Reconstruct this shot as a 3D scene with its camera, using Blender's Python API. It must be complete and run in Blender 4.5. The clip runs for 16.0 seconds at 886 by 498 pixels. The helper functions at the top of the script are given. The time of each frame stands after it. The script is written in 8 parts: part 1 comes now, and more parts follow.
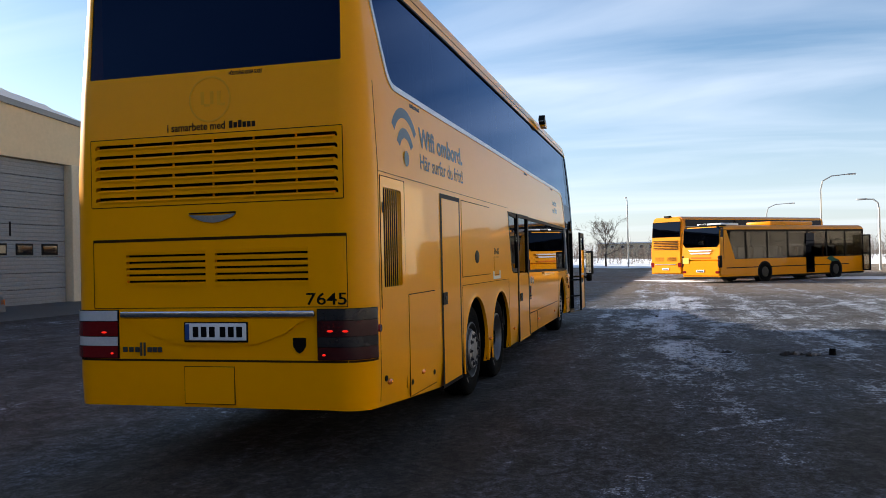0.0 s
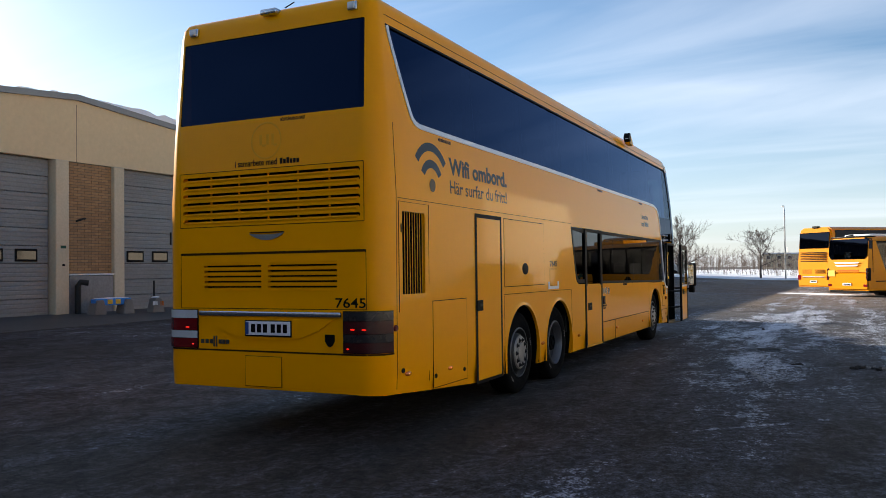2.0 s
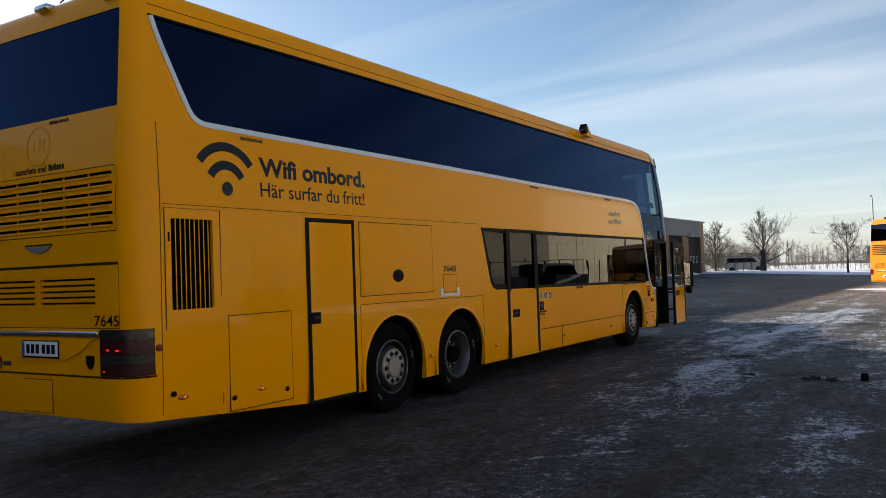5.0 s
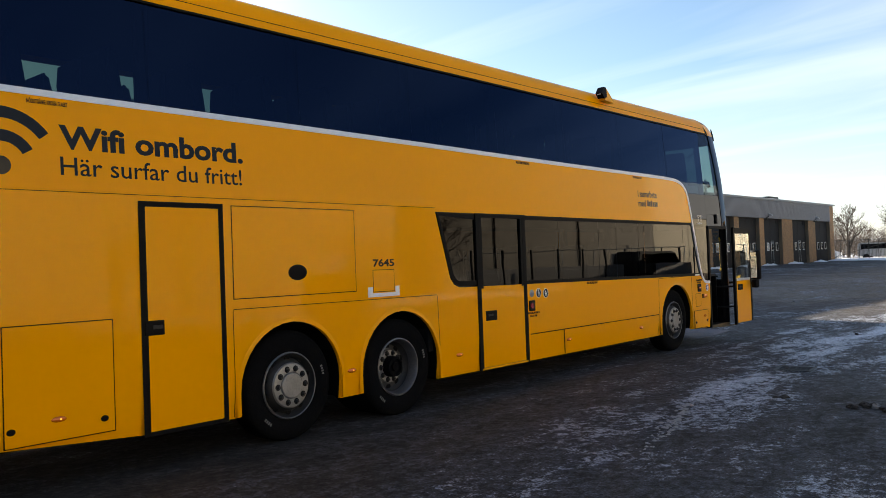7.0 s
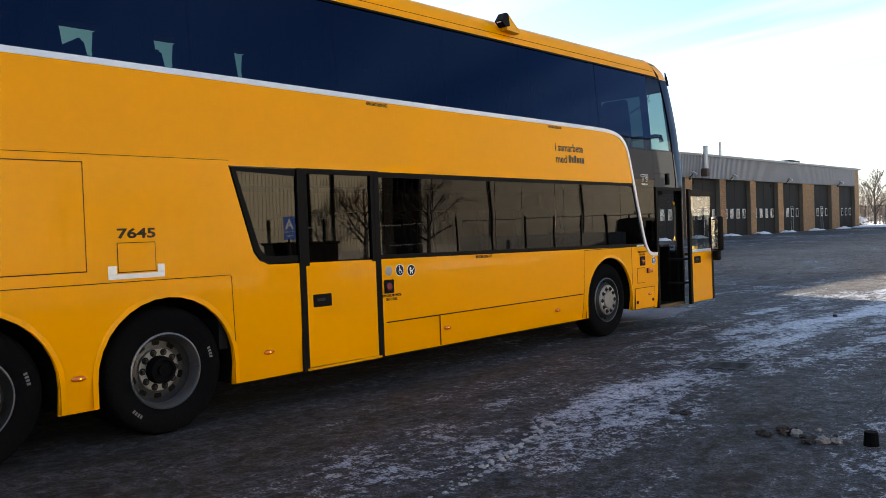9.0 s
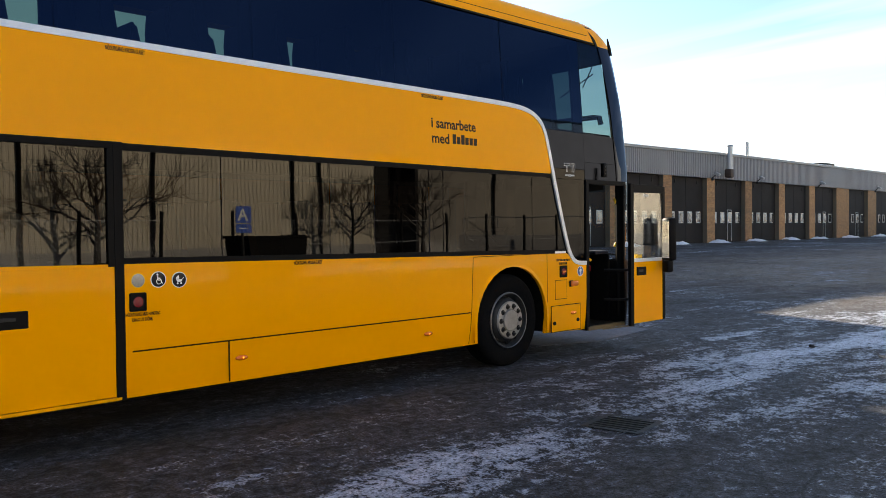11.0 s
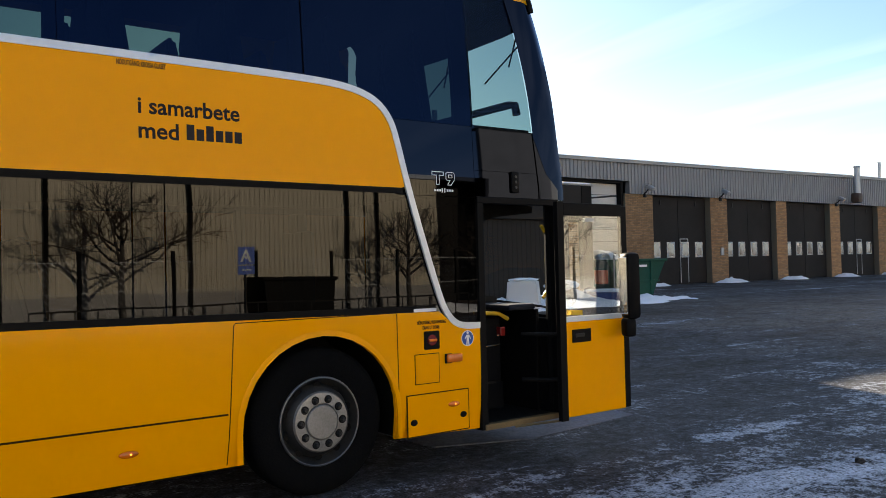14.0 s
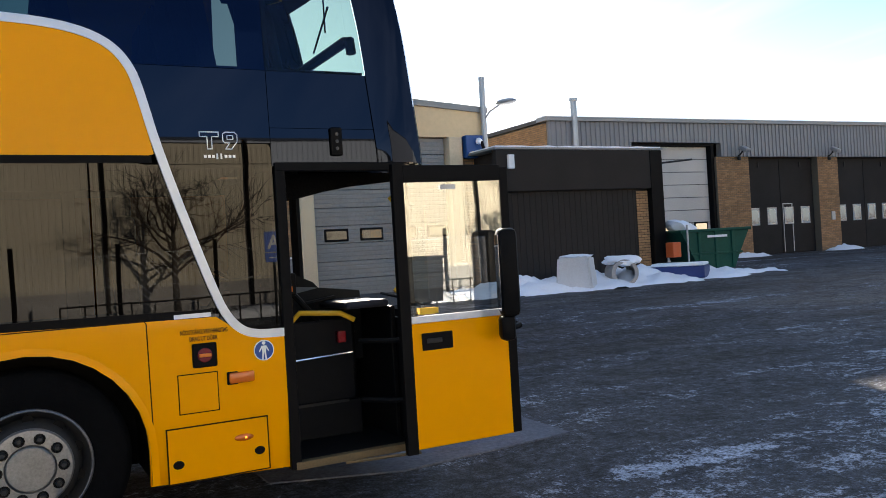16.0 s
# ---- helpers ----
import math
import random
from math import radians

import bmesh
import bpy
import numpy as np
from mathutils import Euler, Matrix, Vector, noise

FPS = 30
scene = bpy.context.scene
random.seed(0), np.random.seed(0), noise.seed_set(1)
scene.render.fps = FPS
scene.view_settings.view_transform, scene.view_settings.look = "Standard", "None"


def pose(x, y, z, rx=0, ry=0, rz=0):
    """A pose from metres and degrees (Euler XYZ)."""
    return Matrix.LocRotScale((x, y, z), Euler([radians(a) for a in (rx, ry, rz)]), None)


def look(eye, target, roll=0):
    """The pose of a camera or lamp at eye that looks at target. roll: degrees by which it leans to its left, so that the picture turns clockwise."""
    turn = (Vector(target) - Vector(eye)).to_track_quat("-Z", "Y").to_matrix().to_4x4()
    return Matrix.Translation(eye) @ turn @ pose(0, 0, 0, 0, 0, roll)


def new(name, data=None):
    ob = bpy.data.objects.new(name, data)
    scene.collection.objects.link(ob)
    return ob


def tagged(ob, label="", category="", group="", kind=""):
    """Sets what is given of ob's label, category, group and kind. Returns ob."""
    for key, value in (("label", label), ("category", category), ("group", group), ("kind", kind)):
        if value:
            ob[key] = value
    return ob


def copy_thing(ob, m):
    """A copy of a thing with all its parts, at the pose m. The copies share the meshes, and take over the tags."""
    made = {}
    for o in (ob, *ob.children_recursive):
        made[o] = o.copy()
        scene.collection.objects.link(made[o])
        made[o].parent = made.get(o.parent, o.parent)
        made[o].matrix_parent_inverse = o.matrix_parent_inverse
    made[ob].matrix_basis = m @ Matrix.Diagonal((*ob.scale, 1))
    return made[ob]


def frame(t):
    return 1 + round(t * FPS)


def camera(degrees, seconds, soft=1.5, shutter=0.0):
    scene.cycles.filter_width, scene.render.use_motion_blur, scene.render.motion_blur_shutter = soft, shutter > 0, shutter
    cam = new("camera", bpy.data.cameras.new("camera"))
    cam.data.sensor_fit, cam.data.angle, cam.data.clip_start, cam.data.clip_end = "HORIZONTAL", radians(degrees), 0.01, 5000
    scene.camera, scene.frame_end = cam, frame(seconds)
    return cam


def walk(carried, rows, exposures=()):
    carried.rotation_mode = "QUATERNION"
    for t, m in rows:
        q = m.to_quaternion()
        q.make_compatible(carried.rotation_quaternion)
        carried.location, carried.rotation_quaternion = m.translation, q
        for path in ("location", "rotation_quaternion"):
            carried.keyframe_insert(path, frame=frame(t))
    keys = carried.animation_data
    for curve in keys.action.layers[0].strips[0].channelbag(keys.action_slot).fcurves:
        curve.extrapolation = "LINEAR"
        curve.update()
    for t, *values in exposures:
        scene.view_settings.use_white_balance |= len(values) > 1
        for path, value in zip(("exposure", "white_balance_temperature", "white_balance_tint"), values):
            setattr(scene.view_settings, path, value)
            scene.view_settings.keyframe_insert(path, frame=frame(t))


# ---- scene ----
cam = camera(56.4, 16.0, soft=0.6)
METRES, EYE, TURN = 21.28, 1.575, 14.92
ROWS = [
    (0.0, 0.0, 0.0, 0.0, 0.03, 1.51, 1.07),
    (0.5, 0.0157, -0.0154, 0.0006, 5.75, 2.61, 0.61),
    (1.0, 0.0327, -0.0282, 0.0006, 7.06, 2.54, 0.38),
    (1.5, 0.0482, -0.0398, 0.0, 9.7, 2.32, 0.44),
    (2.0, 0.0633, -0.0499, 0.0001, 10.81, 2.23, 0.34),
    (2.5, 0.0772, -0.0597, -0.0003, 14.07, 2.21, 0.38),
    (3.0, 0.0976, -0.0606, -0.0001, 16.47, 2.48, 0.19),
    (3.5, 0.117, -0.0484, -0.0002, 16.21, 2.39, 1.05),
    (4.0, 0.1397, -0.0312, 0.0002, 12.55, 2.38, 1.61),
    (6.5, 0.2222, 0.1146, 0.0041, 25.9, 2.21, 1.49),
    (7.0, 0.237, 0.1455, 0.0044, 25.68, 1.8, 1.53),
    (7.5, 0.2481, 0.1803, 0.0048, 25.42, 1.83, 0.14),
    (8.0, 0.2583, 0.2129, 0.0044, 27.39, 0.32, 1.22),
    (8.5, 0.2666, 0.2491, 0.0047, 27.67, -0.15, 1.31),
    (9.0, 0.2743, 0.2841, 0.005, 27.51, -0.49, 1.5),
    (9.5, 0.2841, 0.3213, 0.0049, 26.15, -1.78, 1.14),
    (12.0, 0.3124, 0.498, 0.0071, 32.11, 0.12, -0.63),
    (12.5, 0.3173, 0.5322, 0.0084, 31.98, 0.81, -0.74),
    (13.0, 0.3183, 0.5678, 0.0091, 36.63, 1.52, -0.68),
    (13.5, 0.3206, 0.6025, 0.0097, 37.02, 1.86, 0.11),
    (14.0, 0.3196, 0.6364, 0.0111, 38.74, 1.84, 0.67),
    (14.5, 0.3197, 0.6684, 0.0112, 43.42, 1.62, 1.21),
    (15.0, 0.3241, 0.7019, 0.0119, 40.84, 0.9, 2.02),
    (15.5, 0.3303, 0.731, 0.0116, 44.05, 0.67, 2.54),
    (16.0, 0.3398, 0.7615, 0.0119, 47.13, 0.49, 2.62),
]
BASE = pose(2.09, -5.65, EYE, -0.89) @ pose(0, 0, 0, 0, 0, TURN)
walk(cam, [(t, BASE @ pose(METRES * x, METRES * y, METRES * z, 90 + pitch, roll, yaw)) for t, x, y, z, yaw, pitch, roll in ROWS],
     exposures=[(0.0, 0.73, 6750, 10), (2.0, 0.65, 6850, 10), (3.0, 0.52, 6950, 10), (4.0, 0.47, 7050, 10), (6.5, 0.69, 7500, 10), (7.0, 0.98, 7500, 10), (8.0, 1.25, 7450, 10), (8.5, 1.5, 7400, 10), (9.0, 1.48, 7400, 10), (9.5, 1.45, 7400, 10), (12.0, 1.34, 7450, 10), (13.0, 1.21, 7400, 10), (13.5, 1.12, 7350, 10), (14.5, 1.29, 7200, 10), (15.0, 1.42, 7000, 10), (16.0, 1.3, 6900, 10)])

# ---- light ----
SUN_AZ, SUN_EL = 70.6, 16.2          # degrees left of +y, above the horizon
world = bpy.data.worlds.new("sky")
scene.world = world
world.use_nodes = True
wn, wl = world.node_tree.nodes, world.node_tree.links
wn.clear()
w_out = wn.new("ShaderNodeOutputWorld")
w_bg = wn.new("ShaderNodeBackground")
w_sky = wn.new("ShaderNodeTexSky")
w_sky.sky_type, w_sky.sun_disc = "NISHITA", False
w_sky.sun_elevation, w_sky.sun_rotation = radians(SUN_EL), radians(-SUN_AZ)
w_sky.air_density, w_sky.dust_density, w_sky.ozone_density = 1.0, 0.5, 4.2
w_bg.inputs["Strength"].default_value = 0.11
# thin wisps of high cloud over the whole sky
w_tc = wn.new("ShaderNodeTexCoord")
w_sep = wn.new("ShaderNodeSeparateXYZ")
wl.new(w_tc.outputs["Generated"], w_sep.inputs[0])
w_add = wn.new("ShaderNodeMath")
w_add.operation, w_add.inputs[1].default_value = "ADD", 0.12
wl.new(w_sep.outputs["Z"], w_add.inputs[0])
w_max = wn.new("ShaderNodeMath")
w_max.operation, w_max.inputs[1].default_value = "MAXIMUM", 0.05
wl.new(w_add.outputs[0], w_max.inputs[0])
w_dx, w_dy = wn.new("ShaderNodeMath"), wn.new("ShaderNodeMath")
for n, o in ((w_dx, "X"), (w_dy, "Y")):
    n.operation = "DIVIDE"
    wl.new(w_sep.outputs[o], n.inputs[0])
    wl.new(w_max.outputs[0], n.inputs[1])
w_comb = wn.new("ShaderNodeCombineXYZ")
wl.new(w_dx.outputs[0], w_comb.inputs[0])
wl.new(w_dy.outputs[0], w_comb.inputs[1])
w_map = wn.new("ShaderNodeMapping")
w_map.inputs["Rotation"].default_value = (0, 0, radians(25))
w_map.inputs["Scale"].default_value = (0.35, 1.1, 1)
wl.new(w_comb.outputs[0], w_map.inputs[0])
w_noise = wn.new("ShaderNodeTexNoise")
w_noise.inputs["Scale"].default_value, w_noise.inputs["Detail"].default_value, w_noise.inputs["Distortion"].default_value = 1.1, 7, 0.5
wl.new(w_map.outputs[0], w_noise.inputs["Vector"])
w_ramp = wn.new("ShaderNodeValToRGB")
w_ramp.color_ramp.elements[0].position, w_ramp.color_ramp.elements[1].position = 0.46, 0.82
w_ramp.color_ramp.elements[0].color, w_ramp.color_ramp.elements[1].color = (0.02, 0.02, 0.02, 1), (0.55, 0.55, 0.55, 1)
wl.new(w_noise.outputs["Fac"], w_ramp.inputs[0])
w_mix = wn.new("ShaderNodeMix")
w_mix.data_type = "RGBA"
w_mix.inputs["B"].default_value = (7.2, 7.8, 8.9, 1)
wl.new(w_ramp.outputs[0], w_mix.inputs["Factor"])
wl.new(w_sky.outputs[0], w_mix.inputs["A"])
# pale winter haze low over the horizon
w_low = wn.new("ShaderNodeMapRange")
w_low.inputs["From Min"].default_value, w_low.inputs["From Max"].default_value = 0.0, 0.23
w_low.inputs["To Min"].default_value, w_low.inputs["To Max"].default_value = 0.43, 0.0
wl.new(w_sep.outputs["Z"], w_low.inputs["Value"])
w_haze = wn.new("ShaderNodeMix")
w_haze.data_type = "RGBA"
w_haze.inputs["B"].default_value = (6.0, 6.6, 7.9, 1)
wl.new(w_low.outputs[0], w_haze.inputs["Factor"])
wl.new(w_mix.outputs["Result"], w_haze.inputs["A"])
wl.new(w_haze.outputs["Result"], w_bg.inputs[0])
wl.new(w_bg.outputs[0], w_out.inputs[0])
sun = new("sun", bpy.data.lights.new("sun", "SUN"))
sun.data.energy, sun.data.angle, sun.data.color = 8.5, radians(0.6), (1.0, 0.92, 0.80)
az, el = radians(SUN_AZ), radians(SUN_EL)
sun.matrix_world = look((-40 * math.sin(az), 40 * math.cos(az), 40 * math.tan(el)), (0, 0, 0))


# ---- materials ----
def mat(name, color, rough=0.5, metal=0.0, vary=0.12, scale=6.0, bump=0.0, bump_scale=80.0, coat=0.0, spec=0.5, coat_ior=1.5):
    """A plain surface: its colour with coarse and fine variation, and fine relief."""
    m = bpy.data.materials.new(name)
    m.use_nodes = True
    n, l = m.node_tree.nodes, m.node_tree.links
    b = n["Principled BSDF"]
    b.inputs["Roughness"].default_value, b.inputs["Metallic"].default_value = rough, metal
    b.inputs["Coat Weight"].default_value, b.inputs["Coat Roughness"].default_value = coat, 0.04
    b.inputs["Coat IOR"].default_value = coat_ior
    b.inputs["Specular IOR Level"].default_value = spec
    tc = n.new("ShaderNodeTexCoord")
    a, f = n.new("ShaderNodeTexNoise"), n.new("ShaderNodeTexNoise")
    a.inputs["Scale"].default_value, a.inputs["Detail"].default_value = scale * 0.15, 5
    f.inputs["Scale"].default_value, f.inputs["Detail"].default_value = scale * 4, 3
    for t in (a, f):
        l.new(tc.outputs["Object"], t.inputs["Vector"])
    add = n.new("ShaderNodeMath")
    add.operation = "ADD"
    l.new(a.outputs["Fac"], add.inputs[0])
    l.new(f.outputs["Fac"], add.inputs[1])
    mr = n.new("ShaderNodeMapRange")
    mr.inputs["From Min"].default_value, mr.inputs["From Max"].default_value = 0.6, 1.4
    mr.inputs["To Min"].default_value, mr.inputs["To Max"].default_value = 1 - vary, 1 + vary
    l.new(add.outputs[0], mr.inputs["Value"])
    mul = n.new("ShaderNodeMix")
    mul.data_type, mul.blend_type = "RGBA", "MULTIPLY"
    mul.inputs["Factor"].default_value = 1
    mul.inputs["A"].default_value = (*color, 1)
    l.new(mr.outputs[0], mul.inputs["B"])
    l.new(mul.outputs["Result"], b.inputs["Base Color"])
    if bump:
        bn, bp = n.new("ShaderNodeTexNoise"), n.new("ShaderNodeBump")
        bn.inputs["Scale"].default_value, bn.inputs["Detail"].default_value = bump_scale, 4
        l.new(tc.outputs["Object"], bn.inputs["Vector"])
        bp.inputs["Strength"].default_value, bp.inputs["Distance"].default_value = bump, 0.02
        l.new(bn.outputs["Fac"], bp.inputs["Height"])
        l.new(bp.outputs[0], b.inputs["Normal"])
    return m


def glass(name, tint, coat=0.06, rim=0.22, rough=0.0, sheen=(1, 1, 1), ior=1.4):
    """A tinted, coated pane: it lets a tinted part of the light through and mirrors by its gloss."""
    m = bpy.data.materials.new(name)
    m.use_nodes = True
    n, l = m.node_tree.nodes, m.node_tree.links
    n.clear()
    out, mix, tr, gl, fr, ma = (n.new("ShaderNode" + k) for k in ("OutputMaterial", "MixShader", "BsdfTransparent", "BsdfGlossy", "LayerWeight", "Math"))
    tr.inputs["Color"].default_value = (*tint, 1)
    gl.inputs["Roughness"].default_value = rough
    # the gloss rises towards the rim in the same way on both faces of the pane
    fr.inputs["Blend"].default_value = 0.5
    pw = n.new("ShaderNodeMath")
    pw.operation, pw.inputs[1].default_value = "POWER", 5.0
    l.new(fr.outputs["Facing"], pw.inputs[0])
    ma.operation = "MULTIPLY_ADD"
    ma.inputs[1].default_value, ma.inputs[2].default_value = rim, coat + rim * ((ior - 1) / (ior + 1)) ** 2
    l.new(pw.outputs[0], ma.inputs[0])
    ma.use_clamp = True
    # the blue of the mirrored sky sits in the gloss colour, fading towards the rim
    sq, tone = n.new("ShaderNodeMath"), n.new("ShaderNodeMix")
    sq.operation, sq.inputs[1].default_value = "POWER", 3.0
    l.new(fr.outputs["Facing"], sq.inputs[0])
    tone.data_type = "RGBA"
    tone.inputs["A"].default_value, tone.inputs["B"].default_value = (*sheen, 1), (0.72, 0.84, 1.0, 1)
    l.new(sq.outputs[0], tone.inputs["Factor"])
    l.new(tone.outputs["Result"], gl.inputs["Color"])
    tc, nz, bp = n.new("ShaderNodeTexCoord"), n.new("ShaderNodeTexNoise"), n.new("ShaderNodeBump")
    nz.inputs["Scale"].default_value = 0.9
    l.new(tc.outputs["Object"], nz.inputs["Vector"])
    bp.inputs["Strength"].default_value, bp.inputs["Distance"].default_value = 0.14, 0.01
    l.new(nz.outputs["Fac"], bp.inputs["Height"])
    l.new(bp.outputs[0], gl.inputs["Normal"])
    l.new(ma.outputs[0], mix.inputs[0])
    l.new(tr.outputs[0], mix.inputs[1])
    l.new(gl.outputs[0], mix.inputs[2])
    l.new(mix.outputs[0], out.inputs[0])
    return m


def ground_material():
    """Dark wet asphalt under trodden ice and packed snow, in streaks along the way the vehicles drive."""
    m = bpy.data.materials.new("icy_asphalt")
    m.use_nodes = True
    n, l = m.node_tree.nodes, m.node_tree.links
    b = n["Principled BSDF"]
    tc = n.new("ShaderNodeTexCoord")

    def noise_at(scale, detail, stretch, turn=0.0, distort=0.0):
        mp, nz = n.new("ShaderNodeMapping"), n.new("ShaderNodeTexNoise")
        mp.inputs["Scale"].default_value = stretch
        mp.inputs["Rotation"].default_value = (0, 0, radians(turn))
        l.new(tc.outputs["Object"], mp.inputs[0])
        l.new(mp.outputs[0], nz.inputs["Vector"])
        nz.inputs["Scale"].default_value, nz.inputs["Detail"].default_value, nz.inputs["Distortion"].default_value = scale, detail, distort
        nz.inputs["Roughness"].default_value = 0.62
        return nz.outputs["Fac"]

    def math_node(op, a, c):
        k = n.new("ShaderNodeMath")
        k.operation = op
        for i, v in enumerate((a, c)):
            if isinstance(v, (int, float)):
                k.inputs[i].default_value = v
            else:
                l.new(v, k.inputs[i])
        return k.outputs[0]

    def ramp(value, lo, hi):
        r = n.new("ShaderNodeMapRange")
        r.inputs["From Min"].default_value, r.inputs["From Max"].default_value = lo, hi
        l.new(value, r.inputs["Value"])
        return r.outputs[0]

    def mix(a, c, factor, blend="MIX"):
        k = n.new("ShaderNodeMix")
        k.data_type, k.blend_type = "RGBA", blend
        for name, v in (("A", a), ("B", c), ("Factor", factor)):
            if isinstance(v, tuple):
                k.inputs[name].default_value = (*v, 1)
            elif isinstance(v, (int, float)):
                k.inputs[name].default_value = v
            else:
                l.new(v, k.inputs[name])
        return k.outputs["Result"]

    def spread(value, lo, hi, a, c):
        r = n.new("ShaderNodeMapRange")
        for name, v in (("From Min", lo), ("From Max", hi), ("To Min", a), ("To Max", c)):
            r.inputs[name].default_value = v
        l.new(value, r.inputs["Value"])
        return r.outputs[0]

    def total(*terms):
        out = terms[0]
        for t in terms[1:]:
            out = math_node("ADD", out, t)
        return out

    def scaled(v, k):
        return math_node("MULTIPLY", math_node("SUBTRACT", v, 0.5), k)

    sx = n.new("ShaderNodeSeparateXYZ")
    l.new(tc.outputs["Object"], sx.inputs[0])
    X, Y = sx.outputs["X"], sx.outputs["Y"]
    broad = noise_at(0.16, 4, (1, 0.55, 1), 12, 0.4)
    streak = noise_at(0.9, 8, (1.0, 0.36, 1), 14, 0.7)
    track = noise_at(1.1, 3, (1.7, 0.035, 1), 9, 0.25)
    patch = noise_at(3.0, 9, (1, 0.62, 1), 8, 0.5)
    crumb = noise_at(13, 9, (1, 0.8, 1), 0, 0.4)
    fine = noise_at(48, 6, (1, 1, 1))
    grit = noise_at(75, 5, (1, 1, 1))
    # the outer yard is paler and browner
    outer_tan = math_node("MULTIPLY", ramp(math_node("ADD", Y, scaled(broad, 18.0)), 21.0, 30.0), ramp(total(X, scaled(broad, 10.0)), -13.0, -6.0))
    # where the ice lies: hardly any beside and under the coach or towards the workshop, most where the wheels run
    bare = math_node("ADD", spread(X, 0.2, 1.2, -0.12, 0.0), spread(X, -9.0, -3.0, -0.05, 0.0))
    ice = total(scaled(broad, 0.55), scaled(streak, 0.95), scaled(track, 0.5), scaled(patch, 0.75), scaled(crumb, 0.85), scaled(fine, 0.62), bare, spread(Y, 3.0, 15.0, -0.085, 0.075), math_node("MULTIPLY", outer_tan, -0.11))
    wave = math_node("MULTIPLY", math_node("SINE", math_node("MULTIPLY", Y, 0.33), 0.0), 0.35)
    for centre, half, gain in ((2.35, 0.95, 0.115), (1.3, 0.5, 0.05), (4.2, 0.5, 0.05), (7.0, 0.9, 0.05)):
        off = math_node("ABSOLUTE", math_node("SUBTRACT", math_node("SUBTRACT", X, centre), wave), 0.0)
        ice = math_node("ADD", ice, spread(off, half, 0.0, 0.0, gain))
    for na, nb, nc, x0 in ((0.69, -0.73, -0.27, 2.2), (0.60, -0.80, 4.1, 3.2)):
        off = total(math_node("MULTIPLY", X, na), math_node("MULTIPLY", Y, nb), math_node("MULTIPLY", patch, 0.12), nc)
        line = spread(math_node("ABSOLUTE", off, 0.0), 0.07, 0.02, 0.0, 0.14)
        ice = math_node("ADD", ice, math_node("MULTIPLY", line, math_node("GREATER_THAN", X, x0)))
    mask = ramp(ice, 0.085, 0.155)
    thin = ramp(ice, -0.22, 0.06)
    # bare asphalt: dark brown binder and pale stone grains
    stone = mix((0.029, 0.024, 0.0205), (0.135, 0.098, 0.068), math_node("MULTIPLY", outer_tan, 0.9))
    stone = mix(stone, spread(grit, 0.33, 0.68, 0.25, 1.95), 1.0, "MULTIPLY")
    stone = mix(stone, spread(patch, 0.35, 0.65, 0.7, 1.3), 1.0, "MULTIPLY")
    stone = mix(stone, spread(crumb, 0.35, 0.65, 0.45, 1.65), 1.0, "MULTIPLY")
    # thin grey ice in the hollows, then packed snow with dirt trodden into it
    # both colours are tinted blue for the sky that the ice mirrors
    stone = mix(stone, (0.17, 0.20, 0.27), math_node("MULTIPLY", math_node("MULTIPLY", thin, ramp(math_node("ADD", math_node("MULTIPLY", fine, 0.6), math_node("MULTIPLY", crumb, 0.4)), 0.43, 0.62)), 0.52))
    snow = mix((0.27, 0.30, 0.37), (0.60, 0.65, 0.76), ramp(total(ice, scaled(fine, 0.5)), 0.17, 0.42))
    col = mix(stone, snow, mask)
    # long cracks in the asphalt
    mp, vo = n.new("ShaderNodeMapping"), n.new("ShaderNodeTexVoronoi")
    vo.feature, vo.voronoi_dimensions = "DISTANCE_TO_EDGE", "2D"
    vo.inputs["Scale"].default_value = 0.28
    wob = n.new("ShaderNodeVectorMath")
    wob.operation = "MULTIPLY_ADD"
    wn2 = n.new("ShaderNodeTexNoise")
    wn2.inputs["Scale"].default_value, wn2.inputs["Detail"].default_value = 1.4, 5
    l.new(tc.outputs["Object"], wn2.inputs["Vector"])
    l.new(wn2.outputs["Color"], wob.inputs[0])
    wob.inputs[1].default_value = (0.5, 0.5, 0.0)
    l.new(tc.outputs["Object"], wob.inputs[2])
    l.new(wob.outputs[0], mp.inputs[0])
    mp.inputs["Location"].default_value = (3.1, 1.7, 0)
    l.new(mp.outputs[0], vo.inputs["Vector"])
    crack = math_node("MULTIPLY", ramp(vo.outputs["Distance"], 0.0045, 0.002), ramp(broad, 0.42, 0.55))
    col = mix(col, (0.008, 0.007, 0.006), math_node("MULTIPLY", crack, 0.9))
    # loose dark grit strewn over everything, in single grains
    dots = n.new("ShaderNodeTexVoronoi")
    dots.voronoi_dimensions = "2D"
    dots.inputs["Scale"].default_value = 15.0
    l.new(tc.outputs["Object"], dots.inputs["Vector"])
    pick = n.new("ShaderNodeSeparateColor")
    l.new(dots.outputs["Color"], pick.inputs[0])
    grain = math_node("LESS_THAN", dots.outputs["Distance"], math_node("MULTIPLY", ramp(pick.outputs[0], 0.35, 1.0), 0.24))
    col = mix(col, (0.012, 0.010, 0.009), math_node("MULTIPLY", grain, 0.9))
    strewn = ramp(math_node("ADD", noise_at(34, 6, (1, 0.9, 1)), scaled(patch, 0.4)), 0.57, 0.62)
    col = mix(col, (0.012, 0.010, 0.009), math_node("MULTIPLY", strewn, 0.75))
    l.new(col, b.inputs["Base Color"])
    b.inputs["Specular IOR Level"].default_value = 0.26
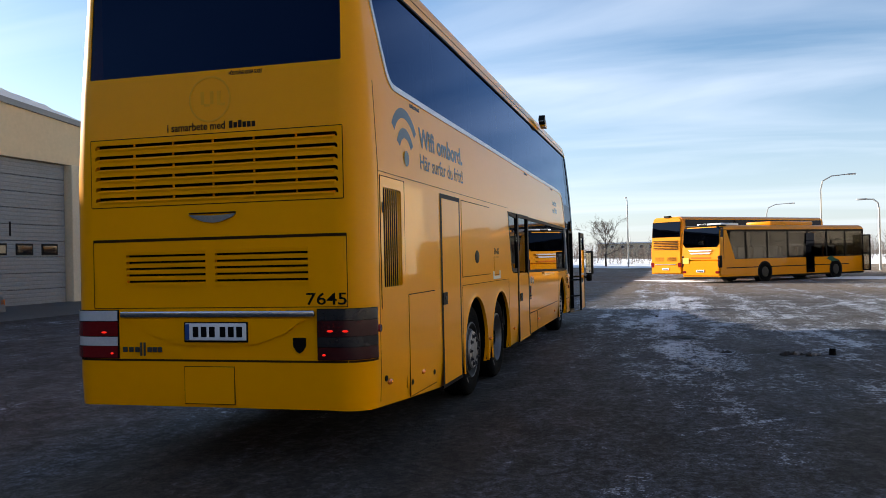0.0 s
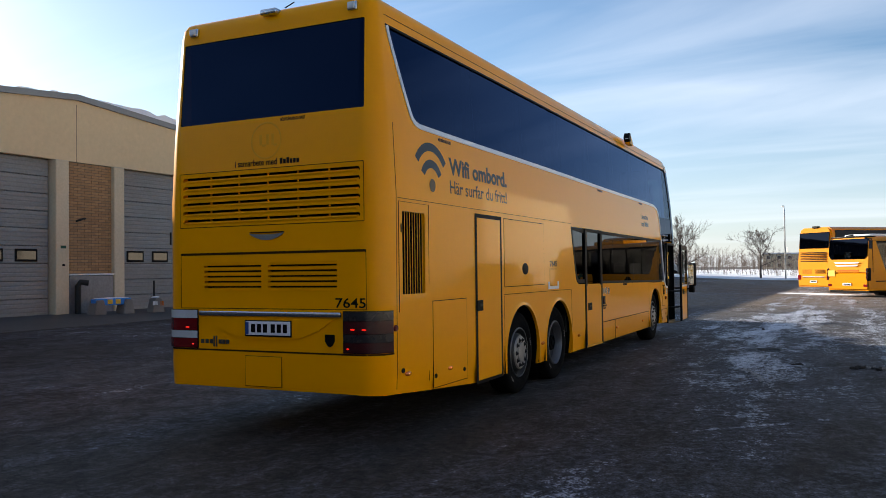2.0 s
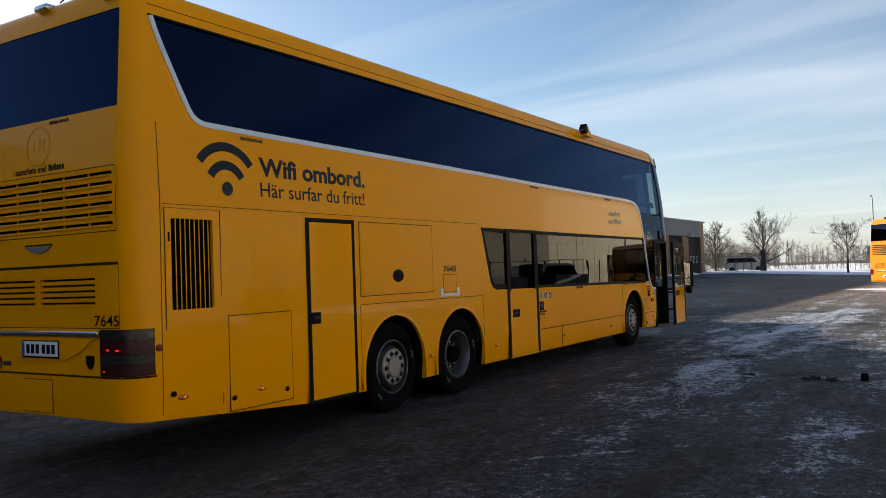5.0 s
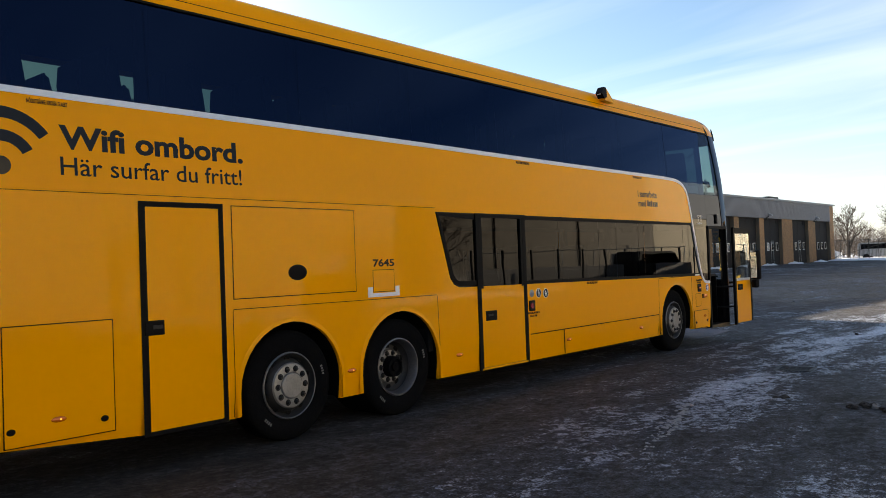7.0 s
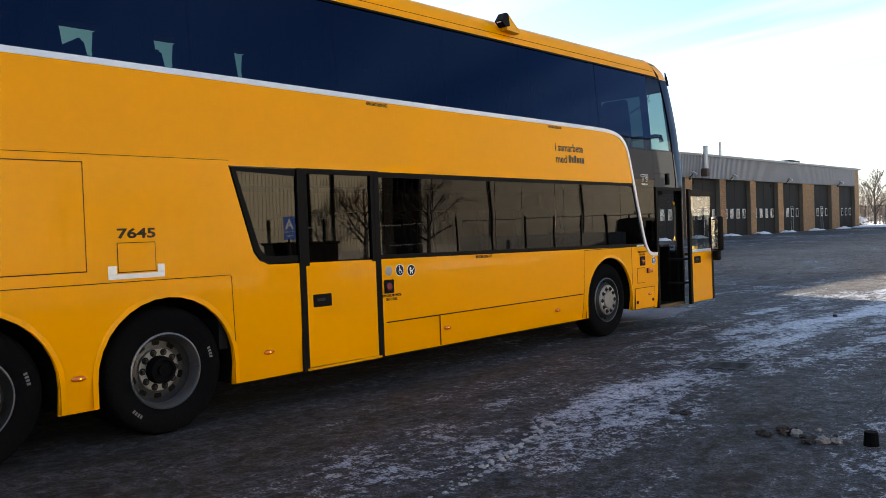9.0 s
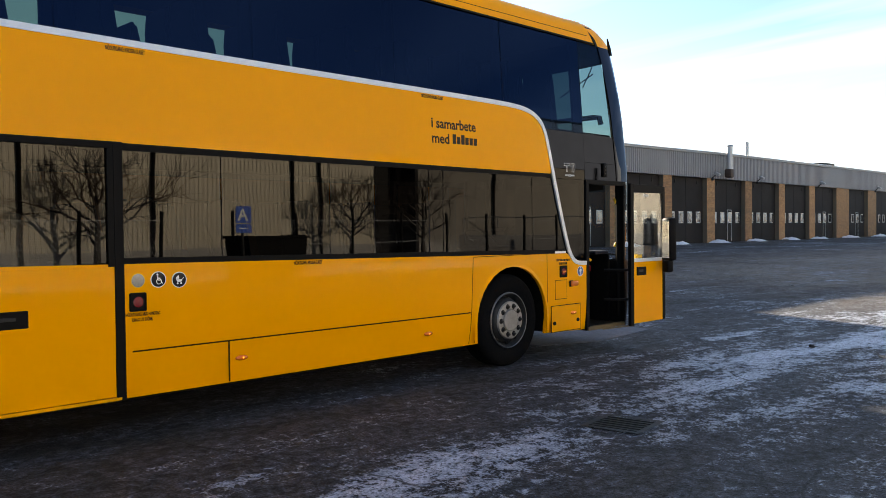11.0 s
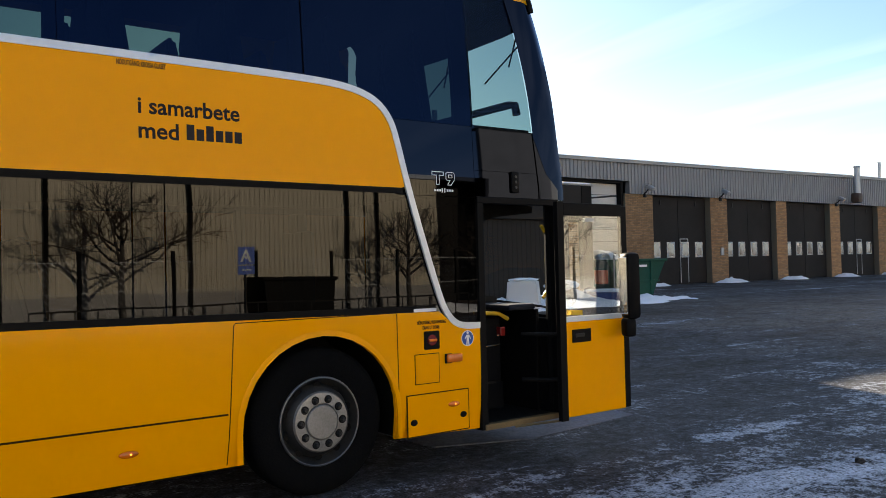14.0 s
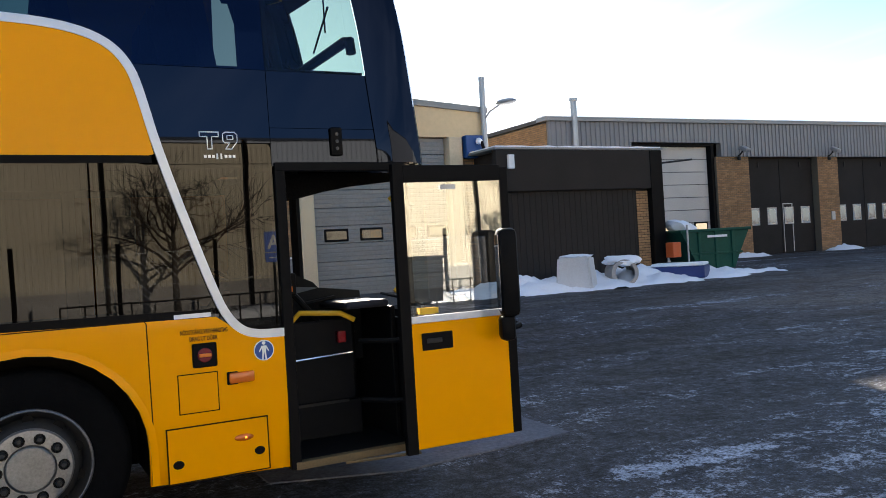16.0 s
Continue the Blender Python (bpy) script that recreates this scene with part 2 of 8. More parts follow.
    wet = ramp(math_node("ADD", broad, math_node("MULTIPLY", patch, 0.5)), 0.62, 0.9)
    rough = n.new("ShaderNodeMix")
    rough.inputs["B"].default_value = 0.5
    l.new(mask, rough.inputs["Factor"])
    l.new(spread(wet, 0.0, 1.0, 0.85, 0.6), rough.inputs["A"])
    l.new(rough.outputs["Result"], b.inputs["Roughness"])
    bp = n.new("ShaderNodeBump")
    bp.inputs["Strength"].default_value, bp.inputs["Distance"].default_value = 0.9, 0.03
    height = total(math_node("MULTIPLY", mask, 0.5), math_node("MULTIPLY", grit, 0.3), math_node("MULTIPLY", fine, 0.45), math_node("MULTIPLY", crumb, 0.7), math_node("MULTIPLY", grain, 0.5))
    l.new(height, bp.inputs["Height"])
    l.new(bp.outputs[0], b.inputs["Normal"])
    return m


PAINT = mat("yellow_coach_paint", (0.93, 0.355, 0.0), 0.3, vary=0.02, scale=3, spec=0.05, coat=0.62, coat_ior=1.2)
PAINT.node_tree.nodes["Principled BSDF"].inputs["Coat Roughness"].default_value = 0.035
PAINT_BUS = mat("yellow_bus_paint", (0.70, 0.245, 0.002), 0.35, vary=0.05, scale=3, spec=0.05, coat=0.6, coat_ior=1.4)
PAINT_DIRTY = mat("yellow_paint_road_dust", (0.82, 0.34, 0.001), 0.4, vary=0.10, scale=5, spec=0.1, coat=0.4, coat_ior=1.33)
BLACK = mat("black_plastic_trim", (0.006, 0.0055, 0.0055), 0.5, vary=0.2, spec=0.06)
RUBBER = mat("tyre_rubber", (0.0045, 0.0045, 0.0047), 0.9, vary=0.3, spec=0.05, bump=0.3, bump_scale=60)
SEAM = mat("dark_panel_gap", (0.035, 0.014, 0.003), 0.8, vary=0.1, spec=0.1)
SILVER = mat("silver_trim_paint", (0.62, 0.63, 0.66), 0.35, metal=0.3, vary=0.06)
CHROME = mat("chrome", (0.62, 0.63, 0.65), 0.22, metal=1.0, vary=0.08)
STEEL = mat("grey_wheel_steel", (0.25, 0.24, 0.23), 0.45, metal=0.6, vary=0.3, scale=20)
DISH = mat("worn_wheel_dish", (0.07, 0.067, 0.065), 0.45, metal=0.7, vary=0.35, scale=20)
DARK_STEEL = mat("grimy_dark_steel", (0.03, 0.029, 0.028), 0.6, metal=0.5, vary=0.3, scale=15)
# blue sheen values: reflection of a deep sky put into the gloss
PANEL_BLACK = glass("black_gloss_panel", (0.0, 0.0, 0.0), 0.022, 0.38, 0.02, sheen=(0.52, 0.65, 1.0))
PANE_DIM = glass("small_door_pane", (0.0, 0.0, 0.0), 0.10, 0.4, 0.05)
PANE_PALE = glass("mirroring_small_pane", (0.0, 0.0, 0.0), 0.22, 0.5, 0.03)
LETTER = mat("dark_grey_film", (0.012, 0.012, 0.014), 0.4, vary=0.1, spec=0.06, coat=1.0, coat_ior=1.2)
LETTER_RED = mat("dark_brown_film", (0.018, 0.008, 0.006), 0.4, vary=0.1, spec=0.06, coat=1.0, coat_ior=1.2)
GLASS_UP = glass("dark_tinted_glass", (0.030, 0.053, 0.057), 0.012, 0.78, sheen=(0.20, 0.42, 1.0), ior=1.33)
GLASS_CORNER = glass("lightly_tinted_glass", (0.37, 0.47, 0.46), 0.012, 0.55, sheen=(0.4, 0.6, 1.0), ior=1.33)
GLASS_LEFT = glass("light_tinted_glass", (0.66, 0.84, 0.76), 0.02, 0.5)
GLASS_LOW = glass("bronze_tinted_glass", (0.035, 0.032, 0.026), 0.001, 0.72)
GLASS_BUS = glass("brown_tinted_glass", (0.44, 0.41, 0.35), 0.05, 0.25)
GLASS_DOOR = glass("mirroring_door_glass", (0.80, 0.83, 0.81), 0.15, 0.4)
GLASS_CLEAR = glass("clear_glass", (0.93, 0.96, 0.95), 0.03, 0.35)
RED_LENS = mat("red_lamp_lens", (0.16, 0.004, 0.006), 0.15, vary=0.25, scale=20, coat=0.6, coat_ior=1.4)
RED_DARK = mat("dark_red_lamp_lens", (0.045, 0.004, 0.005), 0.15, vary=0.25, scale=20, coat=0.6, coat_ior=1.4)
CLEAR_LENS = mat("pale_lamp_lens", (0.55, 0.56, 0.58), 0.15, vary=0.15, scale=30, coat=1.0)
DARK_LENS = mat("dark_lamp_lens", (0.022, 0.020, 0.020), 0.15, vary=0.2, coat=0.6, coat_ior=1.4)
AMBER = mat("amber_lamp_lens", (0.62, 0.13, 0.006), 0.25, vary=0.1, coat=0.3)
PLATE = mat("white_plate", (0.75, 0.76, 0.78), 0.4, vary=0.05)
def glow(name, colour, strength):
    m = mat(name, colour, 0.2, vary=0.0)
    b = m.node_tree.nodes["Principled BSDF"]
    b.inputs["Emission Color"].default_value, b.inputs["Emission Strength"].default_value = (*colour, 1), strength
    return m


RED_LIT = glow("lit_red_lamp", (1.0, 0.02, 0.01), 0.55)
AMBER_LIT = glow("lit_amber_lamp", (1.0, 0.28, 0.02), 1.6)
BLUE = mat("blue_sign_paint", (0.012, 0.06, 0.24), 0.4, vary=0.08)
WHITE = mat("white_paint", (0.78, 0.78, 0.77), 0.5, vary=0.06)
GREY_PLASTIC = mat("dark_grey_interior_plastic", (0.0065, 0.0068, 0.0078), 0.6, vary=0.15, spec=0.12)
SEAT_CLOTH = mat("dark_blue_seat_cloth", (0.035, 0.045, 0.075), 0.9, vary=0.25, scale=12, bump=0.2)
HAND_YELLOW = mat("yellow_grab_rail", (0.72, 0.42, 0.02), 0.4, vary=0.08)
WORN_YELLOW = mat("worn_yellow_edge", (0.13, 0.085, 0.035), 0.7, vary=0.3, scale=20)
CREAM = mat("cream_cladding", (0.66, 0.50, 0.29), 0.6, vary=0.08, scale=2)
CREAM_POST = mat("pale_post_paint", (0.60, 0.49, 0.33), 0.65, vary=0.12, scale=4, bump=0.2)
FLASHING = mat("grey_sheet_flashing", (0.24, 0.24, 0.235), 0.5, metal=0.3, vary=0.12)
DOOR_GREY = mat("dirty_white_door_steel", (0.46, 0.44, 0.41), 0.55, vary=0.16, scale=5)
DOOR_MID = mat("weathered_grey_door_steel", (0.225, 0.22, 0.21), 0.55, vary=0.2, scale=4)
DOOR_DARK = mat("dark_brown_door_boards", (0.021, 0.019, 0.018), 0.7, vary=0.3, scale=6, spec=0.12)
CLAD_GREY = mat("grey_corrugated_steel", (0.19, 0.19, 0.20), 0.5, metal=0.2, vary=0.08)
CLAD_PLAIN = mat("grey_brown_plaster", (0.23, 0.205, 0.172), 0.85, vary=0.25, scale=0.4)
CLAD_TAN = mat("tan_corrugated_steel", (0.57, 0.50, 0.38), 0.6, vary=0.08)
CLAD_DARK = mat("dark_corrugated_steel", (0.028, 0.024, 0.021), 0.7, vary=0.2, spec=0.12)
MORTAR = mat("grey_mortar", (0.12, 0.10, 0.075), 0.9, vary=0.15, bump=0.3)
ROOFING = mat("dark_roofing_felt", (0.06, 0.06, 0.06), 0.9, vary=0.2, bump=0.3)
CONCRETE = mat("weathered_concrete", (0.36, 0.34, 0.32), 0.85, vary=0.15, scale=5, bump=0.4)
DARK_CONCRETE = mat("grimy_concrete", (0.19, 0.18, 0.165), 0.85, vary=0.25, scale=9, bump=0.4)
WET_CONCRETE = mat("wet_grey_concrete", (0.075, 0.072, 0.07), 0.6, vary=0.3, scale=3, bump=0.2, spec=0.3)
FROSTED = mat("frosted_slab_concrete", (0.11, 0.115, 0.14), 0.85, vary=0.6, scale=7, bump=0.5)
SNOW = mat("settled_snow", (0.82, 0.84, 0.88), 0.7, vary=0.05, scale=4, bump=0.6, bump_scale=14)
SNOW_GREY = mat("grey_packed_snow", (0.33, 0.33, 0.34), 0.8, vary=0.3, scale=14, bump=0.6, bump_scale=20)
SNOW_DIRTY = mat("grey_dirty_snow", (0.20, 0.19, 0.18), 0.8, vary=0.35, scale=12, bump=0.7, bump_scale=20)
BARK = mat("winter_bark", (0.05, 0.04, 0.033), 0.9, vary=0.25, scale=10)
# far twigs: sun and distance haze are put into the paler brown
FAR_TWIG = mat("hazed_brown_twigs", (0.10, 0.076, 0.062), 0.9, vary=0.25)
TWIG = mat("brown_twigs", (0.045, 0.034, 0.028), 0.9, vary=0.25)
GREEN_STEEL = mat("green_painted_steel", (0.004, 0.060, 0.040), 0.5, vary=0.2, scale=4, spec=0.2)
SIGN_BLUE = mat("bright_blue_sign", (0.015, 0.10, 0.50), 0.4, vary=0.06)
RIM_GREY = mat("dull_rim_steel", (0.15, 0.15, 0.155), 0.42, metal=0.75, vary=0.35, scale=20)
CHALK = mat("worn_white_tyre_print", (0.13, 0.125, 0.12), 0.8, vary=0.3, scale=60)
ZINC = mat("dull_sheet_zinc", (0.20, 0.20, 0.21), 0.5, metal=0.5, vary=0.25, scale=4)
GALV = mat("galvanised_steel", (0.36, 0.37, 0.38), 0.45, metal=0.7, vary=0.12)
GROUND = ground_material()


def brick_material(name, colour):
    m = mat(name, colour, 0.85, vary=0.18, scale=14, bump=0.35, bump_scale=60)
    n, l = m.node_tree.nodes, m.node_tree.links
    b = n["Principled BSDF"]
    src = b.inputs["Base Color"].links[0].from_socket
    ob, ge = n.new("ShaderNodeObjectInfo"), n.new("ShaderNodeNewGeometry")
    add = n.new("ShaderNodeMath")
    add.operation = "ADD"
    l.new(ob.outputs["Random"], add.inputs[0])
    l.new(ge.outputs["Random Per Island"], add.inputs[1])
    mr, mx = n.new("ShaderNodeMapRange"), n.new("ShaderNodeMix")
    mr.inputs["From Max"].default_value = 2.0
    mr.inputs["To Min"].default_value, mr.inputs["To Max"].default_value = 0.6, 1.4
    l.new(add.outputs[0], mr.inputs["Value"])
    mx.data_type, mx.blend_type = "RGBA", "MULTIPLY"
    mx.inputs["Factor"].default_value = 1
    l.new(src, mx.inputs["A"])
    l.new(mr.outputs[0], mx.inputs["B"])
    l.new(mx.outputs["Result"], b.inputs["Base Color"])
    return m


BRICK = brick_material("yellow_brown_brick", (0.33, 0.185, 0.085))


# ---- building helpers ----
def empty(name, m, label, category, group="", kind=""):
    e = new(name)
    e.empty_display_size = 0.2
    e.matrix_basis = m
    return tagged(e, label, category, group, kind)


def part(name, bm, material, parent=None, label="", smooth=False):
    me = bpy.data.meshes.new(name)
    bm.to_mesh(me)
    bm.free()
    me.materials.append(material)
    if smooth:
        me.shade_smooth()
        me.set_sharp_from_angle(angle=radians(35))
    ob = new(name, me)
    if parent is not None:
        ob.parent = parent
    if label:
        ob["label"] = label
    return ob


def B():
    return bmesh.new()


def bx(bm, x0, x1, y0, y1, z0, z1, bevel=0.0):
    """A box, its edges rounded by bevel."""
    geo = bmesh.ops.create_cube(bm, size=1.0)
    for v in geo["verts"]:
        v.co = Vector(((x0 + x1) / 2 + v.co.x * (x1 - x0), (y0 + y1) / 2 + v.co.y * (y1 - y0), (z0 + z1) / 2 + v.co.z * (z1 - z0)))
    if bevel:
        edges = list({e for v in geo["verts"] for e in v.link_edges})
        bmesh.ops.bevel(bm, geom=edges, offset=bevel, segments=2, affect="EDGES", profile=0.5)
    return bm


def prism(bm, pts, axis, a, b):
    """A flat outline, drawn in the two axes other than axis, drawn out from a to b along axis."""
    def at(p, k):
        q = list(p)
        q.insert("xyz".index(axis), k)
        return q
    lo = [bm.verts.new(at(p, a)) for p in pts]
    hi = [bm.verts.new(at(p, b)) for p in pts]
    bm.faces.new(lo)
    bm.faces.new(hi[::-1])
    for i in range(len(pts)):
        j = (i + 1) % len(pts)
        bm.faces.new((lo[j], lo[i], hi[i], hi[j]))
    bmesh.ops.recalc_face_normals(bm, faces=bm.faces[:])
    return bm


def tube(bm, pts, radii, seg=8, cap=True):
    """A round bar along pts; radii is one number or one for each point."""
    if isinstance(radii, (int, float)):
        radii = [radii] * len(pts)
    pts = [Vector(p) for p in pts]
    rings, ref = [], None
    for i, p in enumerate(pts):
        d = (pts[min(i + 1, len(pts) - 1)] - pts[max(i - 1, 0)]).normalized()
        if ref is None:
            ref = d.orthogonal().normalized()
        ref = (ref - d * ref.dot(d)).normalized()
        side = d.cross(ref)
        rings.append([bm.verts.new(p + (ref * math.cos(k * 2 * math.pi / seg) + side * math.sin(k * 2 * math.pi / seg)) * radii[i]) for k in range(seg)])
    for a, b in zip(rings, rings[1:]):
        for k in range(seg):
            bm.faces.new((a[k], a[(k + 1) % seg], b[(k + 1) % seg], b[k]))
    if cap:
        bm.faces.new(rings[0][::-1])
        bm.faces.new(rings[-1])
    return bm


def lathe(bm, profile, seg=32, caps="01"):
    """A turned form about the x axis: profile is a row of (x, radius); caps: which ends are closed."""
    rings = []
    for x, r in profile:
        rings.append([bm.verts.new((x, r * math.cos(k * 2 * math.pi / seg), r * math.sin(k * 2 * math.pi / seg))) for k in range(seg)])
    for a, b in zip(rings, rings[1:]):
        for k in range(seg):
            bm.faces.new((a[k], a[(k + 1) % seg], b[(k + 1) % seg], b[k]))
    if "0" in caps:
        bm.faces.new(rings[0])
    if "1" in caps:
        bm.faces.new(rings[-1][::-1])
    bmesh.ops.recalc_face_normals(bm, faces=bm.faces[:])
    return bm


def loop_edges(bm, pts):
    vs = [bm.verts.new((p[0], p[1], 0)) for p in pts]
    return [bm.edges.new((vs[i], vs[(i + 1) % len(vs)])) for i in range(len(vs))]


def sheet(outline, holes=(), cut_u=(), cut_v=()):
    """A flat sheet in u, v with holes, cut along lines so that it can be bent."""
    bm = B()
    edges = loop_edges(bm, outline)
    for h in holes:
        edges += loop_edges(bm, h)
    bmesh.ops.triangle_fill(bm, edges=edges, use_beauty=True, normal=(0, 0, 1))
    for c, axis in [(c, 0) for c in cut_u] + [(c, 1) for c in cut_v]:
        co, no = [0, 0, 0], [0, 0, 0]
        co[axis], no[axis] = c, 1
        bmesh.ops.bisect_plane(bm, geom=bm.verts[:] + bm.edges[:] + bm.faces[:], dist=1e-5, plane_co=co, plane_no=no)
    return bm


def rounded(u0, u1, v0, v1, r, n=4):
    pts = []
    for cu, cv, a0 in ((u1 - r, v0 + r, -90), (u1 - r, v1 - r, 0), (u0 + r, v1 - r, 90), (u0 + r, v0 + r, 180)):
        for k in range(n + 1):
            a = radians(a0 + 90 * k / n)
            pts.append((cu + r * math.cos(a), cv + r * math.sin(a)))
    return pts


RIGHT = Matrix(((0, 0, 1, 0), (1, 0, 0, 0), (0, 1, 0, 0), (0, 0, 0, 1)))      # lettering on a side that faces +x
REAR = Matrix(((1, 0, 0, 0), (0, 0, -1, 0), (0, 1, 0, 0), (0, 0, 0, 1)))      # lettering on a side that faces -y


def words(text, size, bold=0.0, squeeze=1.0, width=None):
    """Flat raised lettering in u, v from its lower left corner; width: the length to fit it to."""
    cu = bpy.data.curves.new("lettering", "FONT")
    cu.body, cu.size, cu.offset, cu.extrude, cu.resolution_u = text, size, bold, 0.0008, 3
    ob = bpy.data.objects.new("lettering", cu)
    scene.collection.objects.link(ob)
    me = bpy.data.meshes.new_from_object(ob.evaluated_get(bpy.context.evaluated_depsgraph_get()))
    bpy.data.objects.remove(ob)
    bm = B()
    bm.from_mesh(me)
    bpy.data.meshes.remove(me)
    xs = [v.co.x for v in bm.verts]
    k = width / (max(xs) - min(xs)) if width else squeeze
    for v in bm.verts:
        v.co.x = (v.co.x - min(xs)) * k
    return bm


def letter(name, text, size, m, material, parent, bold=0.0, width=None, label=""):
    bm = words(text, size, bold, width=width)
    bm.transform(m)
    return part(name, bm, material, parent, label)


def gz(x, y):
    """The height of the yard: level, and rising a little towards the halls."""
    return 0.46 * min(max((-x - 2.5) / 13.7, 0.0), 1.0)


# ---- ground ----
def build_ground():
    xs = [-900, -400, -150, -60, -35] + [-25 + i for i in range(56)] + [36, 45, 60, 90, 150, 400, 900]
    ys = [-500, -200, -80, -40] + [-20 + 2 * i for i in range(64)] + [120, 160, 260, 500, 1200]
    verts = [(x, y, gz(x, y)) for y in ys for x in xs]
    w = len(xs)
    faces = [(j * w + i, j * w + i + 1, (j + 1) * w + i + 1, (j + 1) * w + i) for j in range(len(ys) - 1) for i in range(w - 1)]
    me = bpy.data.meshes.new("ground")
    me.from_pydata(verts, [], faces)
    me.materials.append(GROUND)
    me.shade_smooth()
    tagged(new("ground", me), "dark wet asphalt yard with trodden ice and packed snow", "ground", kind="structure")


build_ground()


def apron():
    """The worn concrete strip before the workshop, in poured bays."""
    e = empty("apron", pose(0, 0, 0), "worn wet concrete strip before the workshop doors", "pavement", kind="structure")
    for k in range(12):
        y0 = -12 + k * 3.0
        bm = B()
        rows = [[bm.verts.new((x, y, gz(x, y) + 0.012)) for y in (y0 + 0.012, y0 + 2.988)] for x in (-16.3, -14.5, -12.6)]
        edge = [[bm.verts.new((x, y, gz(x, y) - 0.05)) for y in (y0 + 0.012, y0 + 2.988)] for x in (-12.6,)]
        for p, q in zip(rows, rows[1:] + edge):
            bm.faces.new((p[0], q[0], q[1], p[1]))
        bmesh.ops.recalc_face_normals(bm, faces=bm.faces[:])
        part("concrete_bay", bm, WET_CONCRETE, e)


apron()

# ---- double-deck coach ----
W, CORNER = 2.55, 0.24
ARC = math.pi * CORNER / 2
BODY_TOP = 4.15


def inset(v):
    """How far the side leans in at height v."""
    pts = ((0.3, 0.035), (0.5, 0.01), (0.7, 0.0), (2.3, 0.0), (2.95, 0.03), (3.87, 0.10), (3.97, 0.108), (4.07, 0.13), (4.12, 0.165), (4.15, 0.225))
    for (a, p), (b, q) in zip(pts, pts[1:]):
        if v <= b:
            return p + (q - p) * max(v - a, 0) / (b - a)
    return pts[-1][1]


def lean(v):
    """How far the front rakes back at height v."""
    return max(v - 2.2, 0) * 0.09 + max(v - 2.9, 0) ** 2 * 0.13 + max(v - 3.86, 0) ** 2 * 4.2


def wrap(s, v, out=0.0):
    """From the way s round the body (s = y on the right side) and the height v to a place."""
    if s >= CORNER:
        p, n = (0, s), (1, 0)
    elif s >= CORNER - ARC:
        a = (CORNER - s) / CORNER
        p, n = (-CORNER + CORNER * math.cos(a), CORNER - CORNER * math.sin(a)), (math.cos(a), -math.sin(a))
    else:
        d = CORNER - ARC - s
        if d <= W - 2 * CORNER:
            p, n = (-CORNER - d, 0), (0, -1)
        elif d <= W - 2 * CORNER + ARC:
            a = math.pi / 2 + (d - (W - 2 * CORNER)) / CORNER
            p, n = (-W + CORNER + CORNER * math.cos(a), CORNER - CORNER * math.sin(a)), (math.cos(a), -math.sin(a))
        else:
            p, n = (-W, CORNER + d - (W - 2 * CORNER) - ARC), (-1, 0)
    k = out - inset(v)
    return Vector((p[0] + n[0] * k, p[1] + n[1] * k, v))


def rear_s(x):
    return x + 2 * CORNER - ARC


def left_s(y):
    return CORNER - ARC - (W - 2 * CORNER) - ARC - (y - CORNER)


CUT_S = [CORNER - ARC * k / 6 for k in range(7)] + [left_s(CORNER) + ARC * k / 6 for k in range(7)]
CUT_V = [0.5, 0.7, 2.3, 2.95, 3.4, 3.87, 3.97, 4.03, 4.07, 4.10, 4.12, 4.137]


def bent(outline, holes=(), out=0.0, thick=0.0, cut=True):
    """A panel of the body: drawn in s, v and bent to the body's form."""
    bm = sheet(outline, holes, CUT_S if cut else (), CUT_V if cut else ())
    for v in bm.verts:
        v.co = wrap(v.co.x, v.co.y, out)
    if thick:
        geo = bmesh.ops.extrude_face_region(bm, geom=bm.faces[:])
        for v in (g for g in geo["geom"] if isinstance(g, bmesh.types.BMVert)):
            if v.co.y <= CORNER:
                v.co.y += thick
            else:
                v.co.x += -thick if v.co.x > -W / 2 else thick
    bmesh.ops.recalc_face_normals(bm, faces=bm.faces[:])
    return bm


def arch(u, top=1.125, r=0.6, side=0.31):
    """Half of the outline of a wheel arch, from its rear foot to its front foot."""
    c = top - r
    pts = [(u - r, side)]
    for k in range(17):
        a = math.pi - math.pi * k / 16
        pts.append((u + r * math.cos(a), c + r * math.sin(a)))
    return pts + [(u + r, side)]


AXLES = (3.63, 5.12, 11.94)
BAND = [(13.35, 1.092), (13.19, 1.095), (13.09, 1.125), (13.01, 1.20), (12.93, 1.35), (12.655, 2.2), (12.575, 2.55), (12.53, 2.69), (12.44, 2.80), (12.30, 2.865), (12.1, 2.90), (11.8, 2.912), (11.0, 2.918),
        (8.0, 2.925), (5.0, 2.952), (0.90, 2.962), (0.77, 2.978), (0.69, 3.03), (0.635, 3.11), (0.36, 3.70), (0.31, 3.86)]


def soften(path, times=2):
    """Round the corners of an open line, keeping its ends."""
    for _ in range(times):
        out = [path[0]]
        for (a, b), (c, d) in zip(path, path[1:]):
            out += [(0.75 * a + 0.25 * c, 0.75 * b + 0.25 * d), (0.25 * a + 0.75 * c, 0.25 * b + 0.75 * d)]
        path = out + [path[-1]]
    return path


BAND_LOW, BAND_UP = soften(BAND[:4]), soften(BAND[5:])
coach = empty("double_deck_coach", pose(0, 0, 0), "yellow double-deck coach with an open front door", "coach")


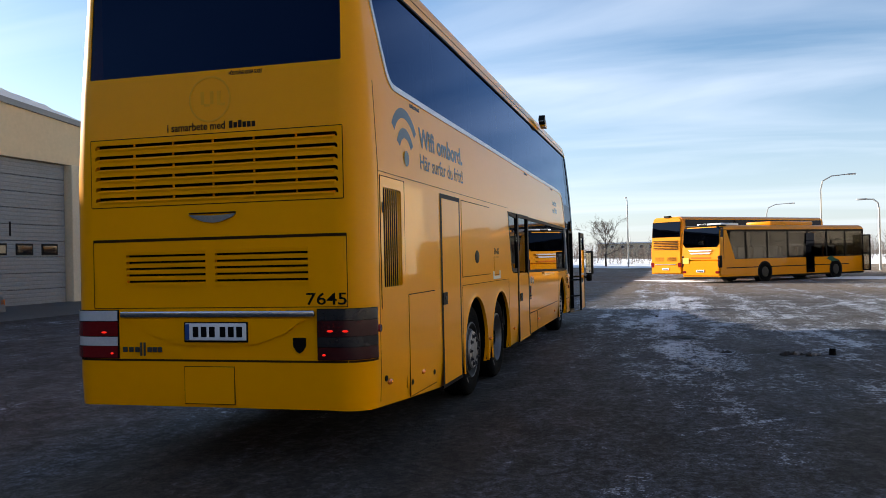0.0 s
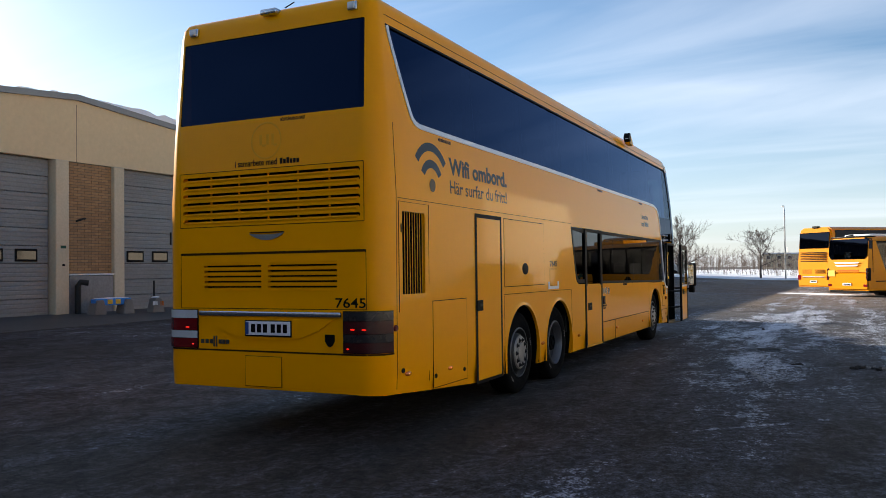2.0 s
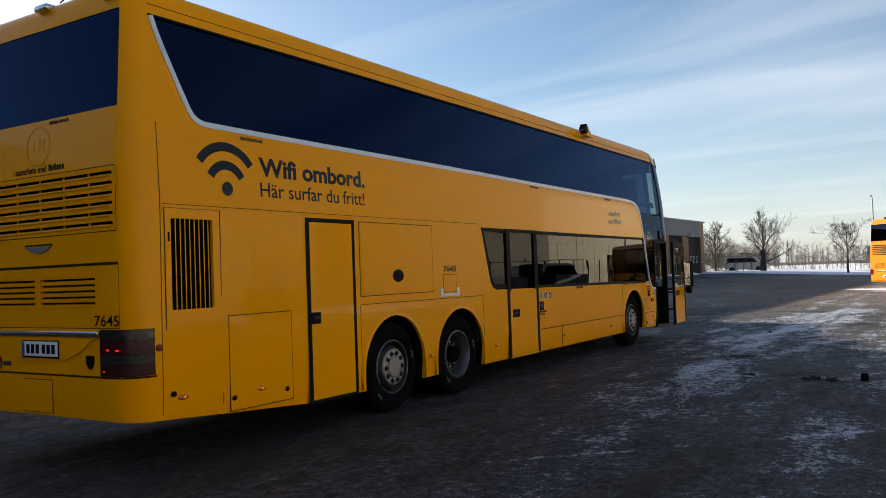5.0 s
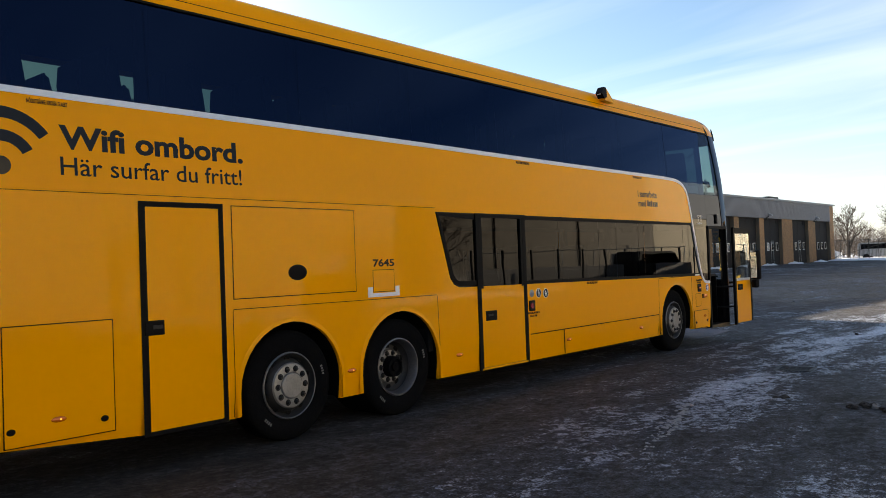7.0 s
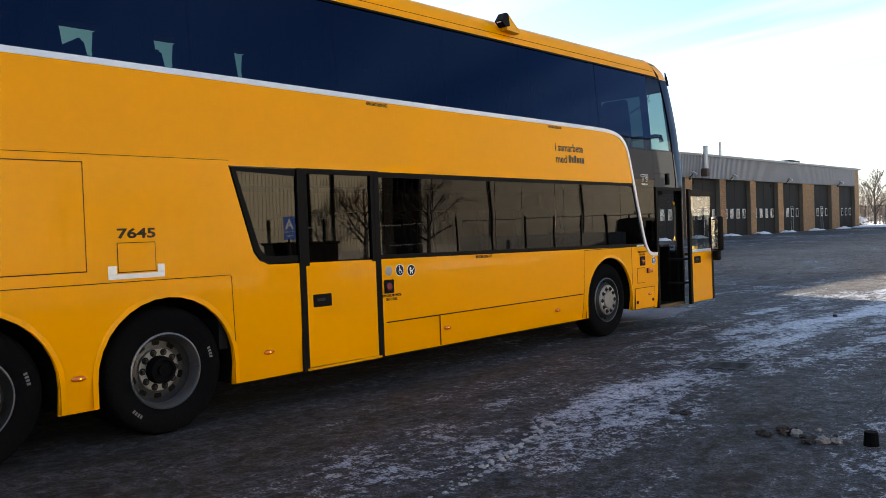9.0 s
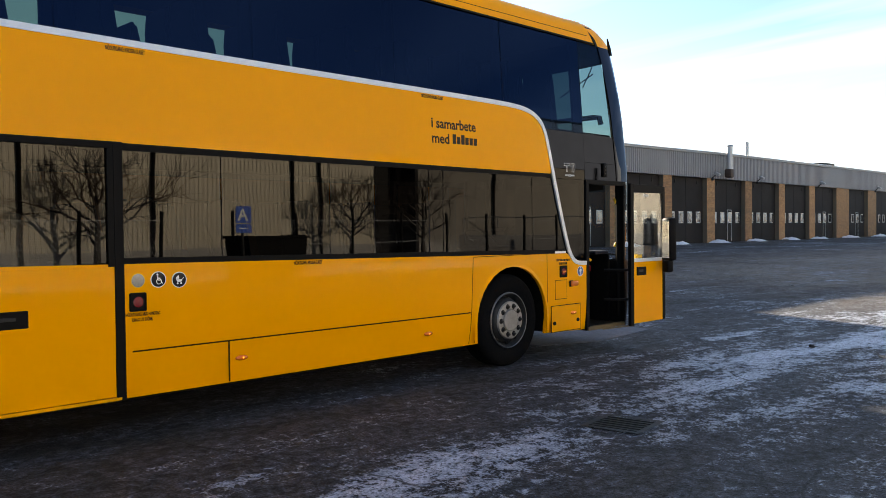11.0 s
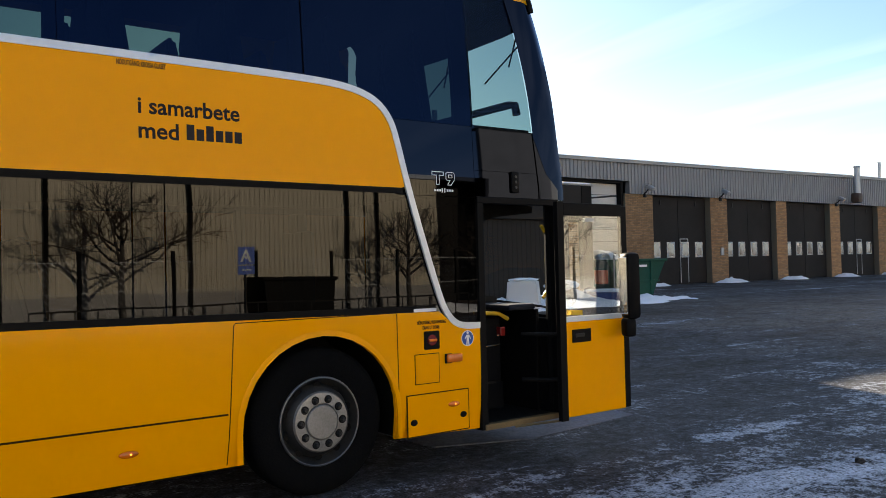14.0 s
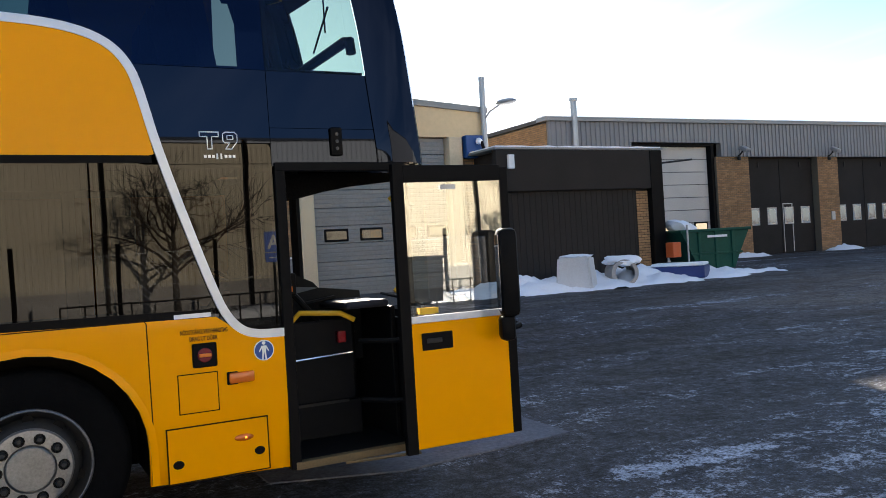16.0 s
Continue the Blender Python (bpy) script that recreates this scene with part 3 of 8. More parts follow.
def coach_body():
    bottom = [(left_s(13.9), 0.32), (left_s(2.0), 0.32), (left_s(0.4), 0.46), (rear_s(-2.2), 0.475), (rear_s(-0.3), 0.475), (0.25, 0.46), (1.1, 0.395), (2.1, 0.325)]
    for u in AXLES:
        bottom += arch(u, side=0.315)
    bottom += [(13.35, 0.29)]
    # up the door's edge, along the band, round the lower windows and on along the band
    low = [(12.95, 1.245), (6.12, 1.335), (6.02, 1.375), (5.96, 1.45), (5.735, 2.215), (12.63, 2.192)]
    top = [(0.33, 3.875), (13.69, 3.875), (13.58, 4.03), (13.45, BODY_TOP), (left_s(13.45), BODY_TOP), (left_s(13.6), 3.9), (left_s(13.6), 3.0)]
    outline = bottom + BAND_LOW + low + BAND_UP + top
    lw = [(left_s(13.82), 1.2), (left_s(13.82), 2.15), (left_s(5.8), 2.15), (left_s(5.8), 1.2)]
    holes = [rounded(rear_s(-2.345), rear_s(-0.165), 3.065, 3.90, 0.015),
             rounded(rear_s(-2.27), rear_s(-0.19), 2.06, 2.54, 0.02),
             rounded(rear_s(-2.0), rear_s(-1.30), 1.42, 1.67, 0.01), rounded(rear_s(-1.22), rear_s(-0.45), 1.42, 1.67, 0.01),
             rounded(0.41, 0.87, 1.36, 2.14, 0.02), lw[::-1],
             rounded(left_s(12.3), left_s(0.8), 3.0, 3.84, 0.05), rounded(left_s(13.3), left_s(13.1), 3.0, 3.34, 0.03)]
    part("body", bent(outline, holes, thick=0.03), PAINT, coach, smooth=True)
    # roof
    bm = B()
    loop = [wrap(s, BODY_TOP) for s in [13.45, CORNER] + CUT_S[1:7] + [CUT_S[13 - k] for k in range(7)] + [left_s(13.45)]]
    vs = [bm.verts.new(p) for p in loop]
    mid = [bm.verts.new((p.x * 0.5 - 0.5 * W / 2, min(max(p.y, 0.6), 13.2), 4.19)) for p in loop]
    for i in range(len(vs) - 1):
        bm.faces.new((vs[i], vs[i + 1], mid[i + 1], mid[i]))
    bm.faces.new((vs[-1], vs[0], mid[0], mid[-1]))
    bm.faces.new(mid)
    bmesh.ops.remove_doubles(bm, verts=bm.verts[:], dist=1e-4)
    bmesh.ops.recalc_face_normals(bm, faces=bm.faces[:])
    part("roof", bm, PAINT, coach, smooth=True)
    # dark underside, and blocks added to keep light from passing below the coach
    part("underside", bx(B(), -W + 0.64, -0.64, 0.5, 13.2, 0.5, 0.62, 0.01), BLACK, coach)
    part("chassis", bx(B(), -W + 0.07, -0.07, 5.8, 11.2, 0.29, 0.5, 0.02), BLACK, coach)
    part("chassis", bx(B(), -W + 0.09, -0.09, 1.0, 2.95, 0.37, 0.5, 0.02), BLACK, coach)
    part("axle", bx(B(), -W + 0.66, -0.66, 2.95, 5.75, 0.34, 0.5, 0.02), BLACK, coach)
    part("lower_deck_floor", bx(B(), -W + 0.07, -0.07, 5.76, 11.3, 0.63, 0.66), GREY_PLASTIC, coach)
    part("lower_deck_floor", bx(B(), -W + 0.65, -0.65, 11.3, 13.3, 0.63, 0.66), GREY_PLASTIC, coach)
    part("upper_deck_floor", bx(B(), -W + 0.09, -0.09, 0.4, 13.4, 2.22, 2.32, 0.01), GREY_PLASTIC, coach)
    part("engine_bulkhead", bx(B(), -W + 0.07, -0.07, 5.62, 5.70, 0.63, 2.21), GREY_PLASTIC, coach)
    part("ceiling_lining", bx(B(), -W + 0.14, -0.14, 0.4, 13.5, 3.89, 3.93, 0.01), BLACK, coach)
    # wheel housings
    for u in AXLES:
        for side in (0, 1):
            bm = B()
            n = 14
            x0, x1 = (-0.62, -0.012) if side == 0 else (-W + 0.012, -W + 0.62)
            row = []
            for k in range(n + 1):
                a = math.pi * k / n
                row.append((bm.verts.new((x0, u + 0.615 * math.cos(a), 0.535 + 0.615 * math.sin(a))), bm.verts.new((x1, u + 0.615 * math.cos(a), 0.535 + 0.615 * math.sin(a)))))
            foot = [(bm.verts.new((x0, u + 0.615, 0.33)), bm.verts.new((x1, u + 0.615, 0.33)))] + row + [(bm.verts.new((x0, u - 0.615, 0.33)), bm.verts.new((x1, u - 0.615, 0.33)))]
            for p, q in zip(foot, foot[1:]):
                bm.faces.new((p[0], p[1], q[1], q[0]))
            inner = [p[0] if side == 0 else p[1] for p in foot]
            bm.faces.new(inner)
            bmesh.ops.recalc_face_normals(bm, faces=bm.faces[:])
            part("wheel_housing", bm, BLACK, coach)
    # raised lips round the arches
    for u in AXLES:
        path = arch(u, 1.125, 0.605, 0.325)
        outer = arch(u, 1.165, 0.645, 0.325)
        bm = B()
        rows = []
        for (a, b), (c, d) in zip(path, outer):
            rows.append([bm.verts.new(p) for p in ((-0.02, a, b), (0.007, a, b), (0.006, (a + c) / 2, (b + d) / 2), (0.001, c, d))])
        for p, q in zip(rows, rows[1:]):
            for i in range(3):
                bm.faces.new((p[i], p[i + 1], q[i + 1], q[i]))
        bmesh.ops.recalc_face_normals(bm, faces=bm.faces[:])
        part("arch_lip", bm, PAINT, coach, smooth=True)


def strip_along(path, width, out, thick, side=1):
    """A flat trim strip that follows a line of the body in s, v."""
    bm = B()
    rows = []
    for i, p in enumerate(path):
        a, b = path[max(i - 1, 0)], path[min(i + 1, len(path) - 1)]
        d = Vector((b[0] - a[0], b[1] - a[1])).normalized()
        n = Vector((-d.y, d.x)) * side
        q = (p[0] + n.x * width, p[1] + n.y * width)
        rows.append([bm.verts.new(wrap(p[0], p[1], out - thick)), bm.verts.new(wrap(p[0], p[1], out)), bm.verts.new(wrap(q[0], q[1], out)), bm.verts.new(wrap(q[0], q[1], out - thick))])
    for p, q in zip(rows, rows[1:]):
        for i in range(3):
            bm.faces.new((p[i], p[i + 1], q[i + 1], q[i]))
    bmesh.ops.recalc_face_normals(bm, faces=bm.faces[:])
    return bm


def panel(name, u0, u1, v0, v1, material=None, gap=0.008, label=""):
    """A hatch in the coach's side: the panel stands a little proud of a dark gap."""
    p = part(name, bx(B(), 0.0005, 0.004, u0 + gap, u1 - gap, v0 + gap, v1 - gap, 0.0015), material or PAINT, coach, label)
    part("gap", bx(B(), -0.004, 0.0015, u0, u1, v0, v1), SEAM, p)
    return p


def rear_panel(name, x0, x1, v0, v1, gap=0.01):
    p = part(name, bx(B(), x0 + gap, x1 - gap, -0.006, -0.0005, v0 + gap, v1 - gap, 0.002), PAINT, coach)
    part("gap", bx(B(), x0, x1, -0.002, 0.004, v0, v1), SEAM, p)
    return p


def frame_piece(name, u0, u1, v0, v1, material=BLACK, x0=-0.012, x1=0.008, parent=None):
    return part(name, bx(B(), x0, x1, u0, u1, v0, v1, 0.002), material, parent or coach)


def oval_lamp(u, v, material=AMBER, w=0.06, h=0.022, parent=None):
    bm = B()
    bmesh.ops.create_uvsphere(bm, u_segments=14, v_segments=8, radius=1)
    bm.transform(pose(0.002, u, v) @ Matrix.Diagonal((0.012, w, h, 1)))
    lamp = part("marker_lamp", bm, material, parent or coach, smooth=True)
    if material is AMBER:
        bm = B()
        bmesh.ops.create_uvsphere(bm, u_segments=8, v_segments=6, radius=1)
        bm.transform(pose(0.011, u + 0.01, v) @ Matrix.Diagonal((0.004, 0.009, 0.008, 1)))
        part("bulb", bm, AMBER_LIT, lamp)
    return lamp


def disc_on_side(name, u, v, r, material, x=0.002, t=0.006, parent=None, wide=1.0):
    bm = lathe(B(), ((x, r), (x + t * 0.7, r), (x + t, r * 0.93)), 24)
    for p in bm.verts:
        p.co.y *= wide
    bm.transform(Matrix.Translation((0, u, v)))
    return part(name, bm, material, parent or coach, smooth=True)


def coach_side():
    # silver band round the upper glass
    part("silver_band", strip_along(soften(BAND), 0.05, 0.008, 0.02, -1), SILVER, coach, smooth=True)
    part("roof_gutter", strip_along([(0.3, 3.86), (3, 3.872), (8, 3.872), (13.66, 3.872)], 0.02, 0.006, 0.02, 1), BLACK, coach)
    part("roof_seam", strip_along([(0.3, 3.962), (8, 3.962), (13.55, 3.962)], 0.006, 0.002, 0.01, 1), SEAM, coach)
    # upper side panes with dark joints between
    joints = [0.0, 2.25, 3.85, 5.45, 7.05, 8.65, 10.25, 11.85, 13.34, 14.3]
    for a, b in zip(joints, joints[1:]):
        def region(u0, u1):
            if u0 == 0.0:
                return [(u1, 2.93)] + [(u1, 3.88), (0.32, 3.88)] + [p for p in BAND[::-1] if p[0] < 0.95]
            if u1 < 11.9:
                return [(u0, 2.91), (u1, 2.91), (u1, 3.88), (u0, 3.88)]
            return None
        o = region(a, b - 0.003)
        if o:
            bm = bent(o[::-1], out=-0.012, cut=True)
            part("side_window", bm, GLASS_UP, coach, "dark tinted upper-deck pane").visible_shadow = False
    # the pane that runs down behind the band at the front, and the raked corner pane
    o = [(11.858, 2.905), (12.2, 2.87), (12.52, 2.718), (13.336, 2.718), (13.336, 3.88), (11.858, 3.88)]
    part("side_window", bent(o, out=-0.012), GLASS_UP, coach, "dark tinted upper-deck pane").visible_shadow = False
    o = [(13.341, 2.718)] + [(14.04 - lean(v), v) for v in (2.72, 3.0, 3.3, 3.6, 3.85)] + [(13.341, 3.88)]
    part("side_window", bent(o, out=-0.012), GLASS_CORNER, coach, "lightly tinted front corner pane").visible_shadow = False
    for a in joints[1:-2]:
        frame_piece("window_pillar", a - 0.06, a + 0.06, 2.95, 3.9, BLACK, -0.18, -0.13)
    # black backing behind the joints of the front corner
    part("corner_pillar", strip_along([(13.18, 2.2), (13.18, 3.0), (13.18, 3.88)], 0.19, -0.03, 0.03, -1), BLACK, coach)
    part("panel_backing", bent([(12.50, 2.74), (12.70, 2.12), (14.03, 2.12), (13.99, 2.74)], out=-0.045), BLACK, coach)
    # black gloss panels under them
    o = [(12.53, 2.714), (12.645, 2.268), (13.335, 2.268), (13.335, 2.714)]
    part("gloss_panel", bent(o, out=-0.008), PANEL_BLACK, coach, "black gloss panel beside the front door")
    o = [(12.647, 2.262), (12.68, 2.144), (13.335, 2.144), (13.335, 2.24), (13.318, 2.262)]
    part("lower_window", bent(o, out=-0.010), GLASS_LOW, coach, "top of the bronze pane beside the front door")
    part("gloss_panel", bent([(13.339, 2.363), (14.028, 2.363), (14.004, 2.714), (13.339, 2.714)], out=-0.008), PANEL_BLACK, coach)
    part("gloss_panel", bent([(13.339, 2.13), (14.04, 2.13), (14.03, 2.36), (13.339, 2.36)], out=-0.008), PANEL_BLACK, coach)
    # bronze lower panes
    panes = [5.5, 6.46, 6.5, 7.46, 7.5, 8.31, 8.32, 9.40, 9.41, 9.93, 9.94, 10.65, 10.66, 10.85, 10.86, 12.3, 12.31, 13.36]
    for a, b in zip(panes[::2], panes[1::2]):
        if a < 6:
            o = [(5.72, 2.23), (5.93, 1.48), (5.99, 1.36), (6.10, 1.31), (6.47, 1.31), (6.47, 2.23)]
        elif b > 13:
            o = [(a, 1.24), (12.96, 1.23), (13.06, 1.12), (13.34, 1.09), (13.34, 2.14), (12.6, 2.14), (a, 2.21)]
        else:
            o = [(a, 1.24 if a > 7.5 else 1.30), (b, 1.24 if a > 7.5 else 1.30), (b, 2.21), (a, 2.21)]
        part("lower_window", bent(o, out=-0.014, cut=False), GLASS_LOW, coach, "bronze tinted pane").visible_shadow = False
    part("window_gasket", strip_along([(7.5, 1.362), (12.92, 1.292)], 0.055, -0.002, 0.012, -1), BLACK, coach)
    part("window_gasket", strip_along([(7.5, 2.155), (12.64, 2.15)], 0.055, -0.002, 0.012, 1), BLACK, coach)
    part("window_gasket", strip_along([(6.45, 2.20), (5.76, 2.205), (5.97, 1.47), (6.03, 1.39), (6.12, 1.35), (6.45, 1.345)], 0.06, -0.001, 0.012, 1), BLACK, coach)
    # seams of the side
    for name, a, b, c, d in (("long_seam", 0.33, 5.74, 2.256, 2.2605), ("corner_seam", 0.335, 0.343, 0.5, 3.9), ("skirt_seam", 7.55, 11.24, 0.656, 0.668), ("skirt_seam", 8.35, 8.362, 0.33, 0.66)):
        if name == "corner_seam":
            part(name, strip_along([(0.30, 0.5), (0.30, 0.7), (0.31, 2.3), (0.31, 2.95)], 0.007, 0.0015, 0.01, 1), SEAM, coach)
        else:
            part(name, bx(B(), -0.004, 0.0015, a, b, c, d), SEAM, coach)
    for u0, u1, v0, v1 in ((1.03, 1.86, 0.41, 1.28), (2.98, 4.47, 1.365, 2.2)):
        panel("hatch", u0, u1, v0, v1)
    part("arch_panel_seam", strip_along([(2.975, 0.33), (2.975, 0.5), (2.975, 0.7), (2.975, 1.26), (2.98, 1.275), (5.71, 1.265), (5.72, 1.25), (5.735, 0.7), (5.735, 0.5), (5.735, 0.33)], 0.0065, 0.0015, 0.006, 1), SEAM, coach)
    part("arch_panel_seam", strip_along([(11.24, 0.33), (11.25, 0.5), (11.26, 0.7), (11.29, 1.235), (11.30, 1.247), (12.545, 1.25), (12.555, 1.24), (12.56, 0.7), (12.562, 0.5), (12.565, 0.33)], 0.0065, 0.0015, 0.006, 1), SEAM, coach)
    panel("hatch", 12.63, 13.22, 0.31, 0.63)
    # engine vent: upright bars before a near-black board, painted as the unlit depth
    panel_v = part("vent_frame", sheet(rounded(0.35, 0.95, 1.32, 2.22, 0.01), [rounded(0.41, 0.87, 1.36, 2.14, 0.02)]), PAINT, coach)
    for v in panel_v.data.vertices:
        v.co = (0.003, v.co.x, v.co.y)
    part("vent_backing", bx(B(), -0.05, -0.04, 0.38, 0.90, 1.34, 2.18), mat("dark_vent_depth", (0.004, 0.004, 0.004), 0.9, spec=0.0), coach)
    for k in range(8):
        u = 0.457 + k * 0.0512
        part("vent_bar", bx(B(), -0.002, 0.002, u, u + 0.008, 1.36, 2.14, 0.001), PAINT, coach)
    part("vent_lock", bx(B(), 0.003, 0.009, 0.375, 0.395, 1.94, 2.02, 0.004), BLACK, coach)
    part("vent_seam", strip_along([(0.347, 1.2), (0.347, 2.225), (0.955, 2.225), (0.955, 0.5)], 0.007, 0.0045, 0.008, 1), SEAM, coach)
    # the narrow baggage door and the middle door with their black seals
    d = part("rear_door", bx(B(), 0.001, 0.007, 2.155, 2.845, 0.345, 2.165, 0.003), PAINT, coach, "narrow yellow side door")
    part("seal", sheet([(2.095, 0.31), (2.895, 0.31), (2.895, 2.21), (2.095, 2.21)], [[(2.155, 0.345), (2.155, 2.165), (2.845, 2.165), (2.845, 0.345)]]), BLACK, d)
    d.children[0].data.transform(RIGHT)
    for v in d.children[0].data.vertices:
        v.co.x = 0.005
    part("handle", bx(B(), 0.006, 0.014, 2.125, 2.295, 1.12, 1.24, 0.006), BLACK, d, "black recessed handle")
    part("handle", bx(B(), 0.013, 0.02, 2.19, 2.28, 1.17, 1.2, 0.004), DARK_STEEL, d)
    m = part("middle_door", bx(B(), 0.001, 0.007, 6.535, 7.42, 0.345, 1.30, 0.003), PAINT, coach, "yellow middle door with a tinted window")
    for a, b, c, e in ((6.46, 6.53, 0.31, 2.215), (7.425, 7.495, 0.31, 2.215), (6.53, 7.425, 2.165, 2.215)):
        part("seal", bx(B(), -0.01, 0.011, a, b, c, e, 0.003), BLACK, m)
    part("door_sill", bx(B(), -0.05, 0.012, 6.5, 7.46, 0.315, 0.34, 0.004), PAINT_DIRTY, m)
    part("glass_frame", bx(B(), -0.01, 0.009, 6.53, 6.575, 1.3, 2.165, 0.002), BLACK, m)
    part("glass_frame", bx(B(), -0.01, 0.009, 7.38, 7.425, 1.3, 2.165, 0.002), BLACK, m)
    part("handle", bx(B(), 0.006, 0.014, 6.6, 6.82, 0.905, 1.025, 0.006), BLACK, m, "black recessed handle")
    part("handle", bx(B(), 0.013, 0.02, 6.64, 6.74, 0.96, 0.985, 0.004), DARK_STEEL, m)
    # fuel caps and flaps
    disc_on_side("filler_cap", 3.71, 1.585, 0.075, BLACK, wide=1.5)
    panel("fuel_flap", 4.71, 5.03, 1.345, 1.58, gap=0.006)
    part("flap_plate", bx(B(), 0.001, 0.006, 4.63, 5.10, 1.295, 1.335, 0.002), SILVER, coach)
    part("flap_plate", bx(B(), 0.001, 0.006, 4.63, 4.70, 1.335, 1.40, 0.002), SILVER, coach)
    part("flap_plate", bx(B(), 0.001, 0.006, 5.04, 5.10, 1.335, 1.40, 0.002), SILVER, coach)
    panel("service_flap", 12.71, 12.94, 0.70, 0.93, gap=0.006)
    for u, v in ((1.42, 0.57), (6.08, 0.55), (8.47, 0.51), (10.61, 0.5), (13.07, 0.52), (4.37, 0.575), (0.5, 0.62)):
        oval_lamp(u, v)
    for u, v in ((1.08, 0.53), (1.77, 0.52), (12.69, 0.42), (13.16, 0.43), (0.4, 0.66)):
        disc_on_side("jacking_plug", u, v, 0.024, BLACK, wide=1.3)
    o = part("indicator_lamp", bx(B(), 0.001, 0.03, 13.0, 13.15, 0.845, 0.91, 0.012), AMBER, coach, "amber side indicator lamp", True)
    part("housing", bx(B(), 0.0, 0.018, 12.99, 13.055, 0.84, 0.915, 0.006), BLACK, o)
    # emergency release
    o = part("emergency_release", bx(B(), 0.001, 0.008, 12.80, 12.94, 0.96, 1.10, 0.01), BLACK, coach, "black emergency release with a red knob")
    disc_on_side("red_ring", 12.87, 1.03, 0.042, RED_LENS, 0.008, 0.008, o)
    part("knob", bx(B(), 0.012, 0.03, 12.835, 12.905, 1.02, 1.04, 0.004), AMBER, o)
    o = part("emergency_release", bx(B(), 0.001, 0.008, 7.53, 7.66, 0.96, 1.10, 0.01), BLACK, coach, "black emergency release with a red knob")
    disc_on_side("red_ring", 7.595, 1.03, 0.04, RED_LENS, 0.008, 0.008, o)
    # round stickers
    for u, v, r in ((7.60, 1.19, 0.055), (7.76, 1.19, 0.062), (7.93, 1.18, 0.062), (13.22, 1.02, 0.062)):
        st = disc_on_side("round_sticker", u, v, r, WHITE if u != 7.60 else HAND_YELLOW, 0.001, 0.002)
        disc_on_side("face", u, v, r * 0.9, BLUE if u > 13 else STEEL if u == 7.60 else LETTER, 0.0025, 0.002, st)
        if u > 13:
            bm = B()
            for pts in ([(-0.014, 0.028), (0.014, 0.028), (0.011, -0.012), (-0.011, -0.012)], [(-0.014, 0.028), (-0.010, 0.018), (-0.026, -0.008), (-0.031, -0.004)],
                        [(0.014, 0.028), (0.010, 0.018), (0.026, -0.008), (0.031, -0.004)], [(-0.011, -0.012), (-0.001, -0.012), (-0.006, -0.056), (-0.016, -0.056)], [(0.011, -0.012), (0.001, -0.012), (0.006, -0.056), (0.016, -0.056)]):
                prism(bm, [(u + p, v + q) for p, q in pts], "x", 0.0045, 0.006)
            disc_on_side("white_dot", u, v + 0.044, 0.011, WHITE, 0.0045, 0.002, st)
            part("white_sign", bm, WHITE, st)
        elif u != 7.60:
            bm = B()
            if u < 7.85:      # a wheelchair: wheel, back, seat and foot
                ring = [(u + 0.004 + 0.02 * math.cos(k * math.pi / 8), v - 0.014 + 0.02 * math.sin(k * math.pi / 8)) for k in range(17)]
                tube(bm, [(0.005, p, q) for p, q in ring], 0.003, 4)
                for p, q in (((-0.008, 0.028), (-0.005, -0.004)), ((-0.005, -0.004), (0.018, -0.004)), ((0.018, -0.004), (0.03, -0.032)), ((-0.006, 0.012), (0.014, 0.010))):
                    tube(bm, [(0.005, u + p[0], v + p[1]), (0.005, u + q[0], v + q[1])], 0.0045, 4)
                disc_on_side("white_dot", u - 0.008, v + 0.038, 0.008, WHITE, 0.0045, 0.002, st)
            else:             # a pram: hood, body, handle and wheels
                prism(bm, [(u - 0.028, v + 0.004), (u + 0.026, v + 0.004), (u + 0.016, v - 0.016), (u - 0.016, v - 0.016)], "x", 0.0045, 0.006)
                prism(bm, [(u - 0.028, v + 0.008)] + [(u - 0.002 - 0.026 * math.cos(a * 0.3), v + 0.008 + 0.026 * math.sin(a * 0.3)) for a in range(1, 6)] + [(u - 0.002, v + 0.008)], "x", 0.0045, 0.006)
                tube(bm, [(0.005, u + 0.026, v + 0.004), (0.005, u + 0.036, v + 0.02)], 0.003, 4)
                for du in (-0.014, 0.014):
                    disc_on_side("white_dot", u + du, v - 0.027, 0.008, WHITE, 0.0045, 0.002, st)
            part("white_sign", bm, WHITE, st)
    # roof camera
    bm = B()
    prism(bm, [(9.62, 4.10), (9.70, 4.20), (9.755, 4.195), (9.78, 4.05), (9.70, 4.03)], "x", -0.09, 0.02)
    c = part("side_camera", bm, BLACK, coach, "black camera box on the roof edge")
    part("lens_glass", bx(B(), -0.07, 0.0, 9.63, 9.64, 4.08, 4.10, 0.004), SILVER, c)
    bm = B()
    prism(bm, [(9.76, 4.19), (9.98, 4.02), (9.98, 3.985), (9.72, 4.0)], "x", -0.085, 0.015)
    part("camera_foot", bm, PAINT_DIRTY, coach)
    # lettering
    at = lambda u, v: Matrix.Translation((0.002 - inset(v), u, v)) @ RIGHT @ pose(0, 0, 0, -2.6 if v > 2.3 else 0)
    letter("lettering", "Wifi ombord.", 0.245, at(1.485, 2.59), LETTER, coach, 0.0078, 1.65, "dark grey lettering Wifi ombord")
    letter("lettering", "H\u00e4r surfar du fritt!", 0.20, at(1.487, 2.385), LETTER, coach, 0.001, 1.625)
    letter("fleet_number", "7645", 0.105, at(4.715, 1.615), LETTER_RED, coach, 0.003, 0.32)
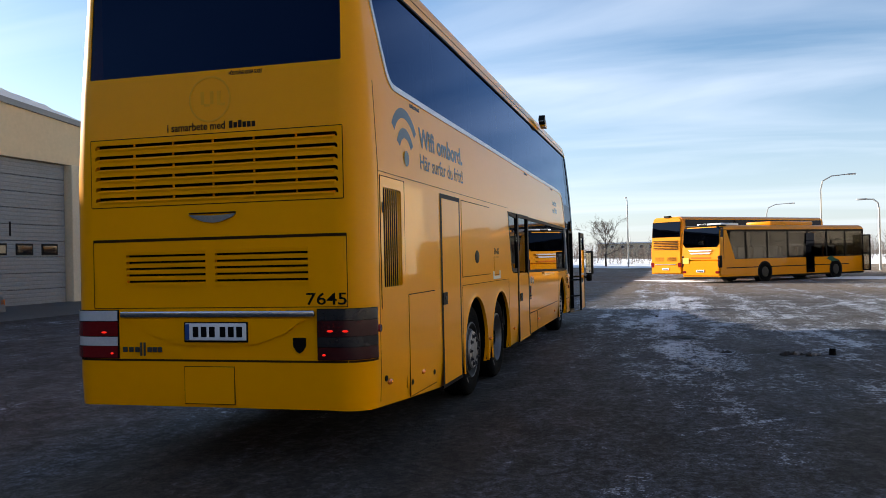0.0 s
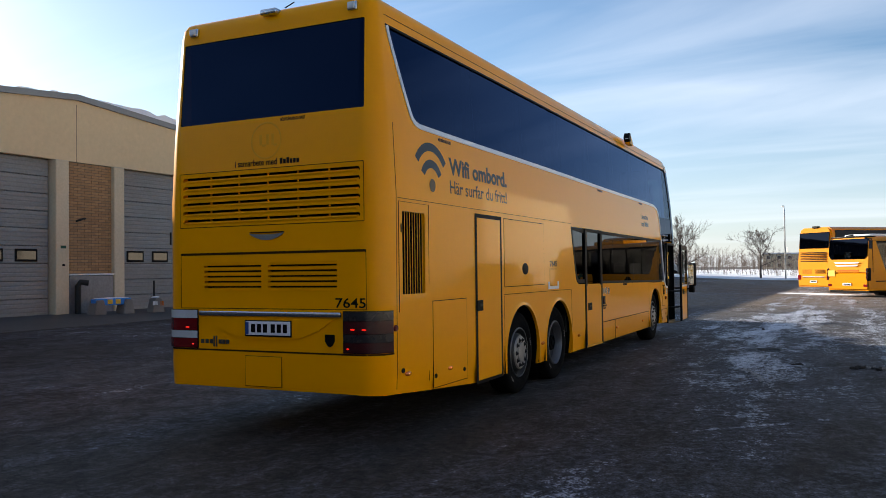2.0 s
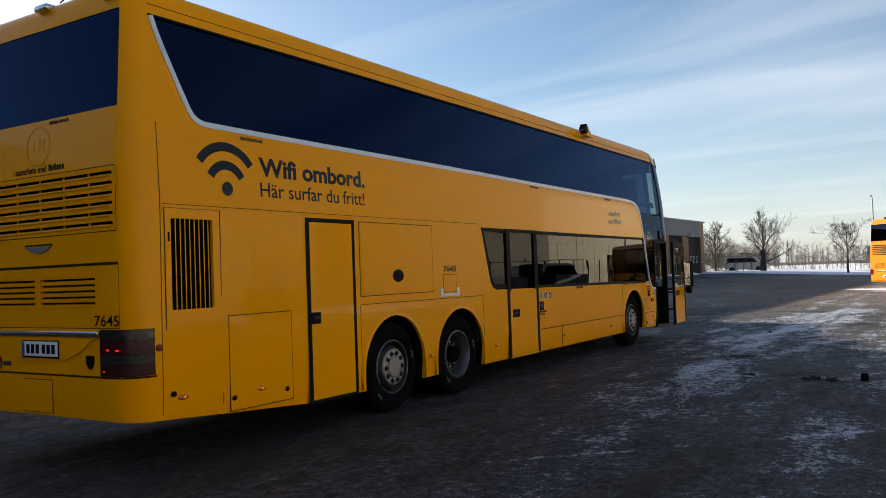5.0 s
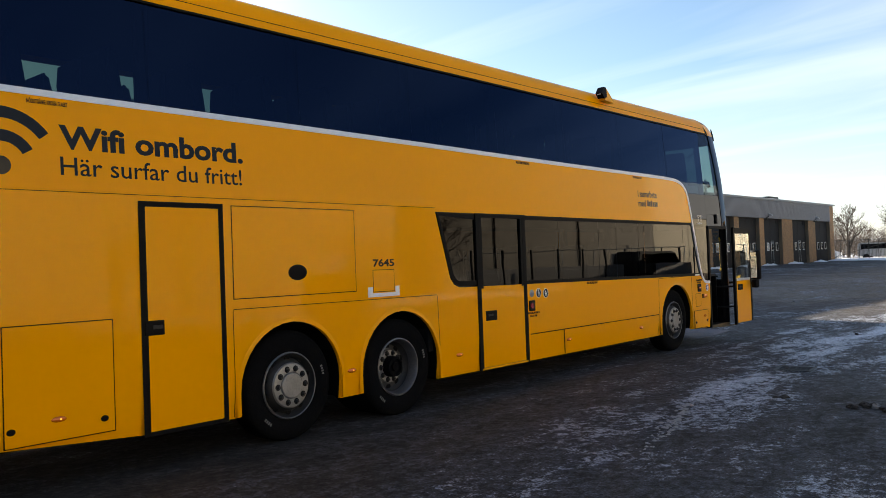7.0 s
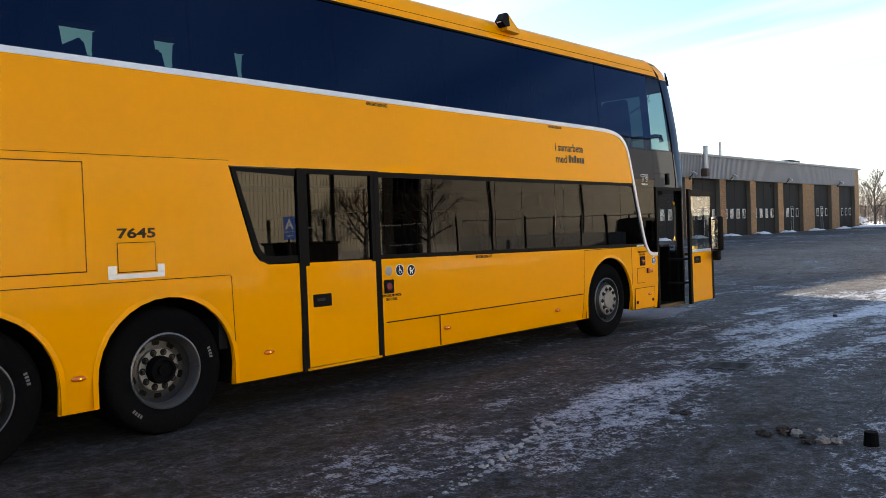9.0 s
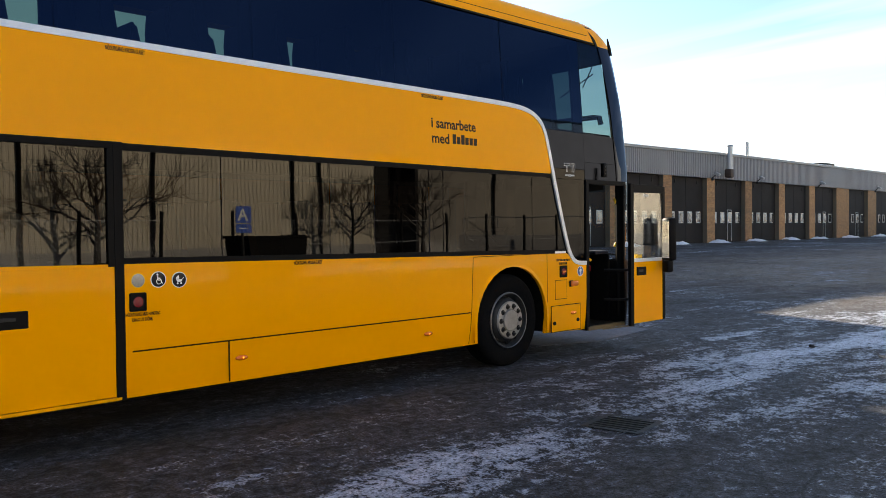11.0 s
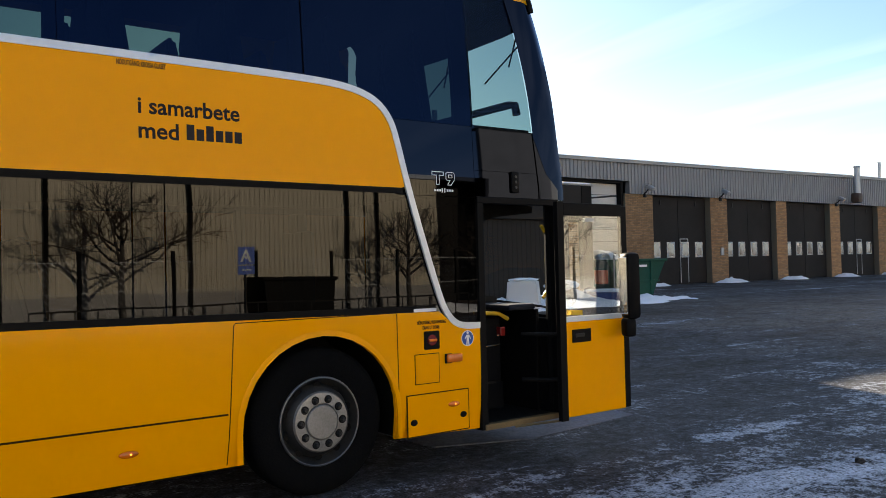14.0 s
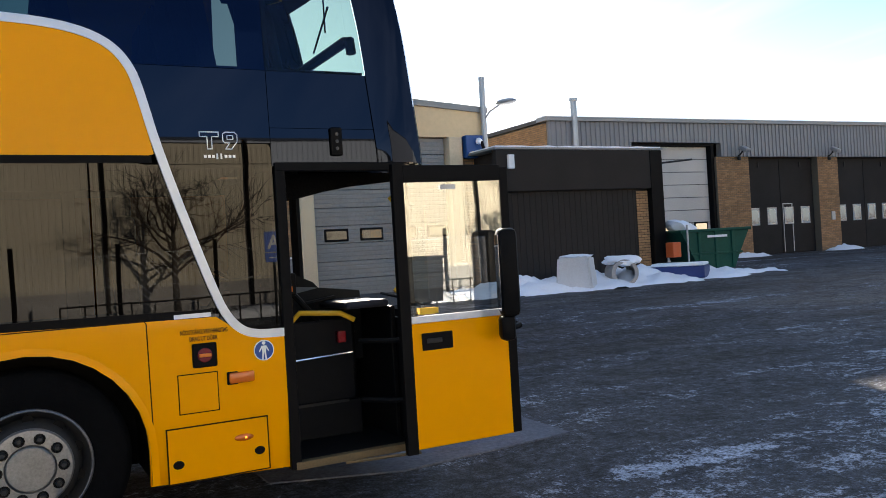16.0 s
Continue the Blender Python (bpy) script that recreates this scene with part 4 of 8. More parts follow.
    letter("lettering", "i samarbete", 0.145, at(10.70, 2.585), LETTER_RED, coach, 0.003, 0.66)
    letter("lettering", "med", 0.145, at(10.70, 2.43), LETTER_RED, coach, 0.003, 0.25)
    for k in range(6):
        u = 11.0 + k * 0.064
        top = 2.535 if k in (0, 2) else 2.51
        part("name_bar", bx(B(), 0.001 - inset(2.47), 0.003 - inset(2.47), u, u + 0.05, 2.435, top), LETTER_RED, coach)
    for u, v in ((1.26, 2.905), (7.40, 2.885), (10.58, 2.875), (9.0, 1.255)):
        letter("notice", "N\u00d6DUTG\u00c5NG: KROSSA GLASET", 0.045, at(u, v), LETTER_RED, coach, 0.001, 0.30)
    for u in (12.74, 7.50):
        letter("notice", "N\u00d6DUTG\u00c5NG, VRID HANDTAG", 0.036, at(u, 1.155 if u > 9 else 0.925), LETTER_RED, coach, 0.0008, 0.27)
        letter("notice", "DRAG UT D\u00d6RR", 0.036, at(u + 0.05, 1.115 if u > 9 else 0.885), LETTER_RED, coach, 0.0008, 0.16)
    # wireless symbol: a dot and two bows
    bm = lathe(B(), ((0.0, 0.066), (0.001, 0.066)), 24)
    bm.transform(Matrix.Translation((-0.001, 1.065, 2.43)))
    part("wireless_symbol", bm, LETTER, coach, "dark grey wireless symbol of a dot and bows")
    for r0, r1, low in ((0.175, 0.26, 30), (0.345, 0.43, 37)):
        bm = B()
        rows = []
        for k in range(17):
            a = radians(low + (180 - 2 * low) * k / 16)
            v0, v1 = 2.43 + r0 * math.sin(a), 2.43 + r1 * math.sin(a)
            rows.append((bm.verts.new((0.0015 - inset(v0), 1.065 + r0 * math.cos(a), v0)), bm.verts.new((0.0015 - inset(v1), 1.065 + r1 * math.cos(a), v1))))
        for p, q in zip(rows, rows[1:]):
            bm.faces.new((p[0], p[1], q[1], q[0]))
        part("wireless_symbol", bm, LETTER, coach)
    # small black handle box with chrome dots over the front door
    o = part("door_valve", bx(B(), -0.01, 0.016, 13.72, 13.80, 2.19, 2.37, 0.012), BLACK, coach, "small black box with chrome buttons", True)
    for v in (2.235, 2.28, 2.325):
        disc_on_side("button", 13.76, v, 0.011, DISH, 0.014, 0.008, o)
    # outlined model mark and maker's name as plain shapes
    def stroke(name, pts, width=0.006):
        bm = B()
        pts = [(u + 0.03, v - 0.015) for u, v in pts + [pts[0]]]
        for (p, q), (c, d) in zip(pts, pts[1:]):
            t = Vector((c - p, d - q)).normalized() * width / 2
            n = Vector((-t.y, t.x))
            bm.faces.new([bm.verts.new((-0.004, y, z)) for y, z in ((p - t.x - n.x, q - t.y - n.y), (c + t.x - n.x, d + t.y - n.y), (c + t.x + n.x, d + t.y + n.y), (p - t.x + n.x, q - t.y + n.y))])
        part(name, bm, SILVER, coach)
    stroke("model_mark", [(12.885, 2.345), (12.995, 2.345), (12.995, 2.318), (12.955, 2.318), (12.955, 2.245), (12.928, 2.245), (12.928, 2.318), (12.885, 2.318)])
    stroke("model_mark", [(13.02, 2.335), (13.035, 2.345), (13.09, 2.345), (13.105, 2.33), (13.105, 2.29), (13.07, 2.245), (13.035, 2.245), (13.06, 2.282), (13.03, 2.282), (13.02, 2.295)])
    stroke("model_mark", [(13.045, 2.325), (13.08, 2.325), (13.08, 2.302), (13.045, 2.302)], 0.005)
    for k in range(8):
        tall = k in (3, 4)
        part("maker_bar", bx(B(), -0.006, -0.003, 12.935 + k * 0.024, 12.951 + k * 0.024 - (0.006 if tall else 0), 2.170 if tall else 2.178, 2.203 if tall else 2.195), SILVER, coach)
    part("maker_bar", bx(B(), 0.004, 0.007, 12.71, 12.92, 1.25, 1.275), SILVER, coach)


def coach_rear():
    # rear window
    part("rear_window", bent(rounded(rear_s(-2.355), rear_s(-0.155), 3.055, 3.91, 0.015), out=-0.008), GLASS_UP, coach, "dark tinted rear window").visible_shadow = False
    part("rear_window_blind", bx(B(), -2.3, -0.2, 0.16, 0.18, 3.0, 3.92), BLACK, coach)
    # large grille with six rows of slots
    ring = sheet(rounded(-2.31, -0.155, 2.03, 2.575, 0.012), [rounded(-2.303, -0.162, 2.037, 2.568, 0.01)])
    for v in ring.verts:
        v.co = (v.co.x, -0.0015, v.co.y)
    part("grille_outline", ring, SEAM, coach)
    part("grille_backing", bx(B(), -2.3, -0.15, 0.10, 0.12, 2.0, 2.6), BLACK, coach)
    slots = []
    for k in range(6):
        z0, z1, x0, x1, r = 2.086 + k * 0.083, 2.113 + k * 0.083, -2.268, -0.197, 0.024
        arc = [(r * math.sin(radians(18 * i)), r * math.cos(radians(18 * i))) for i in range(6)]
        slots.append([(x0, z0 - 0.012), (x0 + 0.03, z0)] + [(x1 - 0.03, z0), (x1, z0 - 0.012)] + [(x1 - r + c, z1 - r + d) for c, d in arc[::-1]] + [(x0 + r - c, z1 - r + d) for c, d in arc])
    bm = sheet([(-2.303, 2.037), (-0.162, 2.037), (-0.162, 2.568), (-2.303, 2.568)], slots)
    for v in bm.verts:
        v.co = (v.co.x, -0.0025, v.co.y)
    geo = bmesh.ops.extrude_face_region(bm, geom=bm.faces[:])
    for v in (g for g in geo["geom"] if isinstance(g, bmesh.types.BMVert)):
        v.co.y += 0.012
    bmesh.ops.recalc_face_normals(bm, faces=bm.faces[:])
    part("grille_panel", bm, PAINT, coach, "pressed yellow grille panel with six slots")
    for k in range(6):
        z = 2.083 + k * 0.083
        bm = B()
        prism(bm, [(0.0, z - 0.03), (-0.011, z - 0.006), (-0.0085, z - 0.001), (0.03, z + 0.012), (0.034, z + 0.006), (0.008, z - 0.03)], "x", -2.235, -0.23)
        part("grille_slat", bm, PAINT, coach)
    for k in range(5):
        x = -2.27 + (k + 1) * 2.08 / 6
        part("grille_bar", bx(B(), x - 0.006, x + 0.006, 0.012, 0.03, 2.06, 2.54, 0.003), PAINT_DIRTY, coach)
    # engine flap with the small grilles
    ring = sheet(rounded(-2.3, -0.14, 1.235, 1.78, 0.01), [rounded(-2.294, -0.146, 1.241, 1.757, 0.008)])
    for v in ring.verts:
        v.co = (v.co.x, -0.0018, v.co.y)
    part("engine_flap_seam", ring, SEAM, coach)
    for x0, x1 in ((-2.0, -1.30), (-1.22, -0.45)):
        part("grille_backing", bx(B(), x0 - 0.03, x1 + 0.03, 0.08, 0.1, 1.40, 1.69), BLACK, coach)
        for k in range(6):
            z = 1.42 + k * 0.05 - 0.016
            bm = B()
            prism(bm, [(-0.003, z), (-0.006, z + 0.028), (0.008, z + 0.034), (0.035, z + 0.014), (0.035, z)], "x", x0, x1)
            part("grille_slat", bm, PAINT, coach)
        ring = sheet(rounded(x0 - 0.02, x1 + 0.02, 1.40, 1.69, 0.01), [rounded(x0, x1, 1.42, 1.67, 0.008)])
        for v in ring.verts:
            v.co = (v.co.x, -0.003, v.co.y)
        part("grille_rim", ring, PAINT, coach)
    # winged emblem, plain
    bm = B()
    prism(bm, [(-1.435, 1.955), (-1.40, 1.93), (-1.30, 1.895), (-1.23, 1.888), (-1.16, 1.895), (-1.06, 1.93), (-1.03, 1.957), (-1.10, 1.947), (-1.23, 1.942), (-1.36, 1.947)], "y", -0.014, -0.0005)
    part("emblem", bm, STEEL, coach, "winged chrome emblem")
    part("emblem_rim", bx(B(), -1.43, -1.035, -0.01, -0.0008, 1.957, 1.968, 0.002), BLACK, coach)
    # chrome bar, lamp clusters, number plate field
    part("chrome_bar", bx(B(), -2.05, -0.40, -0.03, 0.0, 1.165, 1.215, 0.012), CHROME, coach, "brushed chrome bar", True)
    part("bumper_seam", strip_along([(q, 0.825) for q in sorted([q for q in CUT_S if q <= left_s(CORNER) + ARC or q > left_s(CORNER)])], 0.016, 0.0015, 0.01, 1), SEAM, coach)
    bm = B()
    prism(bm, [(-2.03, 1.16), (-1.93, 1.13), (-1.8, 1.04), (-1.6, 0.97), (-1.45, 0.95), (-1.0, 0.95), (-0.85, 0.97), (-0.65, 1.04), (-0.52, 1.13), (-0.42, 1.16)], "y", -0.012, -0.0005)
    part("plate_field", bm, PAINT, coach)
    pl = part("number_plate", bx(B(), -1.475, -0.955, -0.028, -0.012, 0.99, 1.12, 0.006), PLATE, coach, "white number plate with a blue end")
    part("plate_frame", bx(B(), -1.485, -0.945, -0.022, -0.012, 0.975, 1.13, 0.004), BLACK, pl)
    part("plate_bar", bx(B(), -1.472, -1.435, -0.0295, -0.027, 0.995, 1.115), BLUE, pl)
    for k in range(6):
        x0 = -1.405 + k * 0.07 + (0.02 if k > 2 else 0)
        part("plate_bar", bx(B(), x0, x0 + 0.048, -0.0295, -0.0275, 1.015, 1.095), BLACK, pl)
    rear_panel("tow_hatch", -1.5, -1.07, 0.50, 0.79, 0.005)
    sh = B()
    prism(sh, [(-0.58, 1.01), (-0.48, 1.01), (-0.48, 0.95), (-0.505, 0.91), (-0.53, 0.895), (-0.555, 0.91), (-0.58, 0.95)], "y", -0.012, -0.0005)
    part("maker_shield", sh, BLACK, coach, "small dark shield badge")
    for k, (x0, z0, z1) in enumerate(((-2.04, 0.895, 0.935), (-1.985, 0.895, 0.935), (-1.93, 0.895, 0.935), (-1.885, 0.865, 0.97), (-1.855, 0.865, 0.97), (-1.82, 0.895, 0.935), (-1.775, 0.895, 0.935), (-1.73, 0.895, 0.935))):
        part("maker_bar", bx(B(), x0, x0 + (0.016 if k in (3, 4) else 0.038), -0.008, -0.0005, z0, z1, 0.002), DISH, coach)
    for s0, s1, right in ((left_s(0.20), rear_s(-2.075), False), (rear_s(-0.385), 0.2, True)):
        cl = part("tail_lamp", bent([(s0, 0.845), (s1, 0.845), (s1, 1.225), (s0, 1.225)], out=0.012, thick=0.02), BLACK, coach, "tail lamp cluster of red and clear lenses", True)
        # the right cluster takes darker lens colours than the left
        bands = ((0.85, 0.94, RED_DARK if right else RED_LENS), (0.945, 1.015, DARK_LENS if right else CLEAR_LENS), (1.02, 1.135, RED_DARK if right else RED_LENS), (1.14, 1.22, DARK_LENS if right else CLEAR_LENS))
        for v0, v1, m in bands:
            part("lens", bent([(s0 + 0.006, v0), (s1 - 0.006, v0), (s1 - 0.006, v1), (s0 + 0.006, v1)], out=0.02, thick=0.015), m, cl, smooth=True)
    for x, v in ((-2.2, 1.05), (-2.13, 0.885), (-0.28, 1.06), (-0.16, 1.06), (-0.33, 0.885)):
        bm = B()
        bmesh.ops.create_uvsphere(bm, u_segments=10, v_segments=6, radius=1)
        bm.transform(pose(x, -0.021, v) @ Matrix.Diagonal((0.026 if v > 1 else 0.014, 0.003, 0.008, 1)))
        part("bulb", bm, RED_LIT, coach)
    disc_on_side("red_marker", 0.262, 1.06, 0.03, RED_LENS, -0.002, 0.02)
    # faint circular mark and lettering
    bm = lathe(B(), ((0, 0.18), (0.002, 0.178), (0.002, 0.166), (0, 0.164)), 40, "")
    bm.transform(pose(-1.25, -0.003, 2.84) @ Matrix(((0, 1, 0, 0), (-1, 0, 0, 0), (0, 0, 1, 0), (0, 0, 0, 1))))
    for v in bm.verts:
        v.co.y += inset(v.co.z)
    part("round_mark", bm, PAINT_DIRTY, coach, "faint round mark in the paint")
    for x0, x1, z0, z1 in ((-1.33, -1.30, 2.80, 2.90), (-1.30, -1.25, 2.785, 2.805), (-1.25, -1.22, 2.80, 2.90), (-1.19, -1.16, 2.79, 2.90), (-1.16, -1.12, 2.785, 2.805)):
        part("mark_bar", bx(B(), x0, x1, inset((z0 + z1) / 2) - 0.003, inset(2.84) + 0.01, z0, z1, 0.001), PAINT_DIRTY, coach)
    rt = lambda x, v: Matrix.Translation((x, inset(v) - 0.001, v)) @ REAR
    letter("lettering", "i samarbete med", 0.085, rt(-1.62, 2.605), LETTER_RED, coach, 0.0015, 0.50)
    for k in range(6):
        x = -1.085 + k * 0.038
        part("name_bar", bx(B(), x, x + 0.029, inset(2.6) - 0.002, inset(2.6) + 0.001, 2.606, 2.662 if k in (0, 2) else 2.648), LETTER_RED, coach)
    letter("fleet_number", "7645", 0.125, rt(-0.47, 1.255), BLACK, coach, 0.001, 0.32)
    letter("notice", "N\u00d6DUTG\u00c5NG: KROSSA GLASET", 0.04, rt(-1.09, 3.015), LETTER_RED, coach, 0.001, 0.28)
    # top lamps
    for x in (-2.2, -0.32):
        part("top_marker_lamp", bx(B(), x - 0.035, x + 0.035, 0.06, 0.13, 3.985, 4.05, 0.008), CLEAR_LENS, coach, smooth=True)
        part("top_marker_lamp", bx(B(), x - 0.05, x + 0.05, 0.085, 0.14, 3.975, 4.06, 0.01), CHROME, coach, smooth=True)
    part("reversing_camera", bx(B(), -1.36, -1.17, 0.07, 0.2, 4.07, 4.13, 0.02), CHROME, coach, "small chrome camera on the roof edge", True)
    part("aerial", tube(B(), [(-1.15, 0.2, 4.15), (-1.04, 0.2, 4.19)], 0.006), BLACK, coach)


def coach_wheel(u, x, dished, twin):
    """A wheel whose outer side faces +x, its tyre's face at x."""
    h = empty("wheel", pose(x, u, 0.52), "", "")
    h.parent = coach
    w = -0.62 if twin else -0.30
    tyre = [(w, 0.33), (w, 0.46), (w + 0.03, 0.51), (w + 0.06, 0.52), (-0.06, 0.52), (-0.03, 0.51), (-0.006, 0.48), (0.0, 0.42), (-0.005, 0.36), (-0.02, 0.31)]
    part("tyre", lathe(B(), tyre, 48, "0"), RUBBER, h, smooth=True)
    # two worn words on the tyre's wall, as plain bars
    for start, count in ((-138, 4), (8, 4)) if u < 10 else ():
        for k in range(count):
            bm = B()
            rows = []
            for j in range(2):
                a = radians(start + k * 3.6 + j * 2.4)
                rows.append([bm.verts.new((0.0015, r * math.cos(a), r * math.sin(a))) for r in (0.398, 0.426)])
            bm.faces.new((rows[0][0], rows[1][0], rows[1][1], rows[0][1]))
            part("tyre_marking", bm, CHALK, h)
    if dished:
        lip = [(-0.04, 0.315), (-0.008, 0.312), (-0.004, 0.300), (-0.02, 0.288), (-0.06, 0.283), (-0.075, 0.275), (-0.115, 0.270)]
        dish = [(-0.115, 0.270), (-0.15, 0.262), (-0.18, 0.235), (-0.172, 0.195), (-0.165, 0.17), (-0.165, 0.03)]
        part("rim_lip", lathe(B(), lip, 48, ""), RIM_GREY, h, "worn grey rim lip", True)
        part("rim", lathe(B(), dish, 48, "1"), DISH, h, smooth=True)
        part("nut_flange", lathe(B(), ((-0.165, 0.178), (-0.14, 0.176), (-0.135, 0.17), (-0.135, 0.118), (-0.15, 0.112)), 40, ""), STEEL, h, "grey flange that carries the nuts", True)
        part("hub", lathe(B(), ((-0.165, 0.116), (-0.09, 0.113), (-0.05, 0.106), (-0.045, 0.085), (-0.07, 0.078), (-0.07, 0.05), (-0.045, 0.046), (-0.04, 0.01)), 32), RUBBER, h, "greasy black wheel hub", True)
        face, ring, hole, hx = -0.137, 0.146, 0.222, -0.176
    else:
        rim = [(-0.04, 0.315), (-0.008, 0.312), (-0.002, 0.300), (-0.02, 0.290), (-0.06, 0.275), (-0.075, 0.262), (-0.055, 0.25), (-0.02, 0.236), (0.0, 0.21), (0.002, 0.15), (0.002, 0.03)]
        part("rim", lathe(B(), rim, 48, "1"), DARK_STEEL, h, smooth=True)
        part("rim_edge", lathe(B(), ((-0.012, 0.317), (-0.002, 0.313), (0.001, 0.306), (-0.004, 0.299)), 48, ""), RIM_GREY, h, "thin pale rim edge", True)
        part("cover_ring", lathe(B(), ((0.0, 0.215), (0.016, 0.205), (0.02, 0.185), (0.02, 0.13), (0.005, 0.12)), 40), STEEL, h, "grey ring round the wheel nuts", True)
        part("hub_cap", lathe(B(), ((0.0, 0.122), (0.024, 0.120), (0.03, 0.113), (0.031, 0.06), (0.031, 0.01)), 36), STEEL, h, "round grey hub cap", True)
        face, ring, hole, hx = 0.018, 0.162, 0.25, -0.048
    for k in range(10):
        a = k * 2 * math.pi / 10
        bm = lathe(B(), ((face, 0.021), (face + 0.005, 0.021), (face + 0.022, 0.014), (face + 0.03, 0.013)), 6)
        bm.transform(pose(0, ring * math.cos(a), ring * math.sin(a)))
        part("wheel_nut", bm, DARK_STEEL, h)
        bm = lathe(B(), ((face, 0.03), (face + 0.0035, 0.03)), 12)
        bm.transform(pose(0, ring * math.cos(a), ring * math.sin(a)))
        part("nut_well", bm, BLACK, h)
        bm = lathe(B(), ((hx, 0.034 if dished else 0.03), (hx + 0.003, 0.034 if dished else 0.03)), 12)
        a += math.pi / 10
        bm.transform(pose(0, 0, 0) @ Matrix.Translation((0, hole * math.cos(a), hole * math.sin(a))))
        part("hand_hole", bm, BLACK, h)
    return h


def coach_front():
    """Front end, doorway, open door leaf, mirror and what shows inside the doorway."""
    def nose(v0, v1, material, name, label="", out=0.0, first=0, last=11, start=None):
        bm = B()
        rows = []
        n = 8
        plan = [(0.0, 14.04), (-0.004, 14.26), (-0.06, 14.38), (-0.22, 14.47), (-0.65, 14.52), (-1.25, 14.54), (-1.85, 14.52), (-2.28, 14.47), (-2.44, 14.38), (-2.496, 14.26), (-2.5, 14.0)][first:last]
        if start:
            plan[0] = (0.0, start)
        for k in range(n + 1):
            v = v0 + (v1 - v0) * k / n
            i = inset(v)
            rows.append([bm.verts.new((-W / 2 + (x + W / 2) * (1 - 2 * i / W), y - lean(v) + out, v)) for x, y in plan])
        for p, q in zip(rows, rows[1:]):
            for j in range(len(plan) - 1):
                bm.faces.new((p[j], p[j + 1], q[j + 1], q[j]))
        bmesh.ops.recalc_face_normals(bm, faces=bm.faces[:])
        return part(name, bm, material, coach, label, True)
    nose(0.32, 1.12, PAINT, "front_panel", first=3)
    nose(0.32, 1.12, BLACK, "front_corner", first=0, last=4, start=14.2)
    nose(0.33, 1.13, GREY_PLASTIC, "front_lining", out=-0.04, first=2)
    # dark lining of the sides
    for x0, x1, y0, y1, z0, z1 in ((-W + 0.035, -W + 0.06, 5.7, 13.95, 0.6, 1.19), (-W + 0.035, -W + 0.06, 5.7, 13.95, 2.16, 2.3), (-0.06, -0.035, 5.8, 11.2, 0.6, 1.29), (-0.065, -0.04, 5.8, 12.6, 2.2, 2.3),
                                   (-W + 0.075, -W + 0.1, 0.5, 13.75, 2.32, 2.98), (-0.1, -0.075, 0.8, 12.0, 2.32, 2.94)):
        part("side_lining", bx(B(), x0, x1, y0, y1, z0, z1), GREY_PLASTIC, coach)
    nose(1.12, 2.15, GLASS_CLEAR, "windscreen", "large lower windscreen", start=14.2).visible_shadow = False
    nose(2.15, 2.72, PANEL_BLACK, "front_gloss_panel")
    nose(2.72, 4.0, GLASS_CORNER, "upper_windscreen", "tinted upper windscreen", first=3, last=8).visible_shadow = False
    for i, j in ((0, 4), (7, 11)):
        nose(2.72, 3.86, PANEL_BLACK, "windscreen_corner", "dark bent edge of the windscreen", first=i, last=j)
    for i, j, v in ((0, 4, 3.86), (3, 8, 4.0), (7, 11, 3.86)):
        nose(v, 4.13, PAINT, "front_roof_edge", first=i, last=j)
        nose(v - 0.01, 4.10, BLACK, "front_roof_lining", out=-0.05, first=i, last=j)
    # blind along the top of the upper windscreen, and two wipers hung from above
    nose(3.73, 4.0, BLACK, "windscreen_blind", out=-0.03, first=3, last=8)
    for x in (0.0, -1.05):
        wp = part("upper_wiper", tube(B(), [(x - 0.55, 14.33, 3.80), (x - 0.62, 14.36, 3.70), (x - 0.80, 14.43, 3.50)], 0.008, 6), BLACK, coach, "black wiper on the upper windscreen", True)
        part("blade", tube(B(), [(x - 0.60, 14.39, 3.66), (x - 1.20, 14.46, 3.42)], 0.009, 6), RUBBER, wp)
    part("front_rail", tube(B(), [(-0.2, 13.98, 2.90), (-0.22, 13.98, 2.985), (-0.3, 13.98, 3.0), (-2.2, 13.98, 3.0), (-2.28, 13.98, 2.985), (-2.3, 13.98, 2.90)], 0.036, 8), BLACK, coach, smooth=True)
    # top over the nose
    bm = B()
    prism(bm, [(-0.22, 13.3), (-0.22, 13.55), (-0.4, 13.74), (-1.25, 13.8), (-2.1, 13.74), (-2.28, 13.55), (-2.28, 13.3)], "z", 4.11, 4.152)
    part("front_roof", bm, PAINT, coach)
    part("marker_fin", tube(B(), [(-0.15, 14.12, 3.80), (-0.15, 14.11, 3.88), (-0.155, 14.075, 4.02)], [0.034, 0.026, 0.008], 8), BLACK, coach)
    # left side glass and lining so that light comes through
    part("left_window", bent([(left_s(13.82), 1.2), (left_s(5.8), 1.2), (left_s(5.8), 2.15), (left_s(13.82), 2.15)], out=-0.012, cut=False), GLASS_CLEAR, coach).visible_shadow = False
    part("left_window", bent([(left_s(13.5), 3.0), (left_s(0.8), 3.0), (left_s(0.8), 3.84), (left_s(13.5), 3.84)], out=-0.012), GLASS_LEFT, coach).visible_shadow = False
    # windscreen pillars
    for x in (-0.10, -2.4):
        part("front_pillar", tube(B(), [(x, 14.24, 0.4), (x, 14.24, 2.15), (x - 0.05 * (1 if x > -1 else -1), 14.2, 2.9), (x - 0.08 * (1 if x > -1 else -1), 14.07, 3.7), (x - 0.1 * (1 if x > -1 else -1), 13.96, 3.95)], 0.05, 8), BLACK, coach, smooth=True)
    part("left_pillar", bx(B(), -2.47, -2.41, 12.3, 12.4, 0.6, 2.2, 0.01), BLACK, coach)
